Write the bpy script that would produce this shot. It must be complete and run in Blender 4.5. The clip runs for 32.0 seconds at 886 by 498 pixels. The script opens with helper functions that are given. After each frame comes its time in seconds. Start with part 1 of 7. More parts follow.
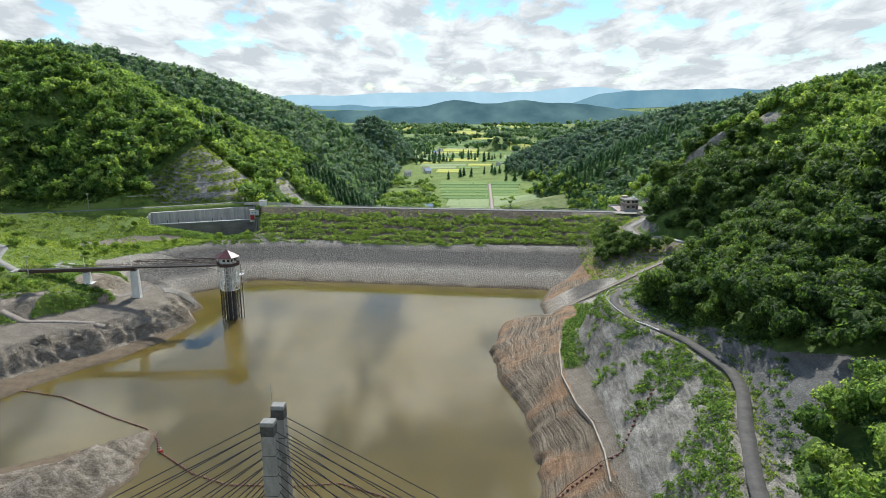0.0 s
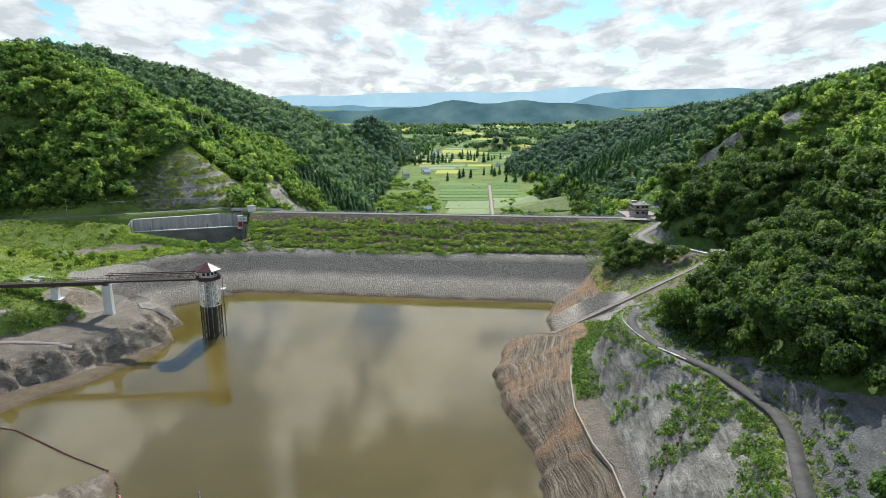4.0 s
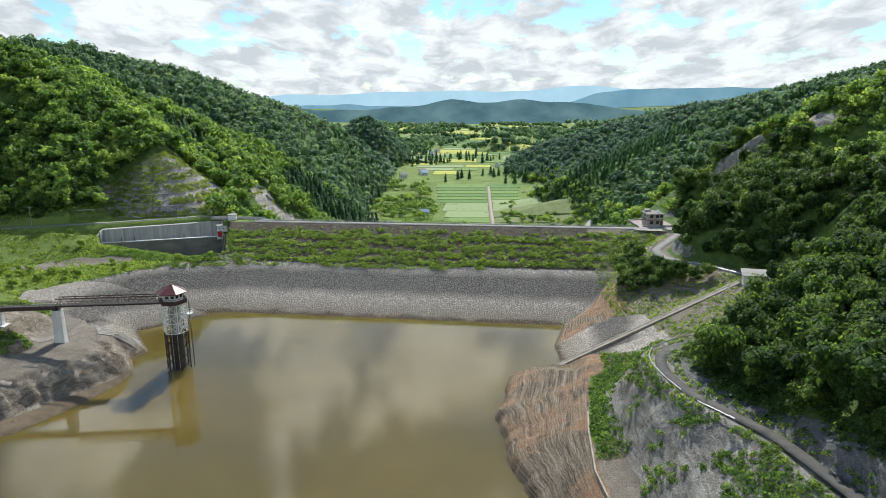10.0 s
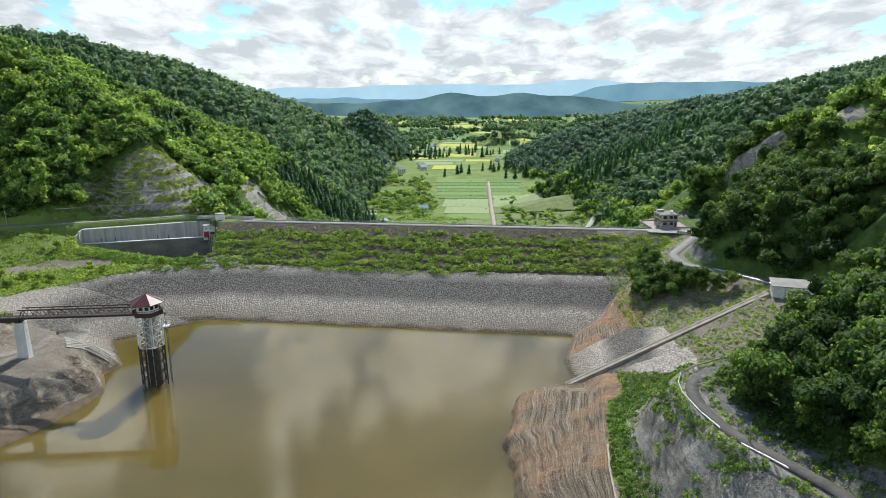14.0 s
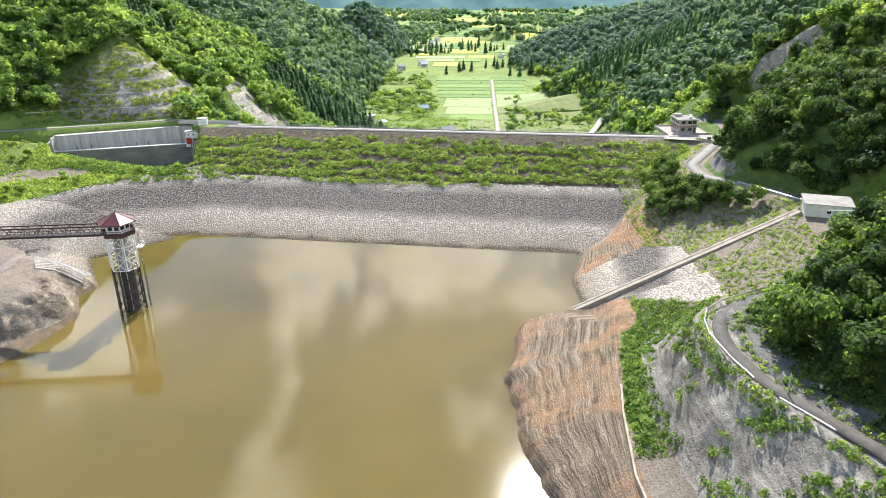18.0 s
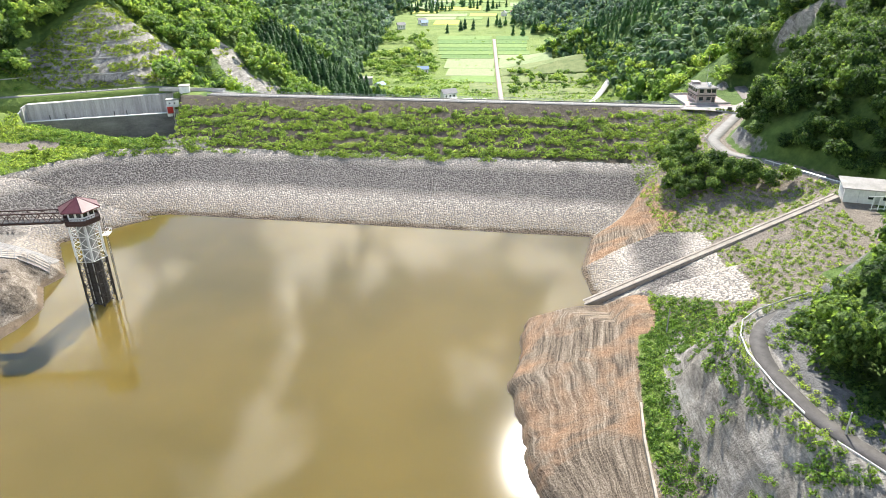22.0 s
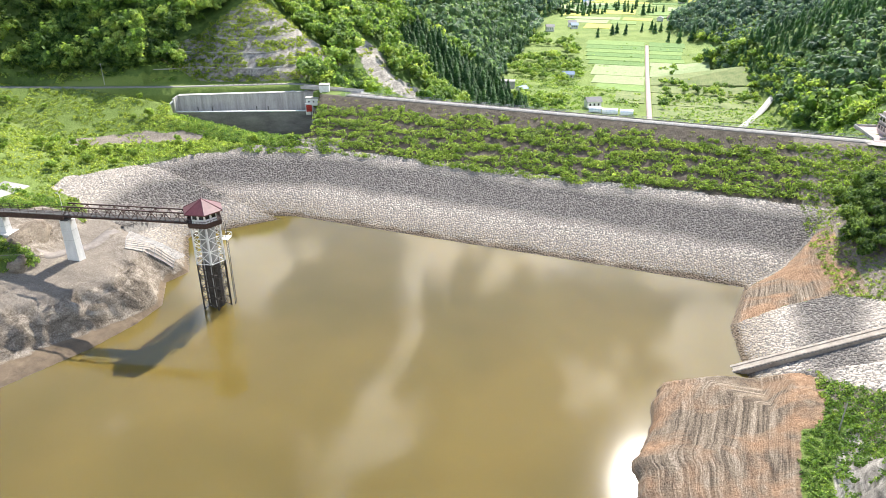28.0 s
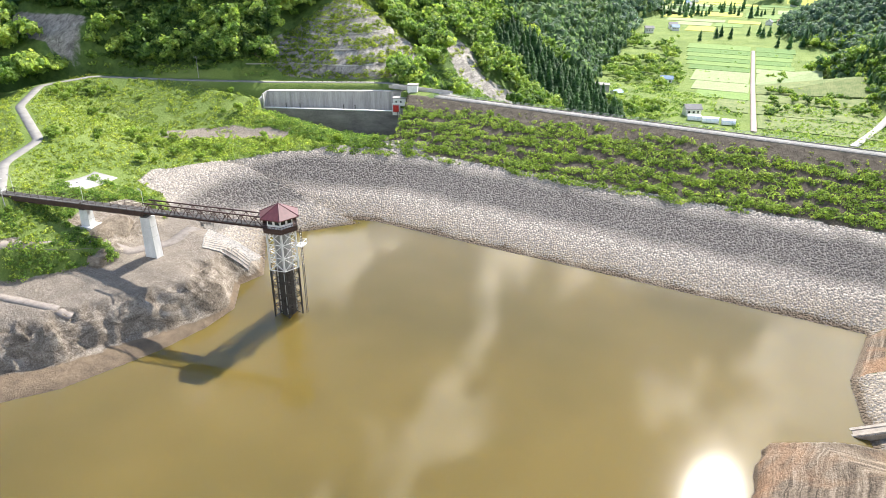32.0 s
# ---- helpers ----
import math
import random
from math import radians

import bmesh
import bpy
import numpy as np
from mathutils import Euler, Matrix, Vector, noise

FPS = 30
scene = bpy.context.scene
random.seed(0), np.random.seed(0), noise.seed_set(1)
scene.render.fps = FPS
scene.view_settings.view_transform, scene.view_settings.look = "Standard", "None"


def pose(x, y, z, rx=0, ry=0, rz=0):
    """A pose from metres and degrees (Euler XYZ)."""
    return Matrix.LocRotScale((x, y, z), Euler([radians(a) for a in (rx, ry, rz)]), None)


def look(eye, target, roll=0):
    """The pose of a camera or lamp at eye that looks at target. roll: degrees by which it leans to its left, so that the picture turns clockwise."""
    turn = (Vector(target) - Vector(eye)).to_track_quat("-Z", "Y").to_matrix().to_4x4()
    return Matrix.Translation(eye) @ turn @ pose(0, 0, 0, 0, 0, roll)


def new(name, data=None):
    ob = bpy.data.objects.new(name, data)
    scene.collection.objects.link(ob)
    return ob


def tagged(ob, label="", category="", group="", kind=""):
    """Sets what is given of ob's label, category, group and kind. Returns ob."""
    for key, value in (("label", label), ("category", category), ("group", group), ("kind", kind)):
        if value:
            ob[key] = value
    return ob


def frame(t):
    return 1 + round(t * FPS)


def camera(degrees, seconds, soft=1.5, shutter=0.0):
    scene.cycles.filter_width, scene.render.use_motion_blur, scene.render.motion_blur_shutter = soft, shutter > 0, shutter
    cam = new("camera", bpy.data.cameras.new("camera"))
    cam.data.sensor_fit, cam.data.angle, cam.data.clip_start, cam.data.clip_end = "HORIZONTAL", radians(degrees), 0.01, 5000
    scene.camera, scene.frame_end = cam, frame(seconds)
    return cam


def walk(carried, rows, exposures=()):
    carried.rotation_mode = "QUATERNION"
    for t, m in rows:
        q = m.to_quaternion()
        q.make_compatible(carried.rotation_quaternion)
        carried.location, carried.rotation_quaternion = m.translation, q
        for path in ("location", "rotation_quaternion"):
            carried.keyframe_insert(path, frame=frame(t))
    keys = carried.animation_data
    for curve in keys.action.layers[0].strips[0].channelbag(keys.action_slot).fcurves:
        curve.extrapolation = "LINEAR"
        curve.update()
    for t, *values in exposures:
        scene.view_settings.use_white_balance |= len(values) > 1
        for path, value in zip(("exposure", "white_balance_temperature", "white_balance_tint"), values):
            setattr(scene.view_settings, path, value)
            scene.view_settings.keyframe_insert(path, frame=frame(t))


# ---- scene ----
cam = camera(65.8, 32.0, soft=0.9)
PATH = [
    (0, (89.289, -213.465, 74.137), (88.479, -203.754, 71.892), -0.60),
    (1, (89.074, -209.034, 74.018), (88.258, -199.322, 71.781), -0.52),
    (2, (88.803, -204.414, 73.865), (87.989, -194.702, 71.627), -0.59),
    (3, (88.490, -199.884, 73.704), (87.684, -190.172, 71.463), -0.70),
    (6, (87.677, -187.352, 73.681), (86.882, -177.639, 71.437), -0.70),
    (7, (87.501, -183.232, 73.672), (86.709, -173.518, 71.431), -0.70),
    (8, (87.332, -178.988, 73.577), (86.544, -169.275, 71.332), -0.70),
    (9, (87.180, -174.840, 73.496), (86.384, -165.128, 71.249), -0.70),
    (10, (86.953, -170.709, 73.607), (86.175, -160.998, 71.351), -0.70),
    (11, (86.512, -166.415, 73.707), (85.733, -156.705, 71.445), -0.68),
    (12, (86.086, -162.166, 73.562), (85.313, -152.456, 71.302), -0.62),
    (13, (85.611, -158.140, 73.295), (84.850, -148.428, 71.037), -0.59),
    (13.5, (85.361, -156.194, 73.194), (84.598, -146.489, 70.908), -0.57),
    (14, (85.169, -154.270, 73.118), (84.410, -144.578, 70.773), -0.56),
    (14.5, (85.083, -152.339, 73.053), (84.325, -142.720, 70.423), -0.55),
    (15, (85.059, -150.377, 72.983), (84.302, -140.817, 70.147), -0.55),
    (15.5, (85.043, -148.388, 72.905), (84.284, -138.877, 69.912), -0.57),
    (17.5, (84.838, -140.312, 72.493), (84.071, -131.008, 68.910), -0.64),
    (18, (84.789, -138.301, 72.409), (84.021, -129.056, 68.675), -0.66),
    (18.5, (84.739, -136.290, 72.331), (83.967, -127.105, 68.454), -0.66),
    (19, (84.677, -134.282, 72.248), (83.916, -125.164, 68.214), -0.64),
    (19.5, (84.589, -132.278, 72.158), (83.821, -123.219, 67.993), -0.64),
    (20, (84.492, -130.273, 72.082), (83.726, -121.258, 67.823), -0.66),
    (20.5, (84.406, -128.272, 72.040), (83.637, -119.263, 67.768), -0.69),
    (21, (84.345, -126.290, 72.035), (83.573, -117.279, 67.767), -0.70),
    (22, (84.313, -122.501, 72.128), (83.538, -113.486, 67.871), -0.71),
    (23, (84.244, -119.278, 72.328), (83.417, -110.270, 68.066), -0.70),
    (23.5, (84.138, -117.897, 72.452), (83.264, -108.894, 68.189), -0.67),
    (24, (83.984, -116.625, 72.595), (83.012, -107.636, 68.323), -0.64),
    (24.5, (83.795, -115.412, 72.750), (82.584, -106.456, 68.467), -0.60),
    (25, (83.601, -114.222, 72.876), (82.124, -105.312, 68.584), -0.57),
    (25.5, (83.414, -113.075, 72.953), (81.763, -104.197, 68.658), -0.52),
    (27.5, (82.650, -109.267, 72.705), (80.264, -100.541, 68.443), -0.14),
    (28, (82.380, -108.239, 72.667), (79.796, -99.568, 68.409), -0.06),
    (28.5, (82.113, -107.137, 72.647), (79.320, -98.530, 68.390), -0.01),
    (29, (81.860, -105.949, 72.654), (78.863, -97.416, 68.387), 0.01),
    (29.5, (81.580, -104.719, 72.683), (78.432, -96.242, 68.413), 0.00),
    (30, (81.225, -103.496, 72.713), (77.946, -95.072, 68.439), -0.00),
    (31, (80.198, -101.120, 72.705), (76.691, -92.798, 68.410), 0.03),
    (32, (78.616, -98.852, 72.516), (74.950, -90.600, 68.219), 0.30),
]
walk(cam, [(t, look(eye, target, roll)) for t, eye, target, roll in PATH],
     [(0, 0.28, 6200, 6), (13.9, 0.30, 6200, 6), (15.0, 0.78, 6300, 7), (16.6, 1.04, 6450, 10), (19, 1.28, 6500, 11), (32, 1.29, 6500, 13)])

# ---------------------------------------------------------------- world and sun
SUN_AZ, SUN_EL = 4.0, 42.0          # degrees to the right of +y, and up
world = bpy.data.worlds.new("world")
scene.world = world
world.use_nodes = True
wt = world.node_tree
wt.nodes.clear()


def wnode(kind, **props):
    n = wt.nodes.new(kind)
    for k, v in props.items():
        if k == "inputs":
            for a, b in v.items():
                n.inputs[a].default_value = b
    return n


w_out = wnode("ShaderNodeOutputWorld")
w_bg = wnode("ShaderNodeBackground", inputs={"Strength": 0.10})
w_sky = wnode("ShaderNodeTexSky")
w_sky.sky_type = "NISHITA"
w_sky.sun_disc = False
w_sky.sun_elevation = radians(SUN_EL)
w_sky.sun_rotation = radians(SUN_AZ)
w_sky.air_density, w_sky.dust_density, w_sky.ozone_density = 1.0, 0.1, 3.0
w_co = wnode("ShaderNodeTexCoord")
w_sep = wnode("ShaderNodeSeparateXYZ")
wt.links.new(w_co.outputs["Generated"], w_sep.inputs[0])
# clouds: one layer of heaps, seen flatter and smaller towards the horizon
w_den = wnode("ShaderNodeMath"); w_den.operation = "ADD"
w_den.inputs[1].default_value = 0.26
w_abs = wnode("ShaderNodeMath"); w_abs.operation = "ABSOLUTE"
wt.links.new(w_sep.outputs["Z"], w_abs.inputs[0])
wt.links.new(w_abs.outputs[0], w_den.inputs[0])
w_inv = wnode("ShaderNodeMath"); w_inv.operation = "DIVIDE"
w_inv.inputs[0].default_value = 1.0
wt.links.new(w_den.outputs[0], w_inv.inputs[1])
w_lay = wnode("ShaderNodeVectorMath"); w_lay.operation = "SCALE"
wt.links.new(w_co.outputs["Generated"], w_lay.inputs[0])
wt.links.new(w_inv.outputs[0], w_lay.inputs["Scale"])
w_map = wnode("ShaderNodeMapping", inputs={"Scale": (1.0, 0.62, 1.0), "Location": (1.37, 2.21, 0.0)})
wt.links.new(w_lay.outputs[0], w_map.inputs[0])
w_n1 = wnode("ShaderNodeTexNoise", inputs={"Scale": 4.4, "Detail": 10.0, "Roughness": 0.55, "Distortion": 0.25})
w_n2 = wnode("ShaderNodeTexNoise", inputs={"Scale": 6.0, "Detail": 9.0, "Roughness": 0.58, "Distortion": 0.35})
wt.links.new(w_map.outputs[0], w_n1.inputs["Vector"])
wt.links.new(w_map.outputs[0], w_n2.inputs["Vector"])
w_cov = wnode("ShaderNodeValToRGB")
w_cov.color_ramp.elements[0].position, w_cov.color_ramp.elements[1].position = 0.44, 0.52
w_sep2 = wnode("ShaderNodeMath"); w_sep2.operation = "MULTIPLY_ADD"
w_sep2.inputs[1].default_value, w_sep2.inputs[2].default_value = -0.30, 0.09
wt.links.new(w_sep.outputs["Z"], w_sep2.inputs[0])
w_sum = wnode("ShaderNodeMath"); w_sum.operation = "ADD"
wt.links.new(w_n1.outputs[0], w_sum.inputs[0])
wt.links.new(w_sep2.outputs[0], w_sum.inputs[1])
wt.links.new(w_sum.outputs[0], w_cov.inputs[0])
w_shade = wnode("ShaderNodeValToRGB")
w_shade.color_ramp.elements[0].position, w_shade.color_ramp.elements[1].position = 0.42, 0.60
w_shade.color_ramp.elements[0].color = (10.4, 10.5, 10.6, 1)
w_shade.color_ramp.elements[1].color = (6.9, 7.2, 7.5, 1)
wt.links.new(w_n2.outputs[0], w_shade.inputs[0])
# clouds overhead, nearer the sun, are brighter than those low down
w_up = wnode("ShaderNodeMath"); w_up.operation = "MULTIPLY_ADD"
w_up.inputs[1].default_value, w_up.inputs[2].default_value = 4.2, 0.78
w_high = wnode("ShaderNodeMath"); w_high.operation = "SUBTRACT"; w_high.use_clamp = True
w_high.inputs[1].default_value = 0.2
wt.links.new(w_sep.outputs["Z"], w_high.inputs[0])
wt.links.new(w_high.outputs[0], w_up.inputs[0])
w_lit = wnode("ShaderNodeVectorMath"); w_lit.operation = "SCALE"
wt.links.new(w_shade.outputs[0], w_lit.inputs[0])
wt.links.new(w_up.outputs[0], w_lit.inputs["Scale"])
w_mix = wnode("ShaderNodeMix"); w_mix.data_type = "RGBA"
wt.links.new(w_cov.outputs[0], w_mix.inputs[0])
w_tint = wnode("ShaderNodeMix"); w_tint.data_type, w_tint.blend_type = "RGBA", "MULTIPLY"
w_tint.inputs[0].default_value, w_tint.inputs[7].default_value = 1.0, (0.80, 0.98, 1.06, 1)
wt.links.new(w_sky.outputs[0], w_tint.inputs[6])
wt.links.new(w_tint.outputs[2], w_mix.inputs[6])
wt.links.new(w_lit.outputs[0], w_mix.inputs[7])
wt.links.new(w_mix.outputs[2], w_bg.inputs["Color"])
wt.links.new(w_bg.outputs[0], w_out.inputs[0])

sun_data = bpy.data.lights.new("sun", "SUN")
sun_data.energy, sun_data.angle, sun_data.color = 4.9, radians(0.6), (1.0, 0.95, 0.86)
sun = new("sun", sun_data)
_d = Vector((math.sin(radians(SUN_AZ)) * math.cos(radians(SUN_EL)), math.cos(radians(SUN_AZ)) * math.cos(radians(SUN_EL)), math.sin(radians(SUN_EL))))
sun.matrix_world = look(_d * 300, (0, 0, 0))


# ---------------------------------------------------------------- materials
class Mat:
    """Small builder of node materials."""

    def __init__(self, name, rough=0.8, metal=0.0, spec=0.3):
        self.m = bpy.data.materials.new(name)
        self.m.use_nodes = True
        self.t = self.m.node_tree
        self.b = self.t.nodes["Principled BSDF"]
        self.b.inputs["Roughness"].default_value = rough
        self.b.inputs["Metallic"].default_value = metal
        self.b.inputs["Specular IOR Level"].default_value = spec
        self.pos = self.n("ShaderNodeNewGeometry").outputs["Position"]

    def n(self, kind, **inputs):
        nd = self.t.nodes.new(kind)
        for k, v in inputs.items():
            nd.inputs[k].default_value = v
        return nd

    def link(self, a, b):
        self.t.links.new(a, b)

    def noise(self, scale, detail=5.0, rough=0.6, vec=None, stretch=None, distort=0.0):
        nd = self.n("ShaderNodeTexNoise", Scale=scale, Detail=detail, Roughness=rough, Distortion=distort)
        v = vec or self.pos
        if stretch:
            mp = self.n("ShaderNodeMapping", Scale=stretch)
            self.link(v, mp.inputs[0])
            v = mp.outputs[0]
        self.link(v, nd.inputs["Vector"])
        return nd.outputs[0]

    def cells(self, scale, feature="F1", stretch=None):
        nd = self.n("ShaderNodeTexVoronoi", Scale=scale)
        nd.feature = feature
        v = self.pos
        if stretch:
            mp = self.n("ShaderNodeMapping", Scale=stretch)
            self.link(v, mp.inputs[0])
            v = mp.outputs[0]
        self.link(v, nd.inputs["Vector"])
        return nd

    def ramp(self, fac, *stops):
        nd = self.n("ShaderNodeValToRGB")
        el = nd.color_ramp.elements
        while len(el) < len(stops):
            el.new(0.5)
        for e, (p, c) in zip(el, stops):
            e.position = p
            e.color = (*c, 1) if len(c) == 3 else c
        self.link(fac, nd.inputs[0])
        return nd.outputs[0]

    def grey(self, fac, lo, hi):
        return self.ramp(fac, (lo, (0, 0, 0)), (hi, (1, 1, 1)))

    def mix(self, fac, a, b, mode="MIX"):
        nd = self.n("ShaderNodeMix")
        nd.data_type, nd.blend_type = "RGBA", mode
        for sock, v in ((nd.inputs[0], fac), (nd.inputs[6], a), (nd.inputs[7], b)):
            if isinstance(v, (int, float)):
                sock.default_value = v
            elif isinstance(v, tuple):
                sock.default_value = (*v, 1)
            else:
                self.link(v, sock)
        return nd.outputs[2]

    def math(self, op, a, b):
        nd = self.n("ShaderNodeMath")
        nd.operation = op
        for sock, v in zip(nd.inputs, (a, b)):
            if isinstance(v, (int, float)):
                sock.default_value = v
            else:
                self.link(v, sock)
        return nd.outputs[0]

    def attr(self, name):
        nd = self.n("ShaderNodeAttribute")
        nd.attribute_name = name
        return nd.outputs["Fac"]

    def island(self):
        return self.n("ShaderNodeNewGeometry").outputs["Random Per Island"]

    def obj_random(self):
        return self.n("ShaderNodeObjectInfo").outputs["Random"]

    def color(self, c):
        if isinstance(c, tuple):
            self.b.inputs["Base Color"].default_value = (*c, 1)
        else:
            self.link(c, self.b.inputs["Base Color"])
        return self

    def bump(self, h, strength=0.4, dist=0.1):
        nd = self.n("ShaderNodeBump", Strength=strength, Distance=dist)
        self.link(h, nd.inputs["Height"])
        self.link(nd.outputs[0], self.b.inputs["Normal"])
        return self

    def rough(self, r):
        self.link(r, self.b.inputs["Roughness"])
        return self


def plain(name, dark, light, scale=2.0, rough=0.75, metal=0.0, bump=0.15, dist=0.02, stretch=None, spec=0.3):
    """Two tones broken up by noise at two scales."""
    m = Mat(name, rough, metal, spec)
    a = m.noise(scale, 6, 0.65, stretch=stretch)
    b = m.noise(scale * 9, 4, 0.6)
    f = m.math("ADD", m.math("MULTIPLY", a, 0.7), m.math("MULTIPLY", b, 0.3))
    m.color(m.ramp(f, (0.36, dark), (0.64, light)))
    if bump:
        m.bump(b, bump, dist)
    return m.m


def leaf_material(name, dark, mid, light, scale=0.05):
    m = Mat(name, 0.55, 0.0, 0.25)
    r = m.island()
    o = m.obj_random()
    patch = m.noise(scale, 3, 0.5)
    f = m.math("ADD", m.math("MULTIPLY", r, 0.28), m.math("MULTIPLY", patch, 0.38))
    f = m.math("ADD", f, m.math("MULTIPLY", m.attr("tone"), 0.36))
    f = m.math("ADD", f, m.math("MULTIPLY", m.math("SUBTRACT", o, 0.5), 0.08))
    c = m.ramp(f, (0.22, dark), (0.5, mid), (0.8, light))
    # sprays of small leaves within each clump; shaded gaps and lit tips painted in
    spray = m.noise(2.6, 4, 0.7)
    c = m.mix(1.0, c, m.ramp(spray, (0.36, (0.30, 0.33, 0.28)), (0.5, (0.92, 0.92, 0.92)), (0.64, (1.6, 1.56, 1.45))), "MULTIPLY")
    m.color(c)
    m.bump(spray, 1.0, 0.5)
    tr = m.n("ShaderNodeBsdfTranslucent")
    m.link(m.mix(1.0, c, (1.0, 0.97, 0.6), "MULTIPLY"), tr.inputs[0])
    ms = m.n("ShaderNodeMixShader", Fac=0.58)
    m.link(m.b.outputs[0], ms.inputs[1])
    m.link(tr.outputs[0], ms.inputs[2])
    m.link(ms.outputs[0], m.t.nodes["Material Output"].inputs[0])
    return m.m


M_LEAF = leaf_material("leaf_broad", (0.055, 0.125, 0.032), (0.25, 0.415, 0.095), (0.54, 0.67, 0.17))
# deep green, with the shade on the darker woods put into it
M_LEAF_DEEP_SHADE = leaf_material("leaf_deep_shade", (0.032, 0.07, 0.021), (0.10, 0.19, 0.046), (0.27, 0.40, 0.095))
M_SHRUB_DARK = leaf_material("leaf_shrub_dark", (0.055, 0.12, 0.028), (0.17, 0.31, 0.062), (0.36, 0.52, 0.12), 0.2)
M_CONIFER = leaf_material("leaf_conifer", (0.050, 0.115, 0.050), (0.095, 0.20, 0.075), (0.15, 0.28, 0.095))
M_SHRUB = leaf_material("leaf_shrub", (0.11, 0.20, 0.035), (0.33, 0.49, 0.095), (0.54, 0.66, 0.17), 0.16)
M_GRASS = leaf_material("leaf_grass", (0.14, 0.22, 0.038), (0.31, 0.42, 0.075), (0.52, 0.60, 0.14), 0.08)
# distance haze is mixed into the greens of the next two
M_LEAF_FAR_HAZED = leaf_material("leaf_far_hazed", (0.075, 0.15, 0.095), (0.14, 0.25, 0.14), (0.24, 0.36, 0.18), 0.012)
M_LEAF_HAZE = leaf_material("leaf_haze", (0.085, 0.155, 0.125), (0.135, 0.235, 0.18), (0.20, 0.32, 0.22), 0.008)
M_BARK = plain("bark", (0.05, 0.04, 0.03), (0.14, 0.11, 0.085), 3.0, 0.9, bump=0.4, dist=0.05)
M_CONCRETE = plain("concrete", (0.30, 0.29, 0.27), (0.46, 0.45, 0.42), 0.5, 0.85, stretch=(1, 1, 0.35))
M_ASPHALT = plain("asphalt", (0.055, 0.051, 0.047), (0.105, 0.098, 0.09), 0.6, 0.85)


# ---------------------------------------------------------------- mesh helpers
def mesh_from(name, v, f, material=None, smooth=False):
    """A mesh from arrays of vertices and equal-sided faces."""
    v = np.asarray(v, np.float32)
    f = np.asarray(f, np.int32)
    me = bpy.data.meshes.new(name)
    me.vertices.add(len(v))
    me.vertices.foreach_set("co", v.ravel())
    n, k = f.shape
    me.loops.add(n * k)
    me.loops.foreach_set("vertex_index", f.ravel())
    me.polygons.add(n)
    me.polygons.foreach_set("loop_start", np.arange(0, n * k, k, dtype=np.int32))
    me.polygons.foreach_set("loop_total", np.full(n, k, np.int32))
    if smooth:
        me.polygons.foreach_set("use_smooth", np.ones(n, bool))
    me.update(calc_edges=True)
    if material:
        me.materials.append(material)
    return me


def toned(me, kinds, pick):
    """Give every tree or bush of a joined mesh a tone of its own."""
    vals = [np.repeat(rng.uniform(0, 1, int((pick == k).sum())), len(v)) for k, (v, f) in enumerate(kinds) if (pick == k).any()]
    a = me.attributes.new("tone", "FLOAT", "POINT")
    a.data.foreach_set("value", np.concatenate(vals).astype(np.float32))
    return me


def scatter(v, f, places, scales, turns, tilt=None):
    """Many copies of one small mesh as one set of arrays."""
    n, k = len(places), len(v)
    c, s = np.cos(turns)[:, None], np.sin(turns)[:, None]
    sc = np.asarray(scales)
    if sc.ndim == 1:
        sc = np.stack([sc] * 3, 1)
    x = v[None, :, 0] * sc[:, 0:1]
    y = v[None, :, 1] * sc[:, 1:2]
    z = v[None, :, 2] * sc[:, 2:3]
    out = np.stack([x * c - y * s + places[:, 0:1], x * s + y * c + places[:, 1:2], z + places[:, 2:3]], 2)
    ff = (f[None] + (np.arange(n) * k)[:, None, None]).reshape(-1, f.shape[1])
    return out.reshape(-1, 3), ff


def join(parts):
    vs, fs, o = [], [], 0
    for v, f in parts:
        vs.append(v)
        fs.append(f + o)
        o += len(v)
    return np.concatenate(vs), np.concatenate(fs)


def part(name, bm, material, parent, label=""):
    me = bpy.data.meshes.new(name)
    bmesh.ops.recalc_face_normals(bm, faces=bm.faces[:])
    bm.to_mesh(me)
    bm.free()
    me.materials.append(material)
    ob = new(name, me)
    ob.parent = parent
    if label:
        ob["label"] = label
    return ob


def thing(name, label, category, at=(0, 0, 0), rz=0.0, group="", kind=""):
    ob = new(name)
    ob.matrix_basis = pose(*at, 0, 0, rz)
    return tagged(ob, label, category, group, kind)


def box(bm, x0, y0, z0, x1, y1, z1, bevel=0.0):
    r = bmesh.ops.create_cube(bm, size=1.0, matrix=Matrix.Translation(((x0 + x1) / 2, (y0 + y1) / 2, (z0 + z1) / 2)) @ Matrix.Diagonal((x1 - x0, y1 - y0, z1 - z0, 1)))
    if bevel:
        es = list({e for v in r["verts"] for e in v.link_edges})
        bmesh.ops.bevel(bm, geom=es, offset=bevel, segments=1, affect="EDGES")
    return bm


def one_box(*a, bevel=0.0):
    return box(bmesh.new(), *a, bevel=bevel)


def bar(bm, a, b, r, sides=6, r2=None):
    """A round or square bar from a to b."""
    a, b = Vector(a), Vector(b)
    d = b - a
    m = Matrix.Translation((a + b) / 2) @ d.to_track_quat("Z", "Y").to_matrix().to_4x4()
    if sides == 4:
        m = m @ Matrix.Rotation(math.pi / 4, 4, "Z")
    bmesh.ops.create_cone(bm, cap_ends=True, segments=sides, radius1=r, radius2=r if r2 is None else r2, depth=d.length, matrix=m)
    return bm


def one_bar(a, b, r, sides=6, r2=None):
    return bar(bmesh.new(), a, b, r, sides, r2)


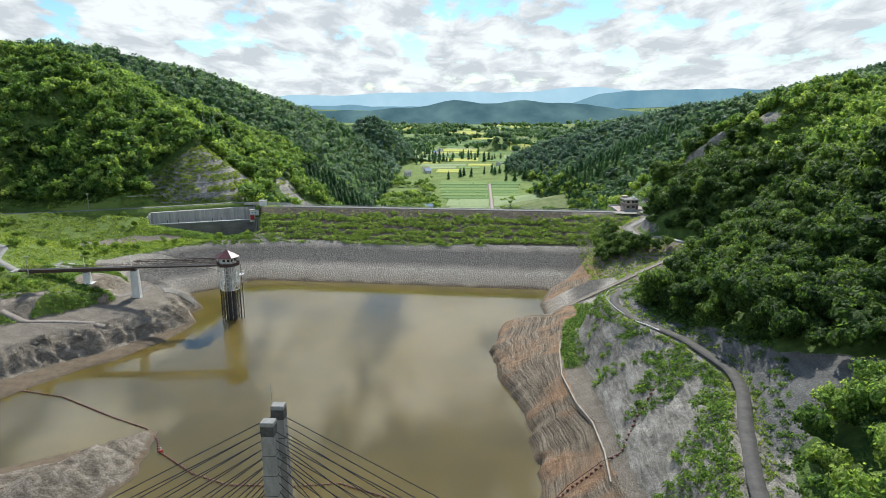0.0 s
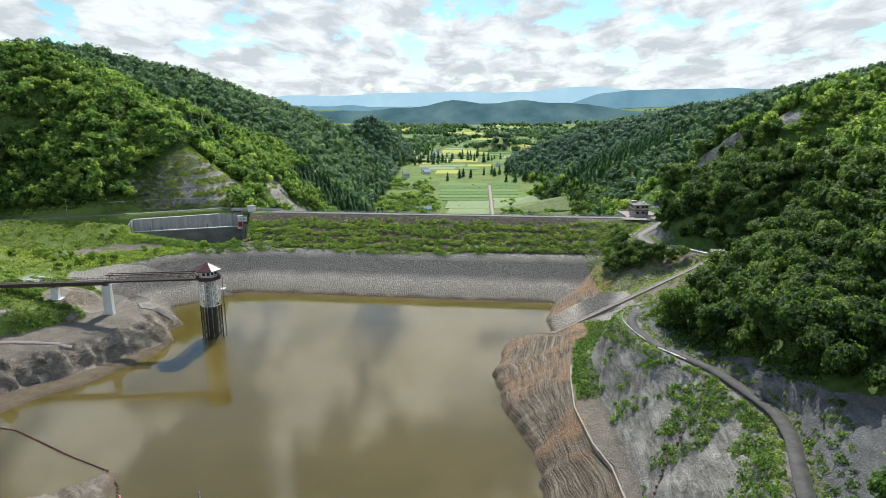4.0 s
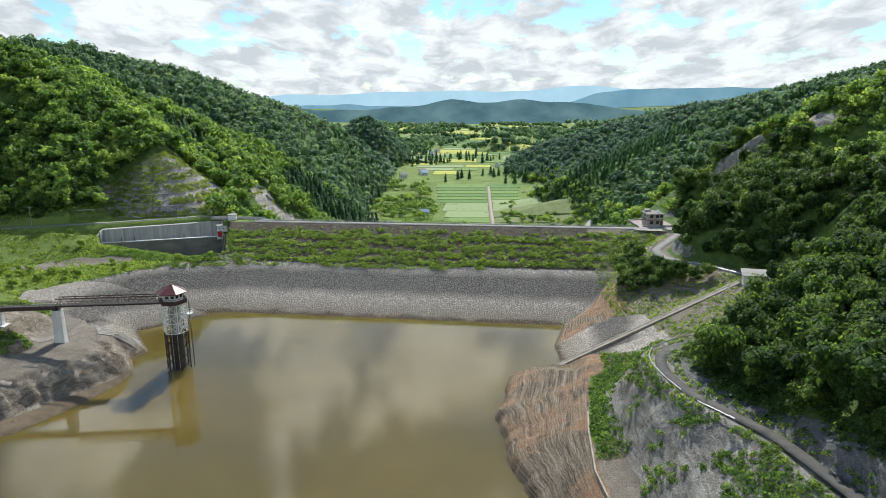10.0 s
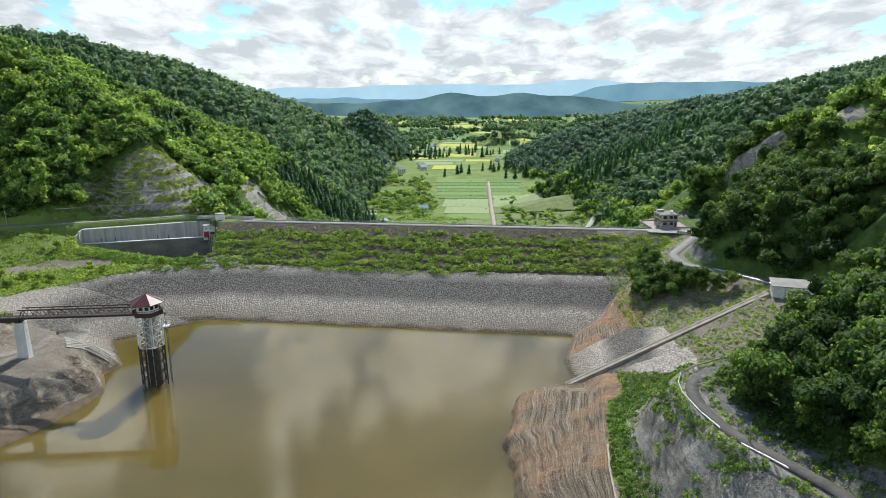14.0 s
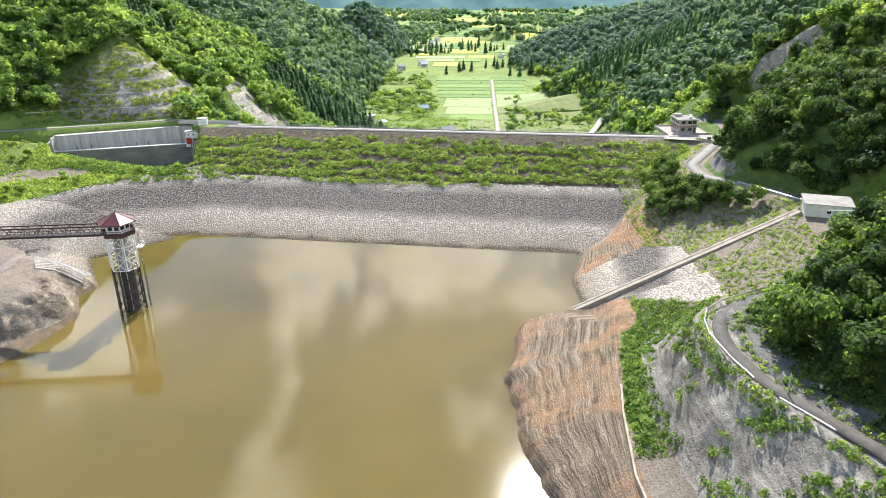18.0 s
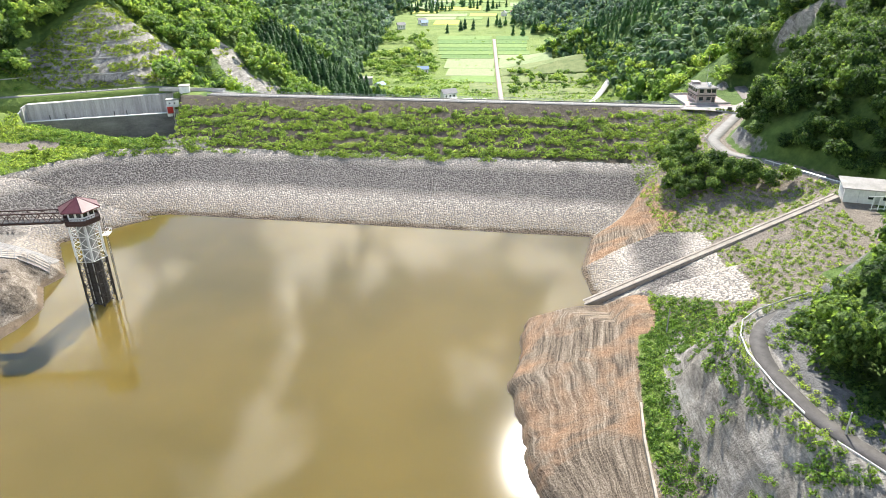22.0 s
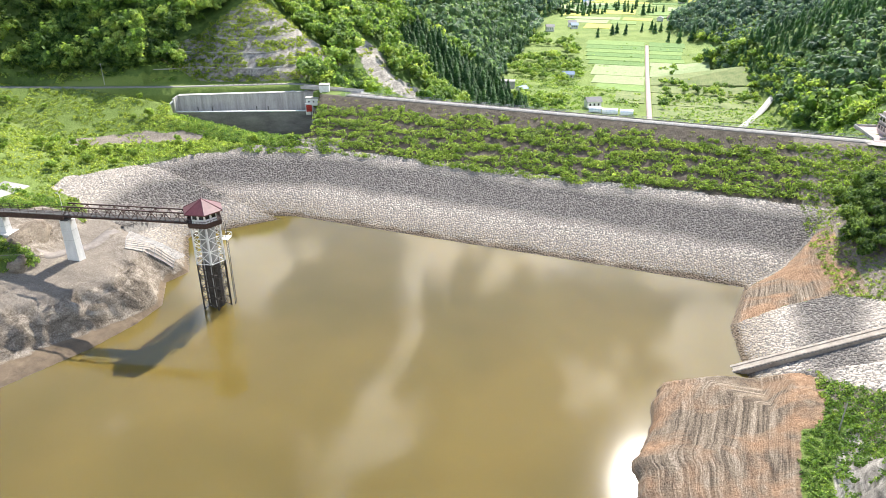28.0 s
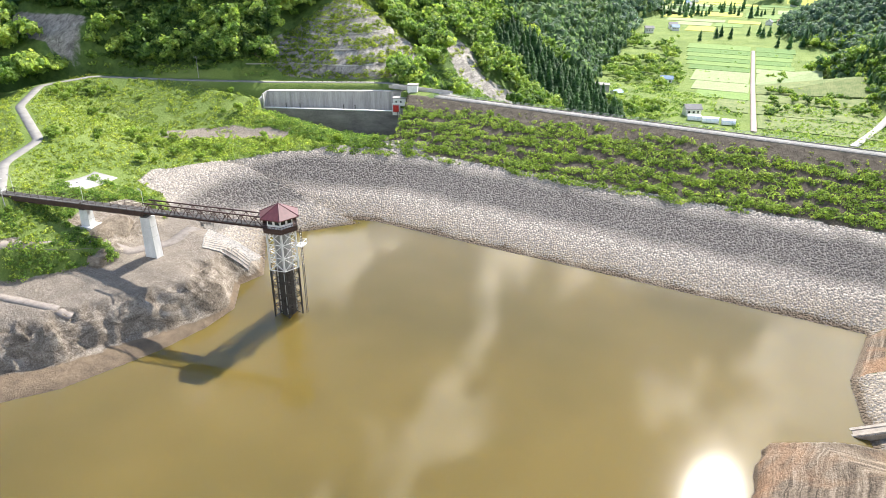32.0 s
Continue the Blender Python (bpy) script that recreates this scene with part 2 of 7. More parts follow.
# ---------------------------------------------------------------- the lie of the land
def seg_dist(x, y, p, q):
    """Distance to a segment and the share of the way along it."""
    dx, dy = q[0] - p[0], q[1] - p[1]
    t = np.clip(((x - p[0]) * dx + (y - p[1]) * dy) / (dx * dx + dy * dy), 0, 1)
    return np.hypot(x - p[0] - t * dx, y - p[1] - t * dy), t


def line_dist(x, y, pts):
    """Distance to a line of points, and the third number of the points at the nearest place."""
    best, val = None, None
    for p, q in zip(pts, pts[1:]):
        d, t = seg_dist(x, y, p, q)
        z = (p[2] + (q[2] - p[2]) * t) if len(p) > 2 else t
        if best is None:
            best, val = d, z
        else:
            val = np.where(d < best, z, val)
            best = np.minimum(best, d)
    return best, val


def ridge(x, y, pts, slope, soft=12.0):
    """A tent-shaped hill along a crest line."""
    h = None
    for p, q in zip(pts, pts[1:]):
        d, t = seg_dist(x, y, p, q)
        z = p[2] + (q[2] - p[2]) * t - slope * (np.sqrt(d * d + soft * soft) - soft)
        h = z if h is None else np.maximum(h, z)
    return h


def wave(x, y, size, seed=0.0):
    """Cheap rolling unevenness, about -1 to 1."""
    a = np.sin(x / size + 1.3 * seed + 1.7 * np.sin(y / size * 0.7 + seed))
    b = np.sin(y / size * 1.1 + 2.1 * seed + 1.5 * np.sin(x / size * 0.6 - seed))
    c = np.sin((x + y) / size * 1.9 + seed * 3.7 + np.sin((x - y) / size * 1.3))
    return (a + b + 0.6 * c) / 2.6


def blocky(x, y, size, seed=0):
    """Broken rock: a level for each irregular cell, about -1 to 1."""
    u, v = x / size, y / size
    iu, iv = np.floor(u), np.floor(v)
    best = np.full(np.shape(x), 9.0)
    val = np.zeros(np.shape(x))
    for du in (-1, 0, 1):
        for dv in (-1, 0, 1):
            cu, cv = iu + du, iv + dv
            h = np.sin(cu * 127.1 + cv * 311.7 + seed * 17.3) * 43758.5453
            k = np.sin(cu * 269.5 + cv * 183.3 + seed * 9.1) * 24634.6345
            h, k = h - np.floor(h), k - np.floor(k)
            a, b = u - cu - h, v - cv - k
            d = a * a + b * b
            tone = (h * 7.0 + k * 3.0) % 1.0 * 2 - 1 + 0.7 * a + 0.5 * b
            val = np.where(d < best, tone, val)
            best = np.minimum(best, d)
    return val


def treads(z, step, share):
    """Slope cut into small wave-worn steps."""
    q = z / step
    f = q - np.floor(q)
    g = np.floor(q) + np.clip((f - 0.45) / 0.55, 0, 1)
    return z + (g * step - z) * share


SCAR = [(157, 106, 21), (164, 116, 22.0), (170.8, 124, 31.4), (180.5, 126, 39.8), (188, 116, 47.9), (193.6, 103, 52.3), (195, 86, 55.9), (197, 70, 58.4)]
R1 = [(262, -420, 80), (255, -220, 77), (252, -100, 80), (248, 0, 77), (235, 50, 72), (216, 78, 67)]
R1N = [(216, 78, 67), (206, 95, 60), (198, 112, 53), (184, 140, 39), (171, 170, 16), (166, 195, -8), (172, 225, -30)]
R2 = [(520, 520, 83), (425, 510, 69), (351, 520, 56), (322, 540, 47), (285, 570, 25), (232, 610, -10), (171, 650, -48), (135, 690, -69)]
R3 = [(700, 900, 62), (450, 900, 41), (361, 920, 37), (288, 950, 17), (238, 980, 1), (164, 1000, -41), (110, 1000, -74)]
R3B = [(520, 1420, 14), (329, 1500, -14), (200, 1600, -49), (114, 1700, -72)]
R4 = [(1700, 2290, 192), (1385, 2290, 138), (1175, 2290, 89), (956, 2290, 35), (806, 2290, 10)]
L1 = [(-420, 170, 108), (-260, 175, 98), (-174, 190, 94), (-165, 215, 86), (-131, 240, 67), (-91, 262, 43), (-62, 300, 24), (-44, 350, 6), (-30, 395, -16), (-22, 425, -38)]
L1B = [(-160, 215, 84), (-75, 149, 47), (-61, 136, 34)]
L1C = [(-91, 262, 43), (-45, 172, 26), (-15, 138, 8)]
L2 = [(-700, 480, 145), (-560, 500, 133), (-451, 520, 126), (-413, 540, 125), (-381, 560, 118), (-296, 587, 100), (-241, 650, 72), (-200, 700, 46), (-171, 760, 23), (-132, 800, -4), (-85, 832, -49)]
CONE = [(-166, 1150, 19), (-174, 1162, 15)]
KNOLL = [(62, 1430, -25), (84, 1436, -34)]
BACK = [(-700, -620, 90), (-150, -560, 60), (250, -540, 80), (700, -600, 110)]
LOOSE_L = [(-520, -420, 90), (-330, -200, 62), (-300, -60, 70), (-330, 90, 80)]

SHORE_L = [(-400, -90), (-140, -78), (-60, -72), (-35, -64), (-26, -45), (-20, -38), (-13.3, -22), (-11, -12), (-10.8, -4), (-16.5, 5), (-14.7, 11), (-27, 28), (-7, 49)]
ROAD_L = [(-66, -11, 18.6), (-84, 3, 19.0), (-93, 20, 19.4), (-130, 42, 19.8), (-150, 65, 20), (-146, 84, 20.2), (-111, 93, 20.3), (-78, 104, 20.4), (-42, 120, 20.4), (-22, 116, 20.4), (-6, 108.5, 20.4)]
ROAD_R = [(118, -160, 24), (123, -130, 24), (127.5, -113, 23.8), (131.5, -100, 23.5), (132.5, -91, 23.2), (128.5, -74, 22.8), (124, -66, 22.6), (120, -59, 22.5), (118, -50, 22.5), (118.5, -43, 22.5), (121.5, -38.5, 22.6), (127, -35, 22.8), (134, -31, 23)]
ROAD_S = [(176, 8, 21.8), (160, 19, 21.6), (149, 38, 20.8), (141, 47.5, 20.2), (140.5, 59, 20.2), (152, 80, 20.3), (160, 94, 20.4)]


CREST = 20.4


def crest_y(x):
    return 104.9 - 0.08 * (x + 12)


def dam(x, y):
    c = crest_y(x)
    up = CREST - (c - y) * 0.366
    down = CREST - (y - c - 5.6) * 0.5
    z = np.minimum(np.minimum(up, down), CREST)
    return np.where(x < -30, z - (-30 - x) * 0.6, z)


def inside_left(x, y):
    """Whether a place lies on the left bank's side of its shore."""
    poly = SHORE_L + [(-7, 90), (-400, 90)]
    hit = np.zeros(np.shape(x), bool)
    for (x0, y0), (x1, y1) in zip(poly, poly[1:] + poly[:1]):
        if y0 == y1:
            continue
        cross = ((y0 > y) != (y1 > y)) & (x < (x1 - x0) * (y - y0) / (y1 - y0) + x0)
        hit ^= cross
    return hit


def shore_right(y):
    return np.interp(y, [-420, -98, -82, -63, -51, -37, -26, -10, -4.6, -2.4, -0.4, 0.8, 10, 21, 40, 46, 60], [104, 98, 97, 96, 90.7, 89.4, 87, 89.8, 90.5, 99, 105.4, 106.2, 105, 104, 108.5, 113, 118])


TOP_Y, TOP_X = [-30, 12, 20, 38, 47, 59, 80, 94, 130, 170], [150, 153, 158, 147, 139, 138.5, 150, 158, 176, 190]


def bank_right(x, y):
    """Profile of the right bank, from the water up to the forest's edge."""
    s = shore_right(y) + np.where(y < 2, 0.9 * wave(y * 0, y, 3.4, 3) + 0.5 * wave(y * 0, y, 1.3, 6), 0.0)
    # southern part: bare slope, bench with a low wall, rock face, road, cut
    w = np.interp(y, [-420, -130, -97, -85, -77, -62, -46, -20, 0], [118, 112, 109, 109, 106, 104.5, 105, 108, 112])
    r = np.interp(y, [-420, -140, -102, -76, -49, -40, -27, -20, 0], [122, 116, 112.5, 111, 110, 110, 112.5, 115, 122])
    o = np.interp(y, [-420, -160, -130, -113, -100, -91, -74, -66, -59, -48, -40, -34, -20], [116, 116.2, 121, 125.6, 129.6, 130.6, 126.4, 122, 118, 116.2, 116.6, 121, 138])
    o = np.maximum(o, r + 2)
    zs = np.full(np.shape(x), -6.0)
    pts = [(s - 12, -6.0), (s, 0.0), (s + 1.0, 2.0), (w, 8.8), (r - 1.0, 9.6), (r, 10.6), (r + (o - r) * 0.45, 17.6), (o - 0.4, 22.4), (o + 3.9, 22.5), (o + 4.6, 23.2), (o + 8.4, 31.0), (o + 40, 75.0)]
    for (xa, za), (xb, zb) in zip(pts, pts[1:]):
        t = np.clip((x - xa) / np.maximum(xb - xa, 0.05), 0, 1)
        zs = np.where(x > xa, za + (zb - za) * t, zs)
    # northern part: paved slope up to the shed
    top = np.interp(y, TOP_Y, TOP_X)
    k = np.clip((x - s) / np.maximum(top - 3 - s, 1), -0.4, 1)
    zn = np.interp(y, [0, 20, 40, 200], [21.7, 21.5, 20.2, 20.4]) * k + np.clip((x - top - 5) * 1.1, 0, 120)
    zn = np.where(x < s, (x - s) * 0.6, zn)
    f = np.clip((y + 3.5 + np.clip((x - 106.5) * 0.85, 0, 15.5)) / 3.5, 0, 1)
    # the rock spur behind the road bend runs out into the paved slope
    fr = np.clip((y + 33.5) / 9, 0, 1)
    g = np.clip((x - 108) / 8, 0, 1)
    f = f * (1 - g) + np.maximum(fr, f) * g
    far_e = np.clip((x - 128) / 14, 0, 1)
    f = f * (1 - far_e * np.clip((-14 - y) / 14, 0, 1))
    f = f * f * (3 - 2 * f)
    # broken rock of the face and of the road cut, wave-worn steps on the bare slope
    face = np.clip((x - r) / 1.5, 0, 1) * np.clip((o - 0.8 - x) / 1.5, 0, 1)
    slabs = 0.8 * blocky(x + 0.7 * y, y * 0.45 - 0.3 * x, 3.4, 1) + 0.35 * blocky(x, y, 1.3, 2) + 0.8 * wave(x, y, 3.1, 7)
    zs = zs + face * 0.42 * slabs * (1 - 0.35 * wave(x, y, 8, 3))
    back = np.clip((x - o - 4.6) / 1.2, 0, 1) * np.clip((o + 9.5 - x) / 3, 0, 1)
    zs = zs + back * (0.55 * blocky(x + 0.4 * y, y * 0.5, 2.6, 4) + 0.25 * blocky(x, y, 1.1, 5))
    gul = np.clip((x - o - 4.6) / 2, 0, 1) * np.clip((-84 - y) / 4, 0, 1) * np.clip((y + 122) / 5, 0, 1) * np.clip((152 - x) / 6, 0, 1)
    zs = zs - gul * (0.8 + 1.1 * blocky(x, y, 3.0, 6) + 0.4 * blocky(x, y, 1.2, 8))
    low = np.clip((x - s - 0.5) / 1.0, 0, 1) * np.clip((w - x) / 1.5, 0, 1) * (y < 6)
    worn = np.clip(0.75 + 0.5 * wave(x, y, 7, 2) - np.clip((x - s - 9) / 8, 0, 0.75), 0.12, 1)
    zs = np.where(low > 0, zs + low * (treads(zs + 0.16 * wave(x, y, 6.5, 5), 0.66, 0.95 * worn) - zs), zs)
    cap = 4.2 + 0.35 * np.maximum(-5.5 - y, 0) + 0.9 * np.maximum(x - 106, 0) + 2.0 * np.maximum(-16 - y, 0)
    zs = np.where(y > -22, np.minimum(zs, cap), zs)
    return zs * (1 - f) + zn * f


def plateau(x, y):
    d, z = line_dist(x, y, ROAD_L)
    return np.maximum(z - 0.25 * np.maximum(d - 3, 0), 11.0 + 0.03 * (-x - 40)) + 0.3 * wave(x, y, 9, 2)


def bank_left(x, y):
    d, _ = line_dist(x, y, SHORE_L)
    ins = inside_left(x, y)
    shelf = np.interp(y, [-64, -20, -8], [11, 5, 1.0])
    p = np.maximum(d - shelf, 0)
    low = np.interp(p, [0, 0.8, 4.2, 7, 16, 21, 27, 60], [1.0, 2.4, 6.6, 7.4, 8.6, 9.3, 15.0, 19.0])
    crag = np.clip(p / 1.0, 0, 1) * np.clip((9 - p) / 4, 0, 1) * np.clip((np.hypot(x + 25, y - 11) - 9) / 4, 0, 1)
    rough = 0.25 * wave(x, y, 2.3, 5) * np.clip(p / 3, 0, 1) * np.clip((24 - p) / 6, 0.15, 1)
    rough = rough + crag * (1.25 * blocky(x + 0.5 * y, y - 0.3 * x, 4.6, 11) + 0.6 * blocky(x, y, 1.9, 12) - 0.3)
    low = np.where(d < shelf, np.clip(d / 1.5, 0, 1) * (0.5 + 0.5 * d / shelf), low + rough)
    stone = 0.44 * d
    f = np.clip((y - 8) / 10, 0, 1)
    f = np.where(x < -34, np.clip((y - 14) / 14, 0, 1), f)
    z = low * (1 - f) + stone * f
    z = np.minimum(z, np.maximum(plateau(x, y), 9))
    z = np.where((x > -75) & (y > 46), np.minimum(z, CREST - (crest_y(x) - y) * 0.366 + 0.12 * np.maximum(-7 - x, 0) + 0.5 * np.maximum(-40 - x, 0)), z)
    return np.where(ins, z, -0.8 * d)


def valley_floor(x, y):
    return np.interp(y, [100, 250, 380, 600, 5000], [-30, -42, -52, -60, -62]) + 0.25 * wave(x, y, 70, 1) + np.clip((np.abs(x - 60) - 320) * 0.03, 0, 60)


def height(x, y):
    x, y = np.asarray(x, float), np.asarray(y, float)
    lumps = 3.0 * wave(x, y, 23, 4) + 1.2 * wave(x, y, 9, 9)
    right = np.maximum(ridge(x, y, R1, np.interp(y, [20, 60, 110], [0.52, 0.72, 1.05]), 14), ridge(x, y, R1N, 0.95, 8)) + lumps * np.clip((x - 150) / 40, 0, 1)
    left = np.maximum(np.maximum(ridge(x, y, L1, 0.66), ridge(x, y, L1B, 0.85, 6)), ridge(x, y, L1C, 0.8, 6))
    left = np.maximum(left, ridge(x, y, LOOSE_L, 0.45)) + lumps * 0.8
    left = np.minimum(left, 20.0 + np.where(y > 97, 0.78, 4.0) * (y - 97) + 150 * np.clip((-x - 150) / 40, 0, 1))
    far = np.full(x.shape, -200.0)
    for pts, sl in ((R2, 0.5), (R3, 0.45), (R3B, 0.4), (R4, 0.3), (L2, 0.42), (CONE, 0.82), (KNOLL, 0.6), (BACK, 0.4)):
        far = np.maximum(far, ridge(x, y, pts, sl, 20))
    far = far + (4.0 * wave(x, y, 60, 6) + 2.0 * wave(x, y, 26, 3)) * np.clip((far + 58) / 20, 0, 1)
    down = y > crest_y(x) + 4
    sd, zl = line_dist(x, y, SCAR)
    right = right + (2.0 * np.clip((right - zl + 0.5) / 2.0, 0, 1) * np.clip((34 - sd) / 22, 0, 1) - 5.0 * np.clip((zl - right) / 2.5, 0, 1) * np.clip((30 - sd) / 18, 0, 1)) * np.clip((x - 166) / 8, 0, 1)
    base = np.where(down, valley_floor(x, y), -7.0)
    north = np.maximum(np.maximum(base, far), np.maximum(right, left))
    # the valley's level floor between the feet of the hills
    lo = np.interp(y, [130, 300, 430, 457, 583, 881, 1250, 1550, 2150], [-12, -12, -22, -40, -56, -72, -84, -135, -250])
    hi = np.interp(y, [150, 300, 496, 588, 665, 761, 1240, 1400, 1530, 2130], [160, 172, 176, 160, 126, 108, 92, 40, 95, 260])
    lid = valley_floor(x, y) + 1.25 * np.maximum(np.maximum(lo - x, x - hi), 0) + np.maximum(300 - y, 0) * 1.0
    north = np.where(down & (y < 2150) & (y > 140), np.minimum(north, np.maximum(lid, base)), north)
    br = bank_right(x, y)
    bl = bank_left(x, y)
    pad_d, _ = line_dist(x, y, [(160, 96), (174, 122)])
    pad = CREST - 0.7 * np.maximum(pad_d - 11, 0)
    rise = np.where(y < -10, 23.0, 21.5)
    south_r = np.where(x > 60, np.minimum(np.maximum(right, rise), br), -7.0)
    north = np.where(x > 100, np.maximum(np.minimum(north, np.maximum(br + np.maximum(y - 108, 0) * 2.5, far)), pad), north)
    road_d, road_z = line_dist(x, y, ROAD_L)
    hill_l = np.maximum(left, -7)
    south_l = np.where(x < 40, np.maximum(bl, np.where(x < -40, hill_l, -7)), -7.0)
    spit = ridge(x, y, [(-70, -150, 11), (-40, -134, 8.5), (-8, -118, 6.6), (4, -108, 6.0), (8, -96, 4.8), (10, -88, 2.8), (11.5, -79, 0.3)], 0.62, 1.5) + 0.35 * wave(x, y, 3, 2)
    spit = spit + np.clip(spit, 0, 1) * (0.5 * blocky(x, y, 3.2, 21) + 0.25 * blocky(x, y, 1.3, 22))
    spit = np.maximum(spit, ridge(x, y, [(2, -90, 0.4), (-12, -104, 0.9), (-50, -122, 1.6)], 0.14, 1))
    z = np.where(down, north, np.maximum(np.maximum(south_r, south_l), np.maximum(far, spit)))
    z = np.maximum(z, np.where((x > -60) & (x < 175), dam(x, y), -200))
    flat = lambda zz, line, half, soft: _bench(x, y, zz, line, half, soft)
    z = flat(z, ROAD_L, 2.6, 3.0)
    z = flat(z, ROAD_S, 2.4, 3.0)
    z = flat(z, [(160, 96, CREST), (172, 118, CREST)], 9.0, 5.0)
    z = flat(z, [(156, 11, 21.8), (168, 9, 21.8)], 5.5, 3.0)
    z = flat(z, [(-8, 107.5, CREST), (150, 94.8, CREST)], 2.8, 0.6)
    z = flat(z, [(147, 103, CREST), (160, 107, CREST)], 7.5, 4.0)
    # the spillway's pit, between the weir and the back wall
    u = ((x + 74.2) * 0.949 + (y - 92.9) * 0.316)
    n = (-(x + 74.2) * 0.316 + (y - 92.9) * 0.949)
    berm = (u > -16) & (u < 52) & (n > 0.11 * u + 6.6) & (n < 20) & (y > 80)
    z = np.where(berm, np.clip(np.maximum(z, 18.6), 18.6, 20.4 + 0.7 * np.maximum(n - 17, 0)), z)
    core = (u > -1) & (u < 49) & (n >= 0.11 * u + 5.0) & (n <= 0.11 * u + 6.6)
    z = np.where(core, 16.0, z)
    pit = (u > 0) & (u < 47) & (n > 0.0) & (n < 0.11 * u + 5.0)
    z = np.where(pit, np.minimum(z, 8.0), z)
    front = (u > -1) & (u < 50) & (n <= 0.3) & (n > -28)
    z = np.where(front, np.minimum(z, 5.4 - 0.21 * n + np.maximum(34 - u, 0) * 0.22), z)
    return z


def _bench(x, y, z, line, half, soft):
    d, zl = line_dist(x, y, line)
    f = np.clip((half + soft - d) / soft, 0, 1)
    f = f * f * (3 - 2 * f)
    return z * (1 - f) + zl * f


def at(x, y):
    return float(height(np.array([x]), np.array([y]))[0])


def axis(lo, fine_lo, fine_hi, hi, step):
    """Even steps in the middle, growing steps outside."""
    mid = list(np.arange(fine_lo, fine_hi + 0.01, step))
    a, s = [], step
    v = fine_hi
    while v < hi:
        s *= 1.07
        v += s
        a.append(v)
    b, s = [], step
    v = fine_lo
    while v > lo:
        s *= 1.07
        v -= s
        b.append(v)
    return np.array(b[::-1] + mid + a)


def runs(*legs):
    """Places along an axis: legs of (from, to, step)."""
    return np.concatenate([np.arange(a, b - 0.01, st) for a, b, st in legs])


def far_out(mid, lo, hi, step):
    ends = axis(lo, mid[0], mid[-1], hi, step)
    return np.concatenate([ends[ends < mid[0] - 0.1], mid, ends[ends > mid[-1] + 0.1]])


GX = far_out(runs((-100, -5, 0.8), (-5, 84, 1.6), (84, 136, 0.55), (136, 186, 1.2)), -4700, 4700, 1.3)
GY = far_out(runs((-130, -60, 0.8), (-60, 20, 0.65), (20, 141, 1.2)), -900, 4900, 1.3)
XX, YY = np.meshgrid(GX, GY)
ZZ = height(XX, YY)
nx, ny = len(GX), len(GY)
idx = np.arange(nx * ny).reshape(ny, nx)
quads = np.stack([idx[:-1, :-1], idx[:-1, 1:], idx[1:, 1:], idx[1:, :-1]], 2).reshape(-1, 4)
ground_me = mesh_from("ground", np.stack([XX, YY, ZZ], 2).reshape(-1, 3), quads, None, True)

# ---------------------------------------------------------------- what covers the ground
def smooth(a, lo, hi):
    t = np.clip((a - lo) / (hi - lo), 0, 1)
    return t * t * (3 - 2 * t)


def road_edge(y):
    return np.interp(y, [-420, -160, -130, -113, -100, -91, -74, -66, -59, -48, -40, -34, -20], [116, 116.2, 121, 125.6, 129.6, 130.6, 126.4, 122, 118, 116.2, 116.6, 121, 138])


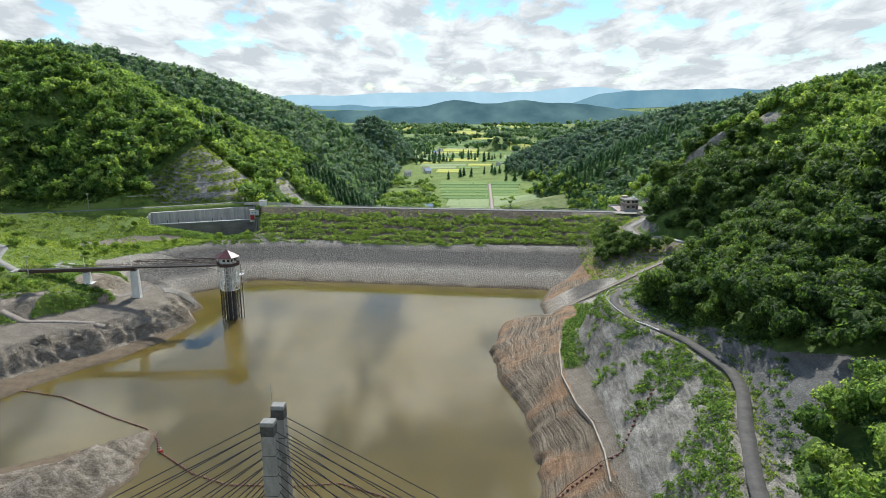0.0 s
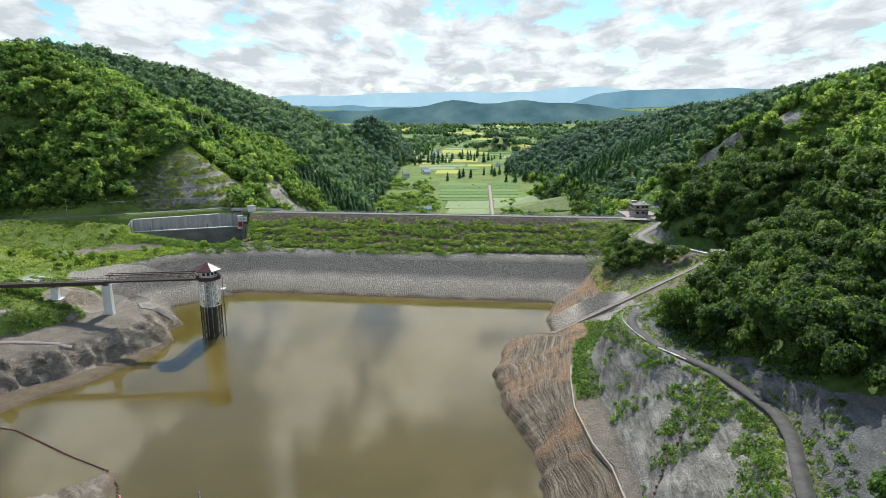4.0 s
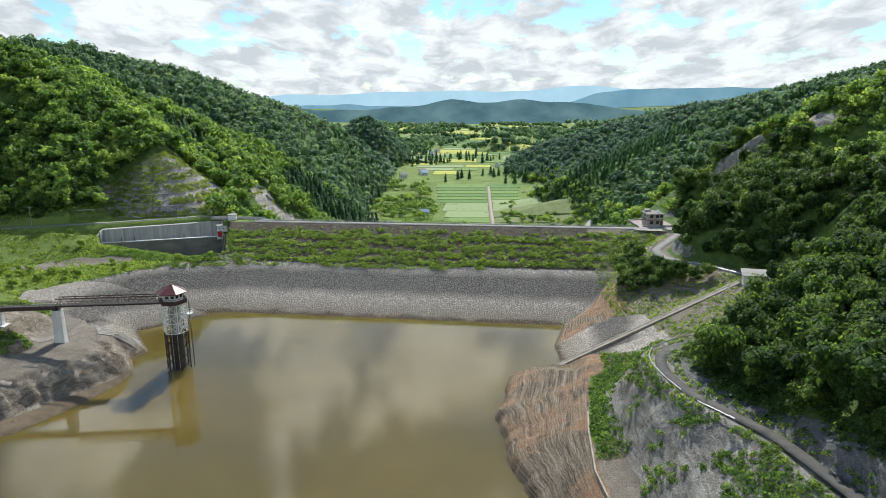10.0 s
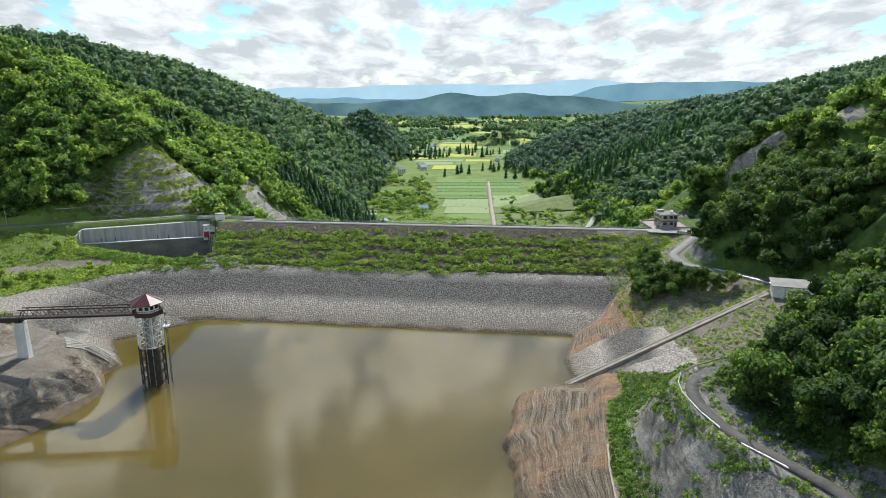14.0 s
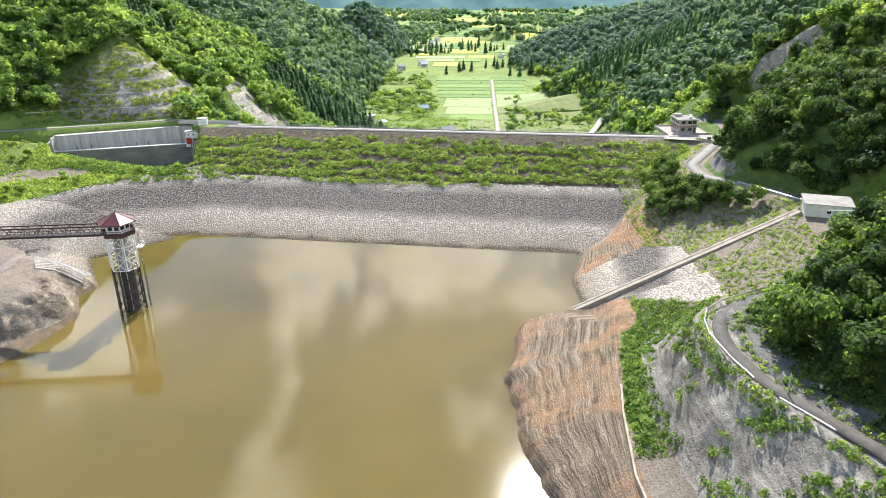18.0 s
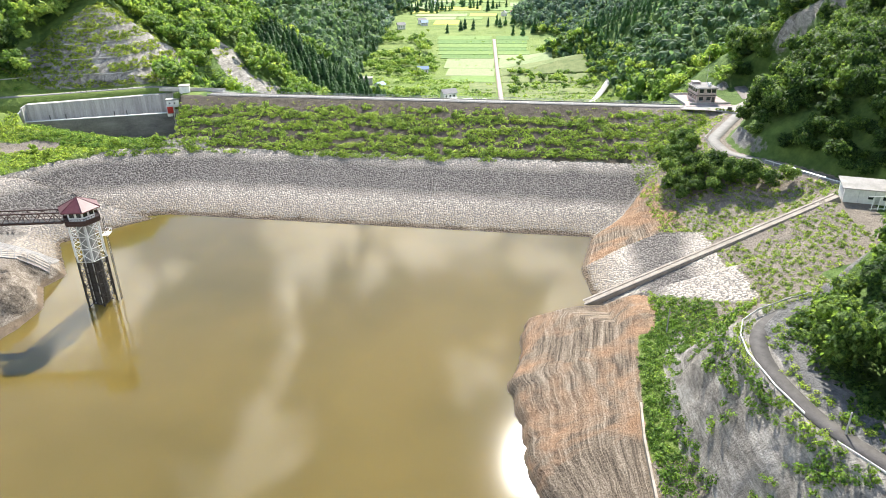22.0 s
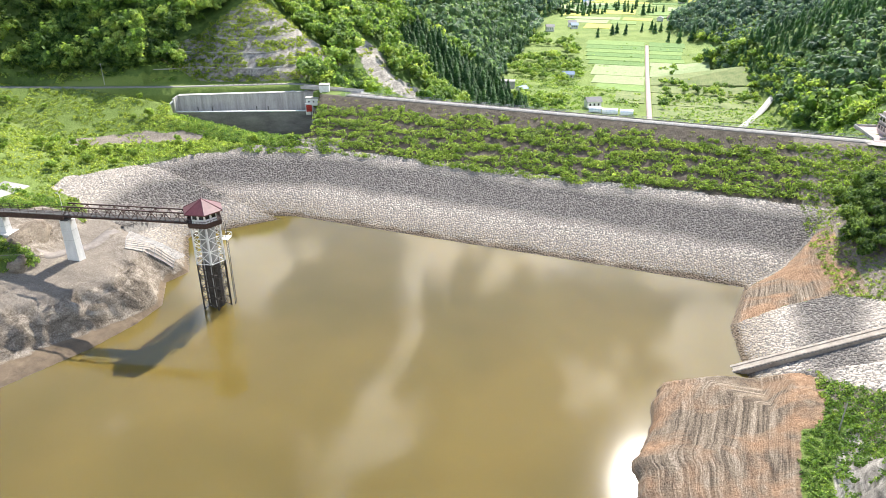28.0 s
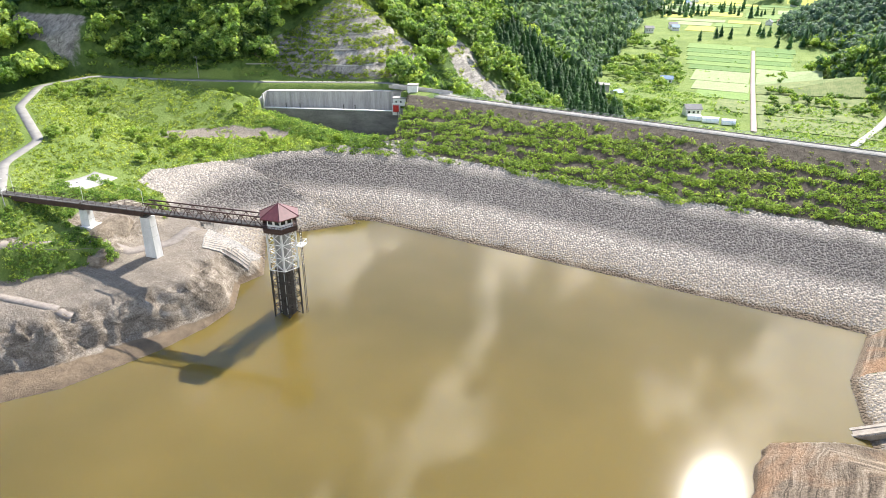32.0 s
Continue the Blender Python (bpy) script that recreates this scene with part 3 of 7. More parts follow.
def cover(x, y, z):
    """Weights of the ground's surfaces at a place."""
    up = y < crest_y(x) + 1
    ins = inside_left(x, y)
    dl, _ = line_dist(x, y, SHORE_L)
    s = shore_right(y)
    w = {}
    o = road_edge(y)
    damface = up & (x > -36) & (x < 150) & (y > 38) & (z - dam(x, y) > -0.8) & (z - dam(x, y) < np.where(x < 0, 2.8, 0.8))
    sl = ins & (y > 14 + np.clip(-x - 34, 0, 60) * 0.25) & (z < 12.6) & (x > np.interp(y, [20, 24.5, 31, 49, 62, 73, 80], [-70, -65, -63, -53, -45, -35, -18])) & (y < 84)
    pr = (x > s - 6) & (x > 98) & (y > -0.6 - np.clip((x - 106.5) * 0.85, 0, 16.5)) & (y < 22 + np.clip((x - 105) * 0.35, 0, 3.5) - np.clip(x - 122, 0, 20) * 0.8) & (x < 129)
    w["stone"] = ((damface & (z < 10.6)) | sl | pr).astype(float)
    orange = (y > 18) & (y < 60) & (x > s - 2) & (x < 127) & ~pr & ~damface & (z < 11) & (y < 57 - np.clip(118 - x, 0, 20) * 0.6)
    w["soil"] = (((y <= 0.8) & (x > s - 8) & (z < 8.9) & (x > 70) & (x < 118)) | orange).astype(float)
    w["mud"] = np.maximum(smooth(1.6 - np.abs(z), 0, 1.2) * ins * (y < 12), (z < 0.5).astype(float)) * (y < 60)
    gully = (x > o + 4.6) & (y < -86 - (x - 134) * 1.5) & (y > -122 + (x - 130) * 0.55) & (x < 149)
    face = (y < -20) & (x > 107) & (z > 9.6) & (x < o + 7.6) & (z < 34) & (y > -300) | gully
    scar_d, scar_z = line_dist(x, y, SCAR)
    nose = (x > -98) & (x < -36) & (y > 112) & (y < 160) & (z > 21.0) & (z < np.where(x < -72, 48 - 0.8 * (-72 - x), 48 - 0.6 * (x + 72)))
    slab = (line_dist(x, y, [(-41, 186, 0), (-27, 168, 0), (-15, 186, 0)])[0] < 7.5) & (y > 155)
    cut_s = (x > 142) & (x < 172) & (y > 42) & (y < 86) & (z > 21.2) & (z < 23.8)
    w["rock"] = (face | ((scar_d < np.interp(scar_z, [22, 33, 42], [8.0, 6.0, 2.7])) & (z > np.maximum(scar_z - 5.5, 20.8)) & (z < scar_z + 8.0)) | nose | slab | cut_s).astype(float)
    crag = (x > -52) & (x < -33) & (y > -9) & (y < 10) & (z > 9.2) & (z < 15)
    crag2 = (x < -50) & (x > -82) & (y < -18) & (y > -34) & (z > 9) & (z < 15)
    w["rock"] = np.maximum(w["rock"], (ins & (y < 20) & (dl > 2) & (z < 9.4) & (x > -95) | ins & (crag | crag2)).astype(float))
    spit_d, _ = line_dist(x, y, [(-70, -150, 0), (-40, -134, 0), (-8, -118, 0), (8, -96, 0), (11, -80, 0)])
    w["earth"] = ((ins & (y < 20) & (z < 9.4) & (x > -110)) | (ins & (crag | crag2)) | ((spit_d < 24) & (y < -70) & (z > -2) & (x < 30))).astype(float)
    w["gravel"] = (ins & (y < 16) & (z > 6.8) & (z < 9.6) & (x > -90)).astype(float)
    between = (y > -38) & (y <= -6) & (x > 113 + np.clip(-14 - y, 0, 3)) & (x < o + 1) & (z > 3) & ~pr
    open_r = between | (y > -14) & (y < 96) & (x > 122) & (x < np.interp(y, TOP_Y, TOP_X) + 5) & ~pr
    w["grass"] = ((ins & (z > 9.4)) & (z < 22.5) & (y < 100) & (x > -154) & ~crag & ~crag2 & (spit_d > 24) | ((y > crest_y(x) + 8) & (z < valley_floor(x, y) + 3) & (y < 3600) & (np.abs(x - 60) < 420 + 0.12 * y)) | ((x < -20) & (x > -170) & (y > 84) & (y < 122) & (z < 23.5) & ((line_dist(x, y, ROAD_L)[0] < 9) | (x > -84)))).astype(float)
    w["rock"] = np.maximum(w["rock"], ((x > -190) & (x < -158) & (y > 84) & (y < 102) & (z > 24) & (z < 40)).astype(float))
    w["slate"] = ((y < -20) & (x > o + 3.6) & (z > 22) & (x < o + 8.5) & (z < 36) & (y > -115) | gully | cut_s).astype(float)
    w["bank"] = (damface & (z >= 10.6)).astype(float)
    bench = (y < -4) & (x > s) & (z >= 8.6) & (z < 10.4) & (x > 100) & (x < 124)
    w["grass"] = np.maximum(w["grass"], bench.astype(float))
    scree = (line_dist(x, y, [(-84, 57, 0), (-70, 66, 0), (-56, 74, 0)])[0] + 2.0 * wave(x, y, 4, 3) < 4.5)
    ledge = (x > 96) & (x < 114) & (y < 0.5) & (y > -8 - (x - 99) * 0.6) & (z > 2.5)
    w["gravel"] = np.maximum(w["gravel"], (open_r | scree | ledge).astype(float))
    w["grass"] = w["grass"] * ~scree * ~damface * ~sl
    w["gravel"] = np.maximum(w["gravel"], (bench & (y < -52)).astype(float))
    return w


WT = cover(XX, YY, ZZ)
for key, val in WT.items():
    a = ground_me.attributes.new(key, "FLOAT", "POINT")
    v = val.copy()
    for _ in range(2):
        p = np.pad(v, 1, mode="edge")
        v = (p[:-2, 1:-1] + p[2:, 1:-1] + p[1:-1, :-2] + p[1:-1, 2:] + 2 * p[1:-1, 1:-1]) / 6
    a.data.foreach_set("value", v.astype(np.float32).ravel())


def ground_material():
    m = Mat("ground_cover", 0.92, 0.0, 0.15)
    n_big = m.noise(0.035, 4, 0.55)
    n_mid = m.noise(0.45, 6, 0.65)
    n_fine = m.noise(3.2, 6, 0.7)
    base = m.ramp(n_mid, (0.3, (0.055, 0.10, 0.024)), (0.7, (0.13, 0.20, 0.05)))

    def over(below, key, color, soft=0.35):
        f = m.math("ADD", m.attr(key), m.math("MULTIPLY", m.math("SUBTRACT", n_mid, 0.5), soft * 2))
        return m.mix(m.grey(f, 0.42, 0.58), below, color)

    grass = m.ramp(m.math("ADD", m.math("MULTIPLY", n_big, 0.5), m.math("MULTIPLY", n_fine, 0.5)), (0.32, (0.08, 0.13, 0.029)), (0.5, (0.145, 0.205, 0.046)), (0.7, (0.235, 0.285, 0.085)))
    c = over(base, "grass", grass)
    c = over(c, "bank", m.ramp(n_mid, (0.3, (0.055, 0.045, 0.033)), (0.7, (0.145, 0.122, 0.092))))
    beds = m.noise(0.42, 10, 0.78, stretch=(1.6, 0.35, 1.2), distort=0.7)
    rock = m.ramp(m.math("ADD", m.math("MULTIPLY", beds, 0.8), m.math("MULTIPLY", n_fine, 0.2)), (0.34, (0.07, 0.066, 0.058)), (0.47, (0.225, 0.208, 0.182)), (0.60, (0.43, 0.402, 0.358)))
    c = over(c, "rock", rock, 0.3)
    crust = m.noise(0.22, 8, 0.7, stretch=(1, 1, 1.6), distort=1.5)
    earth = m.ramp(m.math("ADD", m.math("MULTIPLY", crust, 0.6), m.math("MULTIPLY", n_fine, 0.4)), (0.36, (0.065, 0.052, 0.039)), (0.5, (0.215, 0.18, 0.14)), (0.63, (0.43, 0.38, 0.315)))
    c = over(c, "earth", earth, 0.3)
    c = over(c, "slate", m.ramp(m.math("ADD", m.math("MULTIPLY", beds, 0.5), m.math("MULTIPLY", n_fine, 0.5)), (0.3, (0.065, 0.063, 0.06)), (0.5, (0.16, 0.157, 0.15)), (0.7, (0.33, 0.323, 0.305))), 0.3)
    grav = m.ramp(m.math("ADD", m.math("MULTIPLY", n_fine, 0.6), m.math("MULTIPLY", crust, 0.4)), (0.36, (0.12, 0.10, 0.078)), (0.5, (0.235, 0.20, 0.16)), (0.64, (0.36, 0.315, 0.26)))
    c = over(c, "gravel", m.mix(m.math("MULTIPLY", m.grey(n_mid, 0.35, 0.65), 0.6), grav, (0.19, 0.165, 0.135)), 0.4)
    lines = m.noise(1.0, 5, 0.6, stretch=(0.09, 0.09, 5.0), distort=0.5)
    clay = m.ramp(m.math("ADD", m.math("MULTIPLY", n_fine, 0.55), m.math("MULTIPLY", n_mid, 0.45)), (0.34, (0.17, 0.10, 0.058)), (0.5, (0.30, 0.185, 0.11)), (0.66, (0.44, 0.30, 0.19)))
    lined = m.ramp(m.math("ADD", m.math("MULTIPLY", lines, 0.65), m.math("MULTIPLY", n_fine, 0.35)), (0.38, (0.062, 0.050, 0.038)), (0.5, (0.19, 0.15, 0.108)), (0.64, (0.38, 0.315, 0.24)))
    patch = m.noise(0.075, 4, 0.6, distort=0.6)
    soil = m.mix(m.grey(patch, 0.46, 0.60), lined, clay)
    c = over(c, "soil", soil, 0.3)
    stone = m.ramp(n_fine, (0.3, (0.15, 0.138, 0.122)), (0.7, (0.28, 0.26, 0.232)))
    c = over(c, "stone", stone, 0.25)
    mud = m.ramp(n_mid, (0.3, (0.13, 0.10, 0.07)), (0.7, (0.22, 0.165, 0.11)))
    c = over(c, "mud", mud, 0.3)
    m.color(c)
    cracks = m.grey(m.cells(0.55, "DISTANCE_TO_EDGE").outputs["Distance"], 0.0, 0.12)
    hh = m.math("ADD", m.math("ADD", m.math("MULTIPLY", beds, 0.4), m.math("MULTIPLY", n_fine, 0.5)), m.math("MULTIPLY", cracks, 0.06))
    hh = m.math("ADD", hh, m.math("MULTIPLY", m.attr("soil"), m.math("MULTIPLY", lines, 0.6)))
    hh = m.math("ADD", hh, m.math("MULTIPLY", m.noise(0.9, 8, 0.75, distort=0.8), 0.6))
    m.bump(hh, 0.9, 0.8)
    return m.m


ground_me.materials.append(ground_material())
ground = tagged(new("ground", ground_me), "valley ground with bare reservoir banks, rock cuts and grass", "ground", kind="structure")


# ---------------------------------------------------------------- water
def water_material():
    m = Mat("muddy_water", 0.06, 0.0, 0.5)
    m.b.inputs["IOR"].default_value = 1.33
    m.b.inputs["Subsurface Weight"].default_value = 1.0
    m.b.inputs["Subsurface Radius"].default_value = (4.5, 3.6, 1.8)
    m.b.inputs["Subsurface Scale"].default_value = 1.0
    big = m.noise(0.02, 3, 0.5)
    m.color(m.ramp(big, (0.35, (0.100, 0.076, 0.020)), (0.65, (0.140, 0.103, 0.028))))
    rip = m.noise(0.9, 3, 0.6, stretch=(1, 0.6, 1))
    m.bump(rip, 0.05, 0.03)
    return m.m


wv = np.array([(-260, -700, 0), (240, -700, 0), (240, 62, 0), (-40, 62, 0), (-260, 40, 0)], float)
water_me = bpy.data.meshes.new("water")
water_me.from_pydata([tuple(p) for p in wv], [], [(0, 1, 2, 3, 4)])
water_me.materials.append(water_material())
tagged(new("water", water_me), "still ochre muddy reservoir water reflecting clouds", "water", kind="structure")

# ---------------------------------------------------------------- far ranges, glowing sheets with haze put into their colour
def range_backdrop(name, y, pts, depth, color, label, seed):
    xs = np.linspace(pts[0][0], pts[-1][0], 160)
    top = np.interp(xs, [p[0] for p in pts], [p[1] for p in pts]) + 9 * wave(xs, xs * 0.3, 120, seed) + 4 * wave(xs, xs * 0.2, 37, seed)
    n = len(xs)
    v = np.concatenate([np.stack([xs, np.full(n, y), top], 1), np.stack([xs, np.full(n, y - depth), np.full(n, -75.0)], 1)])
    i = np.arange(n - 1)
    f = np.stack([i, i + n, i + n + 1, i + 1], 1)
    m = Mat(name + "_haze_glow", 1.0, 0.0, 0.0)
    # the sheet glows by itself to stand for lit air before the hills
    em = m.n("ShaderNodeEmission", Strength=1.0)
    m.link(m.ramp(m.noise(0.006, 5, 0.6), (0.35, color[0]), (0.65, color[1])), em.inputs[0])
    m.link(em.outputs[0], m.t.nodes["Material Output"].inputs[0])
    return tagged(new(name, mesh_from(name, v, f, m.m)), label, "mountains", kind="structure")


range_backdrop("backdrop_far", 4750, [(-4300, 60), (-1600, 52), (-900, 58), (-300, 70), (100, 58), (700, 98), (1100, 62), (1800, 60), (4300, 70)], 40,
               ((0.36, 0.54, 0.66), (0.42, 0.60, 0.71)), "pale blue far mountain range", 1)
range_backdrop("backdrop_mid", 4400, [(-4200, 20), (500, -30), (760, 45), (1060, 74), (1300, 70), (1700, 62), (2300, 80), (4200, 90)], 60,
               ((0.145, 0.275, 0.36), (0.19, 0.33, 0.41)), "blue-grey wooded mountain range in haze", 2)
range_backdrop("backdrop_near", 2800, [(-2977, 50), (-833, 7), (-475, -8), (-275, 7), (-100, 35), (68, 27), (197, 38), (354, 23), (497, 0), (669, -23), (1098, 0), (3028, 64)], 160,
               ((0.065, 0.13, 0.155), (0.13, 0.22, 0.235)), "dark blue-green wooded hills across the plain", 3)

# ---------------------------------------------------------------- trees
rng = np.random.default_rng(7)


def ico(sub):
    bm = bmesh.new()
    bmesh.ops.create_icosphere(bm, subdivisions=sub, radius=1.0)
    bm.verts.ensure_lookup_table()
    v = np.array([p.co[:] for p in bm.verts])
    f = np.array([[q.index for q in p.verts] for p in bm.faces])
    bm.free()
    return v, f


ICO1, ICO2 = ico(1), ico(2)      # 20 and 80 faces


def lumpy(seed, base=ICO1, amount=0.28):
    r = np.random.default_rng(seed)
    v, f = base
    k = 1 + amount * r.uniform(-1, 1, len(v))
    return v * k[:, None], f


def leaves(seed, n, centers, radii, size):
    """Leaf sprays, as small bent squares, on the skins of some balls."""
    r = np.random.default_rng(seed)
    which = r.integers(0, len(centers), n)
    d = r.normal(size=(n, 3))
    d[:, 2] = np.abs(d[:, 2]) * 1.0 - 0.35
    d /= np.linalg.norm(d, axis=1)[:, None]
    c = np.asarray(centers)[which] + d * np.asarray(radii)[which][:, None] * r.uniform(0.82, 1.12, (n, 1))
    nrm = d + r.normal(size=(n, 3)) * 0.45
    nrm[:, 2] += 0.35
    nrm /= np.linalg.norm(nrm, axis=1)[:, None]
    a = np.cross(nrm, r.normal(size=(n, 3)))
    a /= np.linalg.norm(a, axis=1)[:, None]
    b = np.cross(nrm, a)
    s = size * r.uniform(0.6, 1.35, (n, 1))
    v = np.stack([c - a * s, c - b * s * 0.8, c + a * s - nrm * s * 0.25, c + b * s * 0.8], 1).reshape(-1, 3)
    i = np.arange(n) * 4
    f = np.concatenate([np.stack([i, i + 1, i + 2], 1), np.stack([i, i + 2, i + 3], 1)])
    return v, f


def broad_crown(seed, n_leaf, lobes, size, core=ICO1, inner=0.74):
    """A crown of unit radius, base at 0, built of lobes with leaf sprays round them."""
    r = np.random.default_rng(seed)
    cs, rs = [(0, 0, 0.95)], [0.70]
    for k in range(lobes):
        t = 2 * math.pi * (k + r.uniform(-0.3, 0.3)) / lobes
        h = r.uniform(0.45, 1.4)
        q = r.uniform(0.42, 0.74)
        cs.append((q * math.cos(t), q * math.sin(t), h))
        rs.append(r.uniform(0.28, 0.50))
    parts = []
    for k, (c, q) in enumerate(zip(cs, rs)):
        v, f = lumpy(seed * 31 + k, core, 0.3)
        parts.append((v * q * inner + np.array(c), f))
    if n_leaf:
        parts.append(leaves(seed + 5, n_leaf, cs, rs, size))
    return join(parts)


def cone_crown(seed, tiers, sides):
    """A conifer's crown of drooping ragged tiers, height 2 and radius about 0.5."""
    r = np.random.default_rng(seed)
    vs, fs, o = [], [], 0
    for k in range(tiers):
        z = 0.15 + 1.75 * k / tiers
        rad = 0.55 * (1 - k / tiers) ** 0.8 + 0.06
        ring = []
        for j in range(sides):
            t = 2 * math.pi * (j + 0.5 * (k % 2)) / sides
            q = rad * r.uniform(0.65, 1.2)
            ring.append((q * math.cos(t), q * math.sin(t), z - 0.06 + r.uniform(-0.06, 0.06)))
        vs += ring + [(0, 0, z + 2.4 / tiers)]
        for j in range(sides):
            fs.append((o + j, o + (j + 1) % sides, o + sides))
        o += sides + 1
    return np.array(vs), np.array(fs)


NEAR = [broad_crown(11 + k, 540, 7, 0.098) for k in range(5)]
MID = [broad_crown(41 + k, 94, 4, 0.175, inner=0.62) for k in range(5)]
FAR = [join([(lumpy(61 + k, ICO1, 0.35)[0] * 0.7 + np.array([0, 0, 0.8]), ICO1[1]), leaves(70 + k, 20, [(0, 0, 0.8)], [0.95], 0.30)]) for k in range(4)]
TUFT = [leaves(270 + k, 20, [(0, 0, 0.0), (0.5, 0.3, 0.0), (-0.4, -0.4, 0.0)], [0.6, 0.5, 0.55], 0.26) for k in range(4)]
SHRUB = [leaves(170 + k, 50, [(0, 0, 0.15), (0.4, 0.25, 0.1), (-0.35, 0.3, 0.15), (0.1, -0.45, 0.05)], [0.7, 0.5, 0.55, 0.45], 0.195) for k in range(4)]
CEDAR = [cone_crown(81 + k, 6, 9) for k in range(3)]
CEDAR_FAR = [cone_crown(91 + k, 3, 6) for k in range(2)]
_tri = lambda p: len(p[1])


def wood(name, spots, kinds, material, size, label, tall=(0.85, 1.25)):
    """One stand of trees that nobody could count."""
    if not len(spots):
        return None
    pick = rng.integers(0, len(kinds), len(spots))
    parts = []
    for k, (v, f) in enumerate(kinds):
        p = spots[pick == k]
        if not len(p):
            continue
        sc = size * rng.uniform(0.62, 1.42, len(p))
        sc3 = np.stack([sc, sc, sc * rng.uniform(*tall, len(p))], 1)
        parts.append(scatter(v, f, p, sc3, rng.uniform(0, 6.28, len(p))))
    v, f = join(parts)
    return tagged(new(name, toned(mesh_from(name, v, f, material), kinds, pick)), label, "trees", kind="stuff")


def sow(x0, x1, y0, y1, step, keep):
    """Jittered places on the ground where keep(x, y, z) holds."""
    gx, gy = np.meshgrid(np.arange(x0, x1, step), np.arange(y0, y1, step))
    gx = gx.ravel() + rng.uniform(-0.45, 0.45, gx.size) * step
    gy = gy.ravel() + rng.uniform(-0.45, 0.45, gy.size) * step
    gz = height(gx, gy)
    k = keep(gx, gy, gz)
    return np.stack([gx[k], gy[k], gz[k]], 1)


def bare(x, y, z):
    """Where no tree grows: banks, roads, rock and fields."""
    w = cover(x, y, z)
    b = (w["rock"] > 0.5) | (w["stone"] > 0.5) | (w["soil"] > 0.5) | (w["grass"] > 0.5) | (w["gravel"] > 0.5) | (w["bank"] > 0.5) | (z < 1.5) & (y < 92)
    for line in (ROAD_L, ROAD_R, ROAD_S):
        b |= line_dist(x, y, line)[0] < 3.7
    b |= (x > 150) & (x < 176) & (y > 0) & (y < 18)
    b |= line_dist(x, y, [(156, 96), (172, 116)])[0] < 10
    b |= (np.abs(y - crest_y(x) - 4) < 8) & (x < 165) & (x > -34)
    return b


def near_right(x, y, z):
    top = np.interp(y, TOP_Y, TOP_X)
    wood_n = (y > -36) & (y < 5) & (y < -31 + (x - 133) * 0.45) & (x > 126)
    upper = ((y >= 16) | (x > 178) & (y >= -10)) & (x > np.where(y > 98, 167, top + np.where(y < 44, 3.6, 6.0)))
    lower = (y <= -33) & (x > np.maximum(road_edge(y) + np.interp(y, [-130, -115, -86], [5.0, 5.0, 9.2]), 125.0 - 0.2 * np.maximum(-50 - y, 0)))
    upper &= (line_dist(x, y, ROAD_S)[0] > np.where(y < 62, 3.8, 6.4)) & ~((y > 74) & (x < 165)) & (line_dist(x, y, SCAR)[0] > 3.5)
    return (lower | wood_n | upper) & ~bare(x, y, z)


right_near = sow(118, 190, -146, 150, 3.9, near_right)
# one wood in two leaf colours: sunlit south end, cloud-shaded rest
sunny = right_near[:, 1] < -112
wood("broadleaf_wood", right_near[~sunny] + np.array([0, 0, 0.3]), NEAR, M_LEAF_DEEP_SHADE, 3.0, "dense green broadleaf wood on a steep bank", (0.9, 1.4))
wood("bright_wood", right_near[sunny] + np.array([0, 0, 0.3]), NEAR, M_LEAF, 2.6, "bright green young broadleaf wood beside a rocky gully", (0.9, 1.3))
bush_r = sow(124, 150, 24, 68, 2.6, lambda x, y, z: (x < np.interp(y, TOP_Y, TOP_X) - 4.6) & (line_dist(x, y, ROAD_S)[0] > 6.0) & (x > 126.5 + np.clip(y - 45, 0, 30) * 0.15) & (y > 37 - (x - 126) * 0.55))
wood("thicket", bush_r + np.array([0, 0, 0.6]), NEAR, M_LEAF_DEEP_SHADE, 2.0, "dark green thicket below the access road")
right_far = sow(120, 300, -60, 300, 3.6, lambda x, y, z: ~bare(x, y, z) & (x < 250) & ((x > 190) | (y > 150) & (x > 146 + (y - 150) * 0.12)) & (z > -40))
wood("hillside_wood", right_far + np.array([0, 0, 0.6]), MID, M_LEAF, 2.5, "broadleaf wood on the hillside above the dam")
left_near = sow(-260, 20, 62, 450, 4.2, lambda x, y, z: ~bare(x, y, z) & (y < np.interp(x, [-260, -175, -150, -115, -83, -50, -20], [204, 220, 245, 270, 300, 380, 450])) & ((y > 84) | (x < -150)) & (z > np.where(y < 118, 20.7, -40)) & ((x < -36) | (y > 176) | (y < 130)) & ((x < -14) | (y > 165) & (z > valley_floor(x, y) + 4)))
con = (wave(left_near[:, 0], left_near[:, 1], 26, 8) > 0.8) | (left_near[:, 0] > -45) & (left_near[:, 1] > 215)
wood("left_hill_wood", left_near[~con] + np.array([0, 0, 2.4]), MID, M_LEAF, 3.4, "sunlit broadleaf wood on a conical hill")
# the hill foot's shade is in the leaf colour
wood("hill_foot_wood", sow(-215, -86, 97, 124, 2.3, lambda x, y, z: ~bare(x, y, z) & (z > 21.5) & (line_dist(x, y, ROAD_L)[0] > 5)) + np.array([0, 0, 0.6]), MID, M_LEAF_DEEP_SHADE, 2.5, "dark broadleaf wood along the foot of the hill")
wood("cedar_stand", left_near[con] + np.array([0, 0, 0.5]), CEDAR, M_CONIFER, 3.9, "dark cedar plantation on the hill's flank")
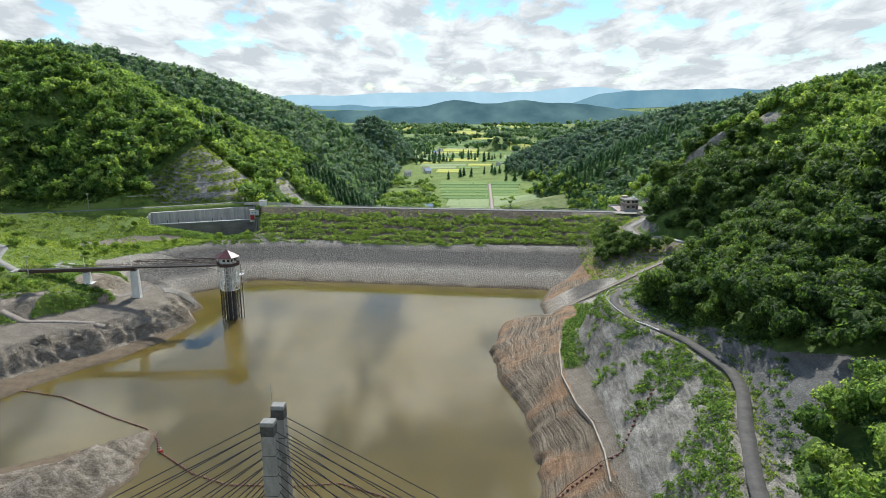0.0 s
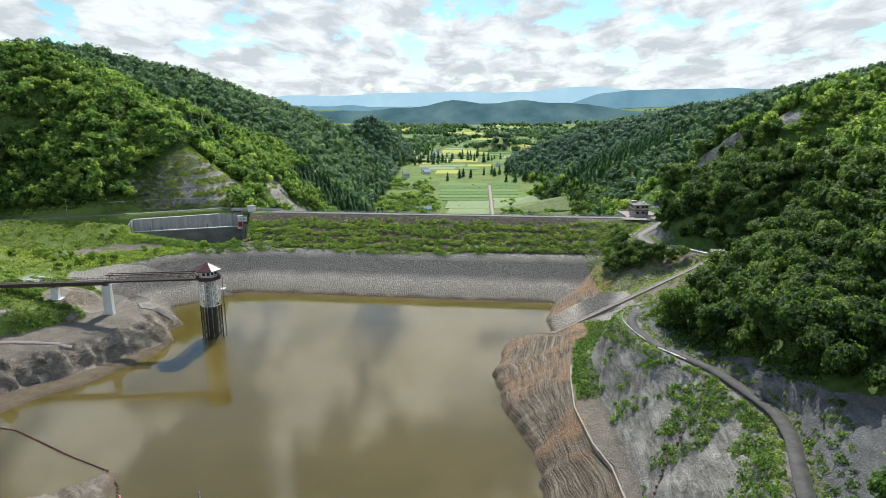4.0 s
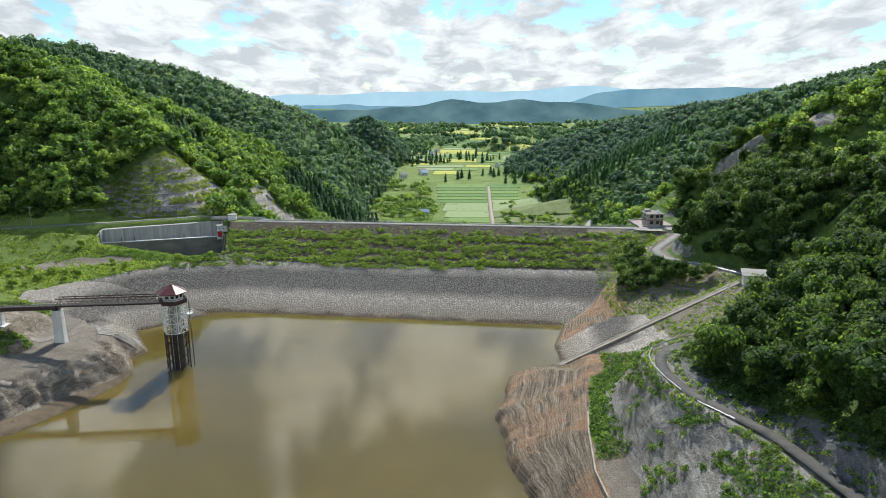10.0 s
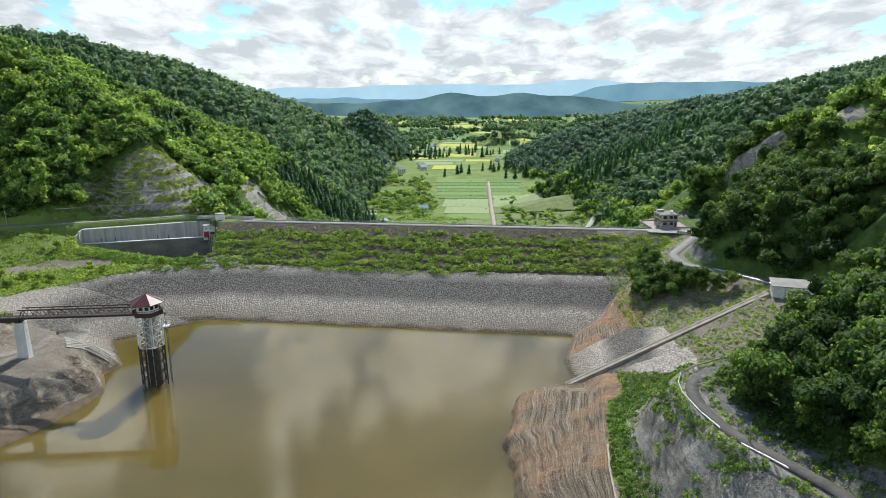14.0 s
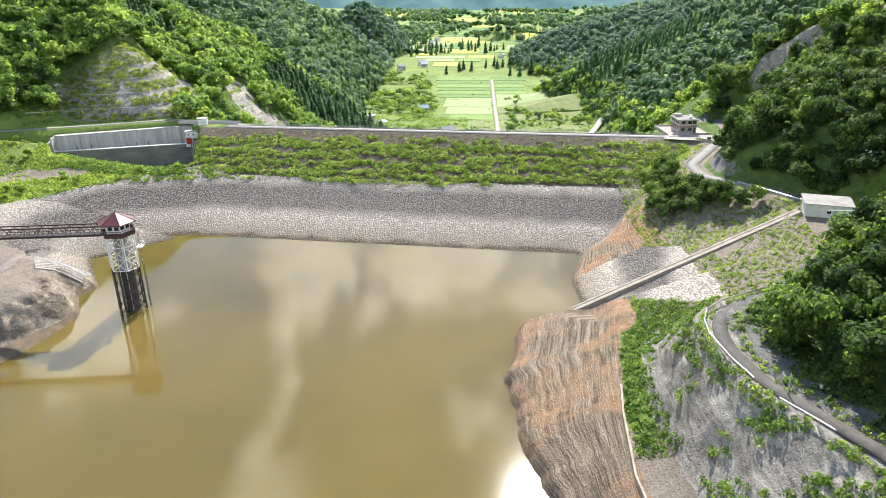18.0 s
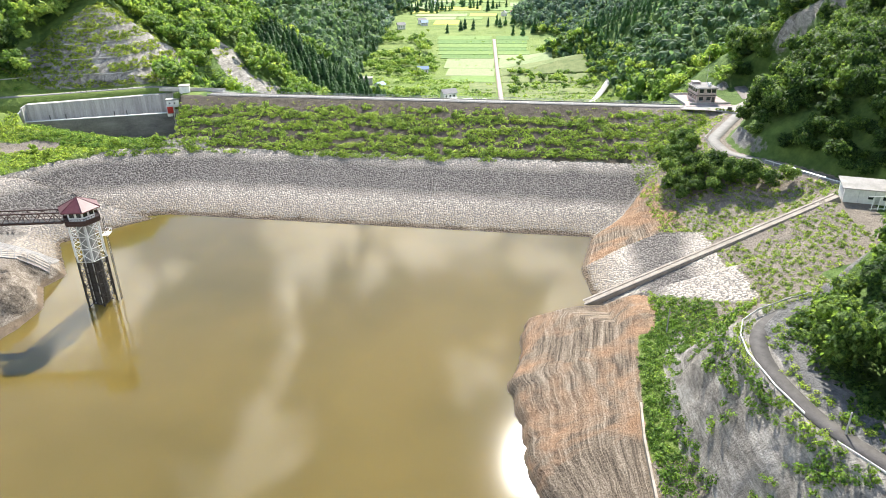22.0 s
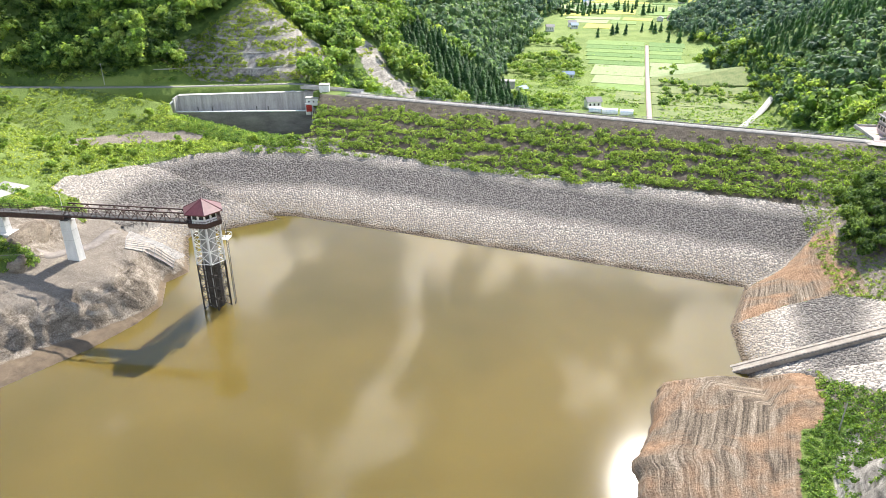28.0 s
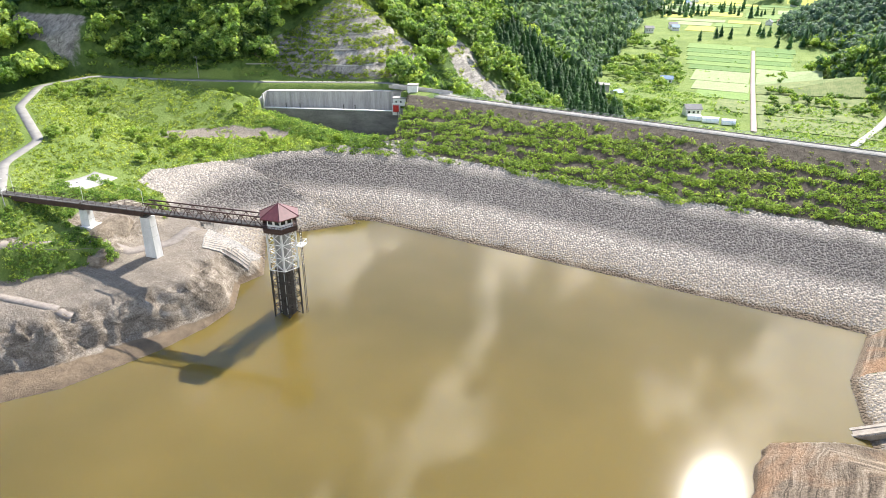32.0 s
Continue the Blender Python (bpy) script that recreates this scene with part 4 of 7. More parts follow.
wood("bank_trees", sow(-330, -150, -80, 84, 7.0, lambda x, y, z: ~bare(x, y, z) & (z > 12)) + np.array([0, 0, 2.0]), MID, M_LEAF, 4.6, "broadleaf trees behind the reservoir road")
slopes = sow(-560, 560, 240, 1260, 8.2, lambda x, y, z: (z > valley_floor(x, y) + 3.0) & ((y > 330) | (x > 250) | (x < -30)) & (y > np.interp(x, [-260, -175, -150, -115, -83, -50, -20, 0], [204, 220, 245, 270, 300, 380, 450, 250])))
pine = (wave(slopes[:, 0], slopes[:, 1], 70, 3) > 0.45) & (slopes[:, 1] < 800)
broad = slopes[~pine]
# beyond here the leaf colours themselves carry the blue of the air
back = broad[:, 1] > 400
wood("valley_side_wood", broad[~back] + np.array([0, 0, 2.0]), FAR, M_LEAF, 5.0, "mixed wood covering the valley sides")
deep = back & (broad[:, 1] > 800)
wood("far_side_wood", broad[back & ~deep] + np.array([0, 0, 2.0]), FAR, M_LEAF_FAR_HAZED, 4.6, "blue-green wood on the farther valley sides")
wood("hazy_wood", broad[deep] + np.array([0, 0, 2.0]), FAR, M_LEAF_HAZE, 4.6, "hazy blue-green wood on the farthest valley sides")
wood("valley_side_cedars", slopes[pine] + np.array([0, 0, 1.0]), CEDAR_FAR, M_CONIFER, 5.2, "dark cedars covering the valley sides")
wood("distant_wood", sow(-300, 1700, 1250, 2400, 19, lambda x, y, z: z > valley_floor(x, y) + 6) + np.array([0, 0, 2.0]), FAR[:2], M_LEAF_FAR_HAZED, 8.0, "woods on distant hills")

# ---------------------------------------------------------------- paints and metals of the works
M_WHITE = plain("white_paint", (0.60, 0.60, 0.58), (0.80, 0.80, 0.78), 1.2, 0.5, bump=0.05)
M_DARKSTEEL = plain("stained_steel", (0.025, 0.022, 0.02), (0.09, 0.08, 0.07), 1.5, 0.7, 0.3, spec=0.4)
M_BROWN = plain("brown_steel", (0.045, 0.025, 0.022), (0.085, 0.05, 0.042), 1.5, 0.55, 0.2, bump=0.05, spec=0.4)
M_ROOF = plain("maroon_roof", (0.085, 0.022, 0.026), (0.13, 0.038, 0.042), 1.0, 0.45, bump=0.1, spec=0.4)
M_GLASS = Mat("dark_glass", 0.08, 0.0, 0.6).color((0.02, 0.024, 0.028)).m
M_RED = plain("red_gate", (0.30, 0.02, 0.015), (0.48, 0.04, 0.03), 2.0, 0.5)
M_PIER = plain("pale_concrete", (0.50, 0.50, 0.48), (0.68, 0.68, 0.66), 0.6, 0.8, stretch=(1, 1, 0.3))
M_WALLGREY = plain("weathered_concrete", (0.25, 0.243, 0.225), (0.50, 0.49, 0.46), 0.35, 0.85, stretch=(2.2, 2.2, 0.14))
M_WALLDARK = plain("stained_concrete", (0.085, 0.083, 0.078), (0.19, 0.185, 0.17), 0.3, 0.85, stretch=(0.5, 0.5, 1.3))
M_STEEL = plain("galvanised_steel", (0.42, 0.43, 0.43), (0.62, 0.63, 0.63), 2.0, 0.4, 0.6, bump=0.03)
M_CABLE = plain("black_cable", (0.012, 0.012, 0.013), (0.03, 0.03, 0.032), 2.0, 0.5)
M_PYLON = plain("pylon_concrete", (0.17, 0.165, 0.155), (0.34, 0.33, 0.31), 0.9, 0.85, stretch=(1, 1, 0.4), bump=0.3)
M_STAIN = plain("blackened_concrete", (0.04, 0.038, 0.035), (0.11, 0.105, 0.1), 1.5, 0.9)


def hexa(r, z, turn=0.0, n=6):
    return [Vector((r * math.cos(radians(turn + 360 * k / n)), r * math.sin(radians(turn + 360 * k / n)), z)) for k in range(n)]


def loft(bm, rings, cap=True):
    """Skin between rings of equally many points."""
    vs = [[bm.verts.new(p) for p in ring] for ring in rings]
    for a, b in zip(vs, vs[1:]):
        for k in range(len(a)):
            bm.faces.new((a[k], a[(k + 1) % len(a)], b[(k + 1) % len(b)], b[k]))
    if cap:
        bm.faces.new(vs[0][::-1])
        bm.faces.new(vs[-1])
    return bm


def intake_tower():
    t = thing("intake_tower", "six-sided lattice intake tower with maroon roof, white above and black below", "tower", (0, 0, 0), 8)
    R = 3.15
    top, mid, low = 19.0, 10.6, -7.0
    legs_z = [0.1, 2.7, 5.3, 8.0, 10.6, 13.4, 16.2, 19.0]
    for a in hexa(R, 0):
        part("leg", one_bar((a.x, a.y, mid), (a.x, a.y, top), 0.17, 8), M_WHITE, t, "white-painted tube leg")
        part("leg", one_bar((a.x, a.y, low), (a.x, a.y, mid), 0.17, 8), M_DARKSTEEL, t, "water-stained black tube leg")
    H = hexa(R, 0)
    for i in range(6):
        p, q = H[i], H[(i + 1) % 6]
        for za, zb in zip(legs_z, legs_z[1:]):
            mat = M_WHITE if za > 10 else M_DARKSTEEL
            part("brace", one_bar((p.x, p.y, za), (q.x, q.y, zb), 0.085, 5), mat, t)
            part("brace", one_bar((q.x, q.y, za), (p.x, p.y, zb), 0.085, 5), mat, t)
        for z in legs_z[1:]:
            part("ring_beam", one_bar((p.x, p.y, z), (q.x, q.y, z), 0.10, 5), M_WHITE if z > 10 else M_DARKSTEEL, t)
    # gate shaft inside the cage
    part("shaft", loft(bmesh.new(), [hexa(1.85, low, 30), hexa(1.85, 10.2, 30)]), M_DARKSTEEL, t, "black stained gate shaft")
    part("screen", loft(bmesh.new(), [hexa(1.5, 10.2, 30), hexa(1.5, 18.9, 30)]), plain("grey_screen", (0.20, 0.20, 0.19), (0.33, 0.33, 0.32), 1.0, 0.7), t, "grey screen panel of the shaft")
    for x, y in ((0.7, -1.65), (-0.7, -1.65), (1.75, 0.3)):
        part("pipe", one_bar((x, y, 0.3), (x, y, 19), 0.11, 8), M_STEEL, t, "galvanised riser pipe")
    # gallery, cabin and roof
    part("gallery", loft(bmesh.new(), [hexa(3.75, 18.95), hexa(3.75, 19.25)]), M_BROWN, t, "dark brown gallery deck")
    G = hexa(3.7, 19.25)
    for i in range(6):
        p, q = G[i], G[(i + 1) % 6]
        bm = bmesh.new()
        bar(bm, p + Vector((0, 0, 0.95)), q + Vector((0, 0, 0.95)), 0.05, 5)
        bar(bm, p + Vector((0, 0, 0.5)), q + Vector((0, 0, 0.5)), 0.035, 5)
        for k in range(7):
            u = p.lerp(q, k / 6)
            bar(bm, u, u + Vector((0, 0, 0.95)), 0.03, 4)
        part("railing", bm, M_BROWN, t)
        # solid lower panel of the gallery
        n = ((p + q) / 2).normalized()
        bm = bmesh.new()
        a, b = p * 0.995, q * 0.995
        vs = [bm.verts.new(Vector((w.x, w.y, z))) for w, z in ((a, 18.7), (b, 18.7), (b, 19.75), (a, 19.75))]
        face = bm.faces.new(vs)
        ext = bmesh.ops.extrude_face_region(bm, geom=[face])
        bmesh.ops.translate(bm, vec=n * 0.06, verts=[g for g in ext["geom"] if isinstance(g, bmesh.types.BMVert)])
        part("fascia", bm, M_BROWN, t)
    W = hexa(2.75, 0)
    for i in range(6):
        p, q = W[i], W[(i + 1) % 6]
        n = ((p + q) / 2).normalized()
        bm = bmesh.new()
        vs = [bm.verts.new(Vector((w.x, w.y, z))) for w, z in ((p, 19.25), (q, 19.25), (q, 21.7), (p, 21.7))]
        face = bm.faces.new(vs)
        ext = bmesh.ops.extrude_face_region(bm, geom=[face])
        bmesh.ops.translate(bm, vec=-n * 0.12, verts=[g for g in ext["geom"] if isinstance(g, bmesh.types.BMVert)])
        wall = part("wall", bm, M_WHITE, t, "white cabin wall")
        if i != 3:
            c = (p + q) / 2 + n * 0.03
            s = (q - p).normalized()
            for off in (-0.7, 0.7):
                bm = bmesh.new()
                o = c + s * off
                vs = [bm.verts.new(o + s * dx + Vector((0, 0, z)) + n * 0.02) for dx, z in ((-0.45, 20.3), (0.45, 20.3), (0.45, 21.1), (-0.45, 21.1))]
                f = bm.faces.new(vs)
                ext = bmesh.ops.extrude_face_region(bm, geom=[f])
                bmesh.ops.translate(bm, vec=-n * 0.05, verts=[g for g in ext["geom"] if isinstance(g, bmesh.types.BMVert)])
                part("window", bm, M_GLASS, wall, "dark cabin window")
    part("roof", loft(bmesh.new(), [hexa(4.15, 21.55), hexa(4.2, 21.75), hexa(0.12, 23.85)]), M_ROOF, t, "maroon sheet-metal pyramid roof")
    for a in hexa(4.2, 21.8):
        part("roof_ridge", one_bar(a, (0, 0, 23.9), 0.06, 5), M_ROOF, t)
    part("finial", one_bar((0, 0, 23.7), (0, 0, 24.15), 0.14, 8, 0.05), M_ROOF, t)
    # ladder and landing on the outer side
    for dy in (-0.3, 0.3):
        part("ladder_rail", one_bar((3.9, dy + 0.6, -2), (3.9, dy + 0.6, 18.9), 0.06, 5), M_DARKSTEEL, t)
    for k in range(30):
        z = 0.3 + k * 0.6
        part("rung", one_bar((3.9, 0.3, z), (3.9, 0.9, z), 0.04, 4), M_WHITE if z > 10.6 else M_DARKSTEEL, t)
    part("landing", one_box(3.2, -0.4, 15.3, 4.6, 1.6, 15.45), M_WHITE, t, "white landing plate")
    bm = bmesh.new()
    for p, q in (((4.6, -0.4, 16.3), (4.6, 1.6, 16.3)), ((3.2, -0.4, 16.3), (4.6, -0.4, 16.3)), ((4.6, -0.4, 15.4), (4.6, -0.4, 16.3)), ((4.6, 1.6, 15.4), (4.6, 1.6, 16.3)), ((3.2, 1.6, 16.3), (4.6, 1.6, 16.3))):
        bar(bm, p, q, 0.05, 5)
    part("landing_rail", bm, M_WHITE, t)
    return t


intake_tower()

# access bridge: runs from the tower over two piers to the left bank
B_DIR = Vector((-30.0, -4.6, 0)).normalized()
B_ANG = math.degrees(math.atan2(B_DIR.y, B_DIR.x))
DECK = 19.1


def truss_span():
    t = thing("truss_span", "dark brown steel truss footbridge span leading to the tower", "bridge", (0, 0, 0), B_ANG)
    a, b, n = 3.3, 30.3, 9
    step = (b - a) / n
    for y in (-1.0, 1.0):
        part("bottom_chord", one_box(a, y - 0.14, DECK - 0.45, b, y + 0.14, DECK - 0.1), M_BROWN, t)
        part("top_chord", one_box(a + 0.3, y - 0.12, DECK + 1.75, b - 0.3, y + 0.12, DECK + 1.98), M_BROWN, t)
        for k in range(n):
            x0, x1 = a + k * step, a + (k + 1) * step
            xm = (x0 + x1) / 2
            part("diagonal", one_bar((x0, y, DECK - 0.2), (xm, y, DECK + 1.8), 0.085, 4), M_BROWN, t)
            part("diagonal", one_bar((xm, y, DECK + 1.8), (x1, y, DECK - 0.2), 0.085, 4), M_BROWN, t)
            part("upright", one_bar((xm, y, DECK - 0.2), (xm, y, DECK + 1.8), 0.06, 4), M_BROWN, t)
        for z in (0.5, 1.05):
            part("handrail", one_bar((a, y * 0.86, DECK + z), (b, y * 0.86, DECK + z), 0.03, 5), M_BROWN, t)
    for k in range(n + 1):
        x = a + k * step
        part("cross_beam", one_box(x - 0.09, -1.1, DECK - 0.4, x + 0.09, 1.1, DECK - 0.12), M_BROWN, t)
    part("deck_plate", one_box(a, -0.9, DECK - 0.1, b, 0.9, DECK - 0.03), M_STAIN, t, "dark grating deck")
    return t


def girder_span(x0, x1):
    t = thing("girder_span", "brown steel girder footbridge span with post railings", "bridge", (0, 0, 0), B_ANG, group="girder spans")
    for y in (-0.95, 0.95):
        part("girder", one_box(x0, y - 0.12, DECK - 1.05, x1, y + 0.12, DECK - 0.1), M_BROWN, t)
        part("flange", one_box(x0, y - 0.22, DECK - 1.1, x1, y + 0.22, DECK - 1.02), M_BROWN, t)
        n = int((x1 - x0) / 1.9)
        for k in range(n + 1):
            x = x0 + 0.1 + (x1 - x0 - 0.2) * k / n
            part("post", one_bar((x, y, DECK - 0.1), (x, y, DECK + 1.05), 0.045, 5), M_BROWN, t)
        for z in (0.4, 0.72, 1.05):
            part("handrail", one_bar((x0, y, DECK + z), (x1, y, DECK + z), 0.035, 5), M_BROWN, t)
    part("deck_plate", one_box(x0, -1.0, DECK - 0.1, x1, 1.0, DECK), M_STAIN, t, "dark weathered deck")
    return t


def bridge_pier(u, base, w, label, foot=False):
    p = Vector((B_DIR.x * u, B_DIR.y * u, 0))
    t = thing("bridge_pier", label, "pier", (p.x, p.y, base), B_ANG, group="bridge piers")
    h = DECK - 1.35 - base
    bm = loft(bmesh.new(), [[Vector((sx * w * k, sy * w * 0.8 * k, z)) for sx, sy in ((-1, -1), (1, -1), (1, 1), (-1, 1))] for k, z in ((1.18, -1.5), (1.0, h - 0.6), (1.0, h))])
    part("shaft", bm, M_PIER, t)
    n = int(h / 2.2)
    for k in range(1, n + 1):
        z = h - k * 2.2
        part("lift_joint", one_box(-w * 1.09, -w * 0.88, z, w * 1.09, w * 0.88, z + 0.05), M_CONCRETE, t, "grey casting joint")
    part("bearing_block", one_box(-w * 0.6, -1.2, h, w * 0.6, 1.2, h + 0.28, bevel=0.04), M_STAIN, t, "dark bearing block")
    if foot:
        part("footing", one_box(-2.0, -1.7, -1.4, 2.0, 1.7, 0.35, bevel=0.05), M_PIER, t)
    return t


def bridge_lamp(u, side):
    p = Vector((B_DIR.x * u, B_DIR.y * u, DECK))
    t = thing("lamp_post", "slim bent white lamp post on the bridge rail", "lamp post", tuple(p), B_ANG, group="bridge lamps")
    part("pole", one_bar((0, side, 0), (0, side, 3.6), 0.05, 6), M_WHITE, t)
    part("arm", one_bar((0, side, 3.6), (0.5, side, 4.0), 0.04, 6), M_WHITE, t)
    part("head", one_box(0.35, side - 0.1, 3.95, 0.85, side + 0.1, 4.07), M_STEEL, t)
    return t


truss_span()
girder_span(30.4, 45.6)
girder_span(45.7, 66.5)
bridge_pier(30.4, at(-30, -4.6) - 0.1, 1.15, "tall pale concrete pier on the bare terrace")
bridge_pier(45.6, at(-45, -7) - 0.1, 1.0, "short pale concrete pier with a square footing", True)
for u in (31.5, 46.5, 64.5):
    bridge_lamp(u, -0.95)
ab = thing("bridge_abutment", "grey concrete abutment at the bridge's end", "abutment", (B_DIR.x * 67.4, B_DIR.y * 67.4, 0), B_ANG)
part("wall", one_box(-1.2, -2.2, 10, 1.2, 2.2, DECK - 1.1, bevel=0.05), M_CONCRETE, ab)
part("backwall", one_box(0.2, -2.2, DECK - 1.1, 1.2, 2.2, DECK - 0.15), M_CONCRETE, ab)

# ---------------------------------------------------------------- spillway
S_ANG = math.degrees(math.atan2(14, 42))
SW = (-74.2, 92.9, 0.0)


def wedge(pts_bottom, pts_top):
    bm = bmesh.new()
    return loft(bm, [[Vector(p) for p in pts_bottom], [Vector(p) for p in pts_top]])


def spillway():
    t = thing("spillway", "side-channel spillway with dark weir and streaked pale back wall", "spillway", SW, S_ANG)
    part("weir_wall", wedge([(-1, -0.5, 3), (46.2, -0.5, 3), (46.2, 1.6, 3), (-1, 1.6, 3)], [(-1, 0, 13.9), (46.2, 0, 13.9), (46.2, 0.9, 13.9), (-1, 0.9, 13.9)]), M_WALLDARK, t, "dark water-stained weir face")
    part("weir_cap", one_box(-1.05, -0.1, 13.9, 46.2, 1.0, 14.12, bevel=0.03), M_PIER, t, "pale weir cap")
    # back wall in cast bays
    n = 8
    for k in range(n):
        u0, u1 = -1 + 48.5 * k / n, -1 + 48.5 * (k + 1) / n - 0.04
        v0, v1 = 3.3 + 0.11 * u0, 3.3 + 0.11 * u1
        part("wall_bay", wedge([(u0, v0, 6), (u1, v1, 6), (u1, v1 + 4.2, 6), (u0, v0 + 4.2, 6)], [(u0, v0 + 0.7, 18.75), (u1, v1 + 0.7, 18.75), (u1, v1 + 4.2, 18.75), (u0, v0 + 4.2, 18.75)]), M_WALLGREY, t)
    part("coping", wedge([(-1, 3.75, 18.75), (47.5, 9.1, 18.75), (47.5, 9.9, 18.75), (-1, 4.7, 18.75)], [(-1, 3.75, 18.95), (47.5, 9.1, 18.95), (47.5, 9.9, 18.95), (-1, 4.7, 18.95)]), M_CONCRETE, t)
    part("wing_wall", wedge([(-1.2, 4.6, 7), (-8.2, -5.5, 7), (-7.6, -6.0, 7), (-0.6, 4.2, 7)], [(-1.2, 4.6, 18.9), (-8.2, -5.5, 11.4), (-7.6, -6.0, 11.4), (-0.6, 4.2, 18.9)]), M_PIER, t, "pale sloping wing wall")
    part("end_wall", one_box(-1.4, 0.0, 7, -0.9, 4.4, 18.8), M_WALLGREY, t)
    for u in (6.5, 11.5, 27.0, 31.0):
        part("pier_stub", one_box(u, 0.95, 13.0, u + 0.25, 1.4, 15.6), M_STAIN, t)
    part("channel_floor", wedge([(-1, 0.9, 6), (46, 0.9, 6), (46, 9, 6), (-1, 4, 6)], [(-1, 0.9, 8.2), (46, 0.9, 8.2), (46, 9, 8.2), (-1, 4, 8.2)]), M_WALLGREY, t)
    # side wall towards the dam, with the gate
    part("side_wall", wedge([(46.2, -1.6, 3), (48.6, -1.6, 3), (57, 9.5, 14), (46.2, 9.5, 3)], [(46.2, -0.4, 14.6), (48.6, -0.4, 14.6), (57, 9.5, 20.2), (46.2, 9.5, 20.2)]), M_WALLGREY, t)
    part("gate_frame", one_box(44.6, -1.3, 13.0, 47.2, -0.5, 16.9, bevel=0.04), M_PIER, t)
    g = part("gate", one_box(44.9, -1.5, 14.1, 46.8, -1.28, 16.4), M_RED, t, "red slide gate")
    for k in range(3):
        part("rib", one_box(44.9, -1.58, 14.4 + 0.7 * k, 46.8, -1.48, 14.55 + 0.7 * k), M_RED, g)
    for k in range(3):
        part("guide", one_box(46.4 + 0.7 * k, -1.75, 6.5, 46.6 + 0.7 * k, -1.5, 14.4), M_STAIN, t)
    return t


spillway()


def hut(name, label, at_, rz, lx, ly, h, wall, roof, eave=0.3, slope=0.0, windows=(), group=""):
    """A box-shaped building: walls with a plinth, a slab roof, windows on given sides."""
    t = thing(name, label, "building", at_, rz, group)
    part("wall", one_box(0, 0, -0.6, lx, ly, h, bevel=0.02), wall, t)
    bm = bmesh.new()
    e = eave
    lo = [Vector((-e, -e, h)), Vector((lx + e, -e, h)), Vector((lx + e, ly + e, h + slope)), Vector((-e, ly + e, h + slope))]
    loft(bm, [lo, [p + Vector((0, 0, 0.25)) for p in lo]])
    part("roof", bm, roof, t)
    for side, u, z, w, hh in windows:
        if side == "s":
            b = (u, -0.05, z, u + w, 0.06, z + hh)
        elif side == "n":
            b = (u, ly - 0.06, z, u + w, ly + 0.05, z + hh)
        elif side == "e":
            b = (lx - 0.06, u, z, lx + 0.05, u + w, z + hh)
        else:
            b = (-0.05, u, z, 0.06, u + w, z + hh)
        win = part("window", one_box(*b), M_GLASS, t)
        d = 0.08
        fr = bmesh.new()
        x0, y0, z0, x1, y1, z1 = b
        if side in "sn":
            box(fr, x0 - d, y0 - 0.01, z0 - d, x1 + d, y1 - 0.04, z0)
            box(fr, x0 - d, y0 - 0.01, z1, x1 + d, y1 - 0.04, z1 + d)
        else:
            box(fr, x0 + 0.04, y0 - d, z0 - d, x1 + 0.01, y1 + d, z0)
            box(fr, x0 + 0.04, y0 - d, z1, x1 + 0.01, y1 + d, z1 + d)
        part("frame", fr, M_STEEL, win)
    return t


M_FLATROOF = plain("grey_flat_roof", (0.22, 0.21, 0.19), (0.36, 0.345, 0.32), 0.4, 0.9)
sa, ca = math.sin(radians(S_ANG)), math.cos(radians(S_ANG))
sp = lambda u, v, z: (SW[0] + u * ca - v * sa, SW[1] + u * sa + v * ca, z)
hut("gatehouse", "white gatehouse tower on the spillway's side wall", sp(49.5, 1.2, 16.6), S_ANG, 3.4, 3.2, 6.0, M_WHITE, M_FLATROOF, 0.15, windows=(("s", 1.9, 1.2, 0.8, 0.8),))
hut("gate_hut", "low white gate hut with grey flat roof", sp(44.8, -0.6, 16.6), S_ANG, 4.2, 2.6, 1.9, M_WHITE, M_FLATROOF, 0.25, windows=(("s", 0.8, 0.6, 0.5, 0.5), ("s", 2.4, 0.6, 0.5, 0.5)))
ramp_b = thing("spillway_bridge", "pale concrete road bridge over the spillway", "bridge", sp(40, 9, 0), S_ANG - 22)
part("deck", one_box(2, 0, 20.1, 26, 2.6, 20.5), M_CONCRETE, ramp_b)
for y in (0.05, 2.4):
    part("parapet", one_box(2, y, 20.5, 26, y + 0.15, 21.1), M_CONCRETE, ramp_b)

# guard posts along the berm above the spillway
guard = thing("post_fence", "row of short dark guard posts beside the berm road", "fence", SW, S_ANG)
for k in range(24):
    u = 10 + k * 1.7
    v = 11.5 + 0.11 * u
    part("post", one_bar((u, v, 19.0), (u, v, 20.9), 0.13, 6), M_STAIN, guard)

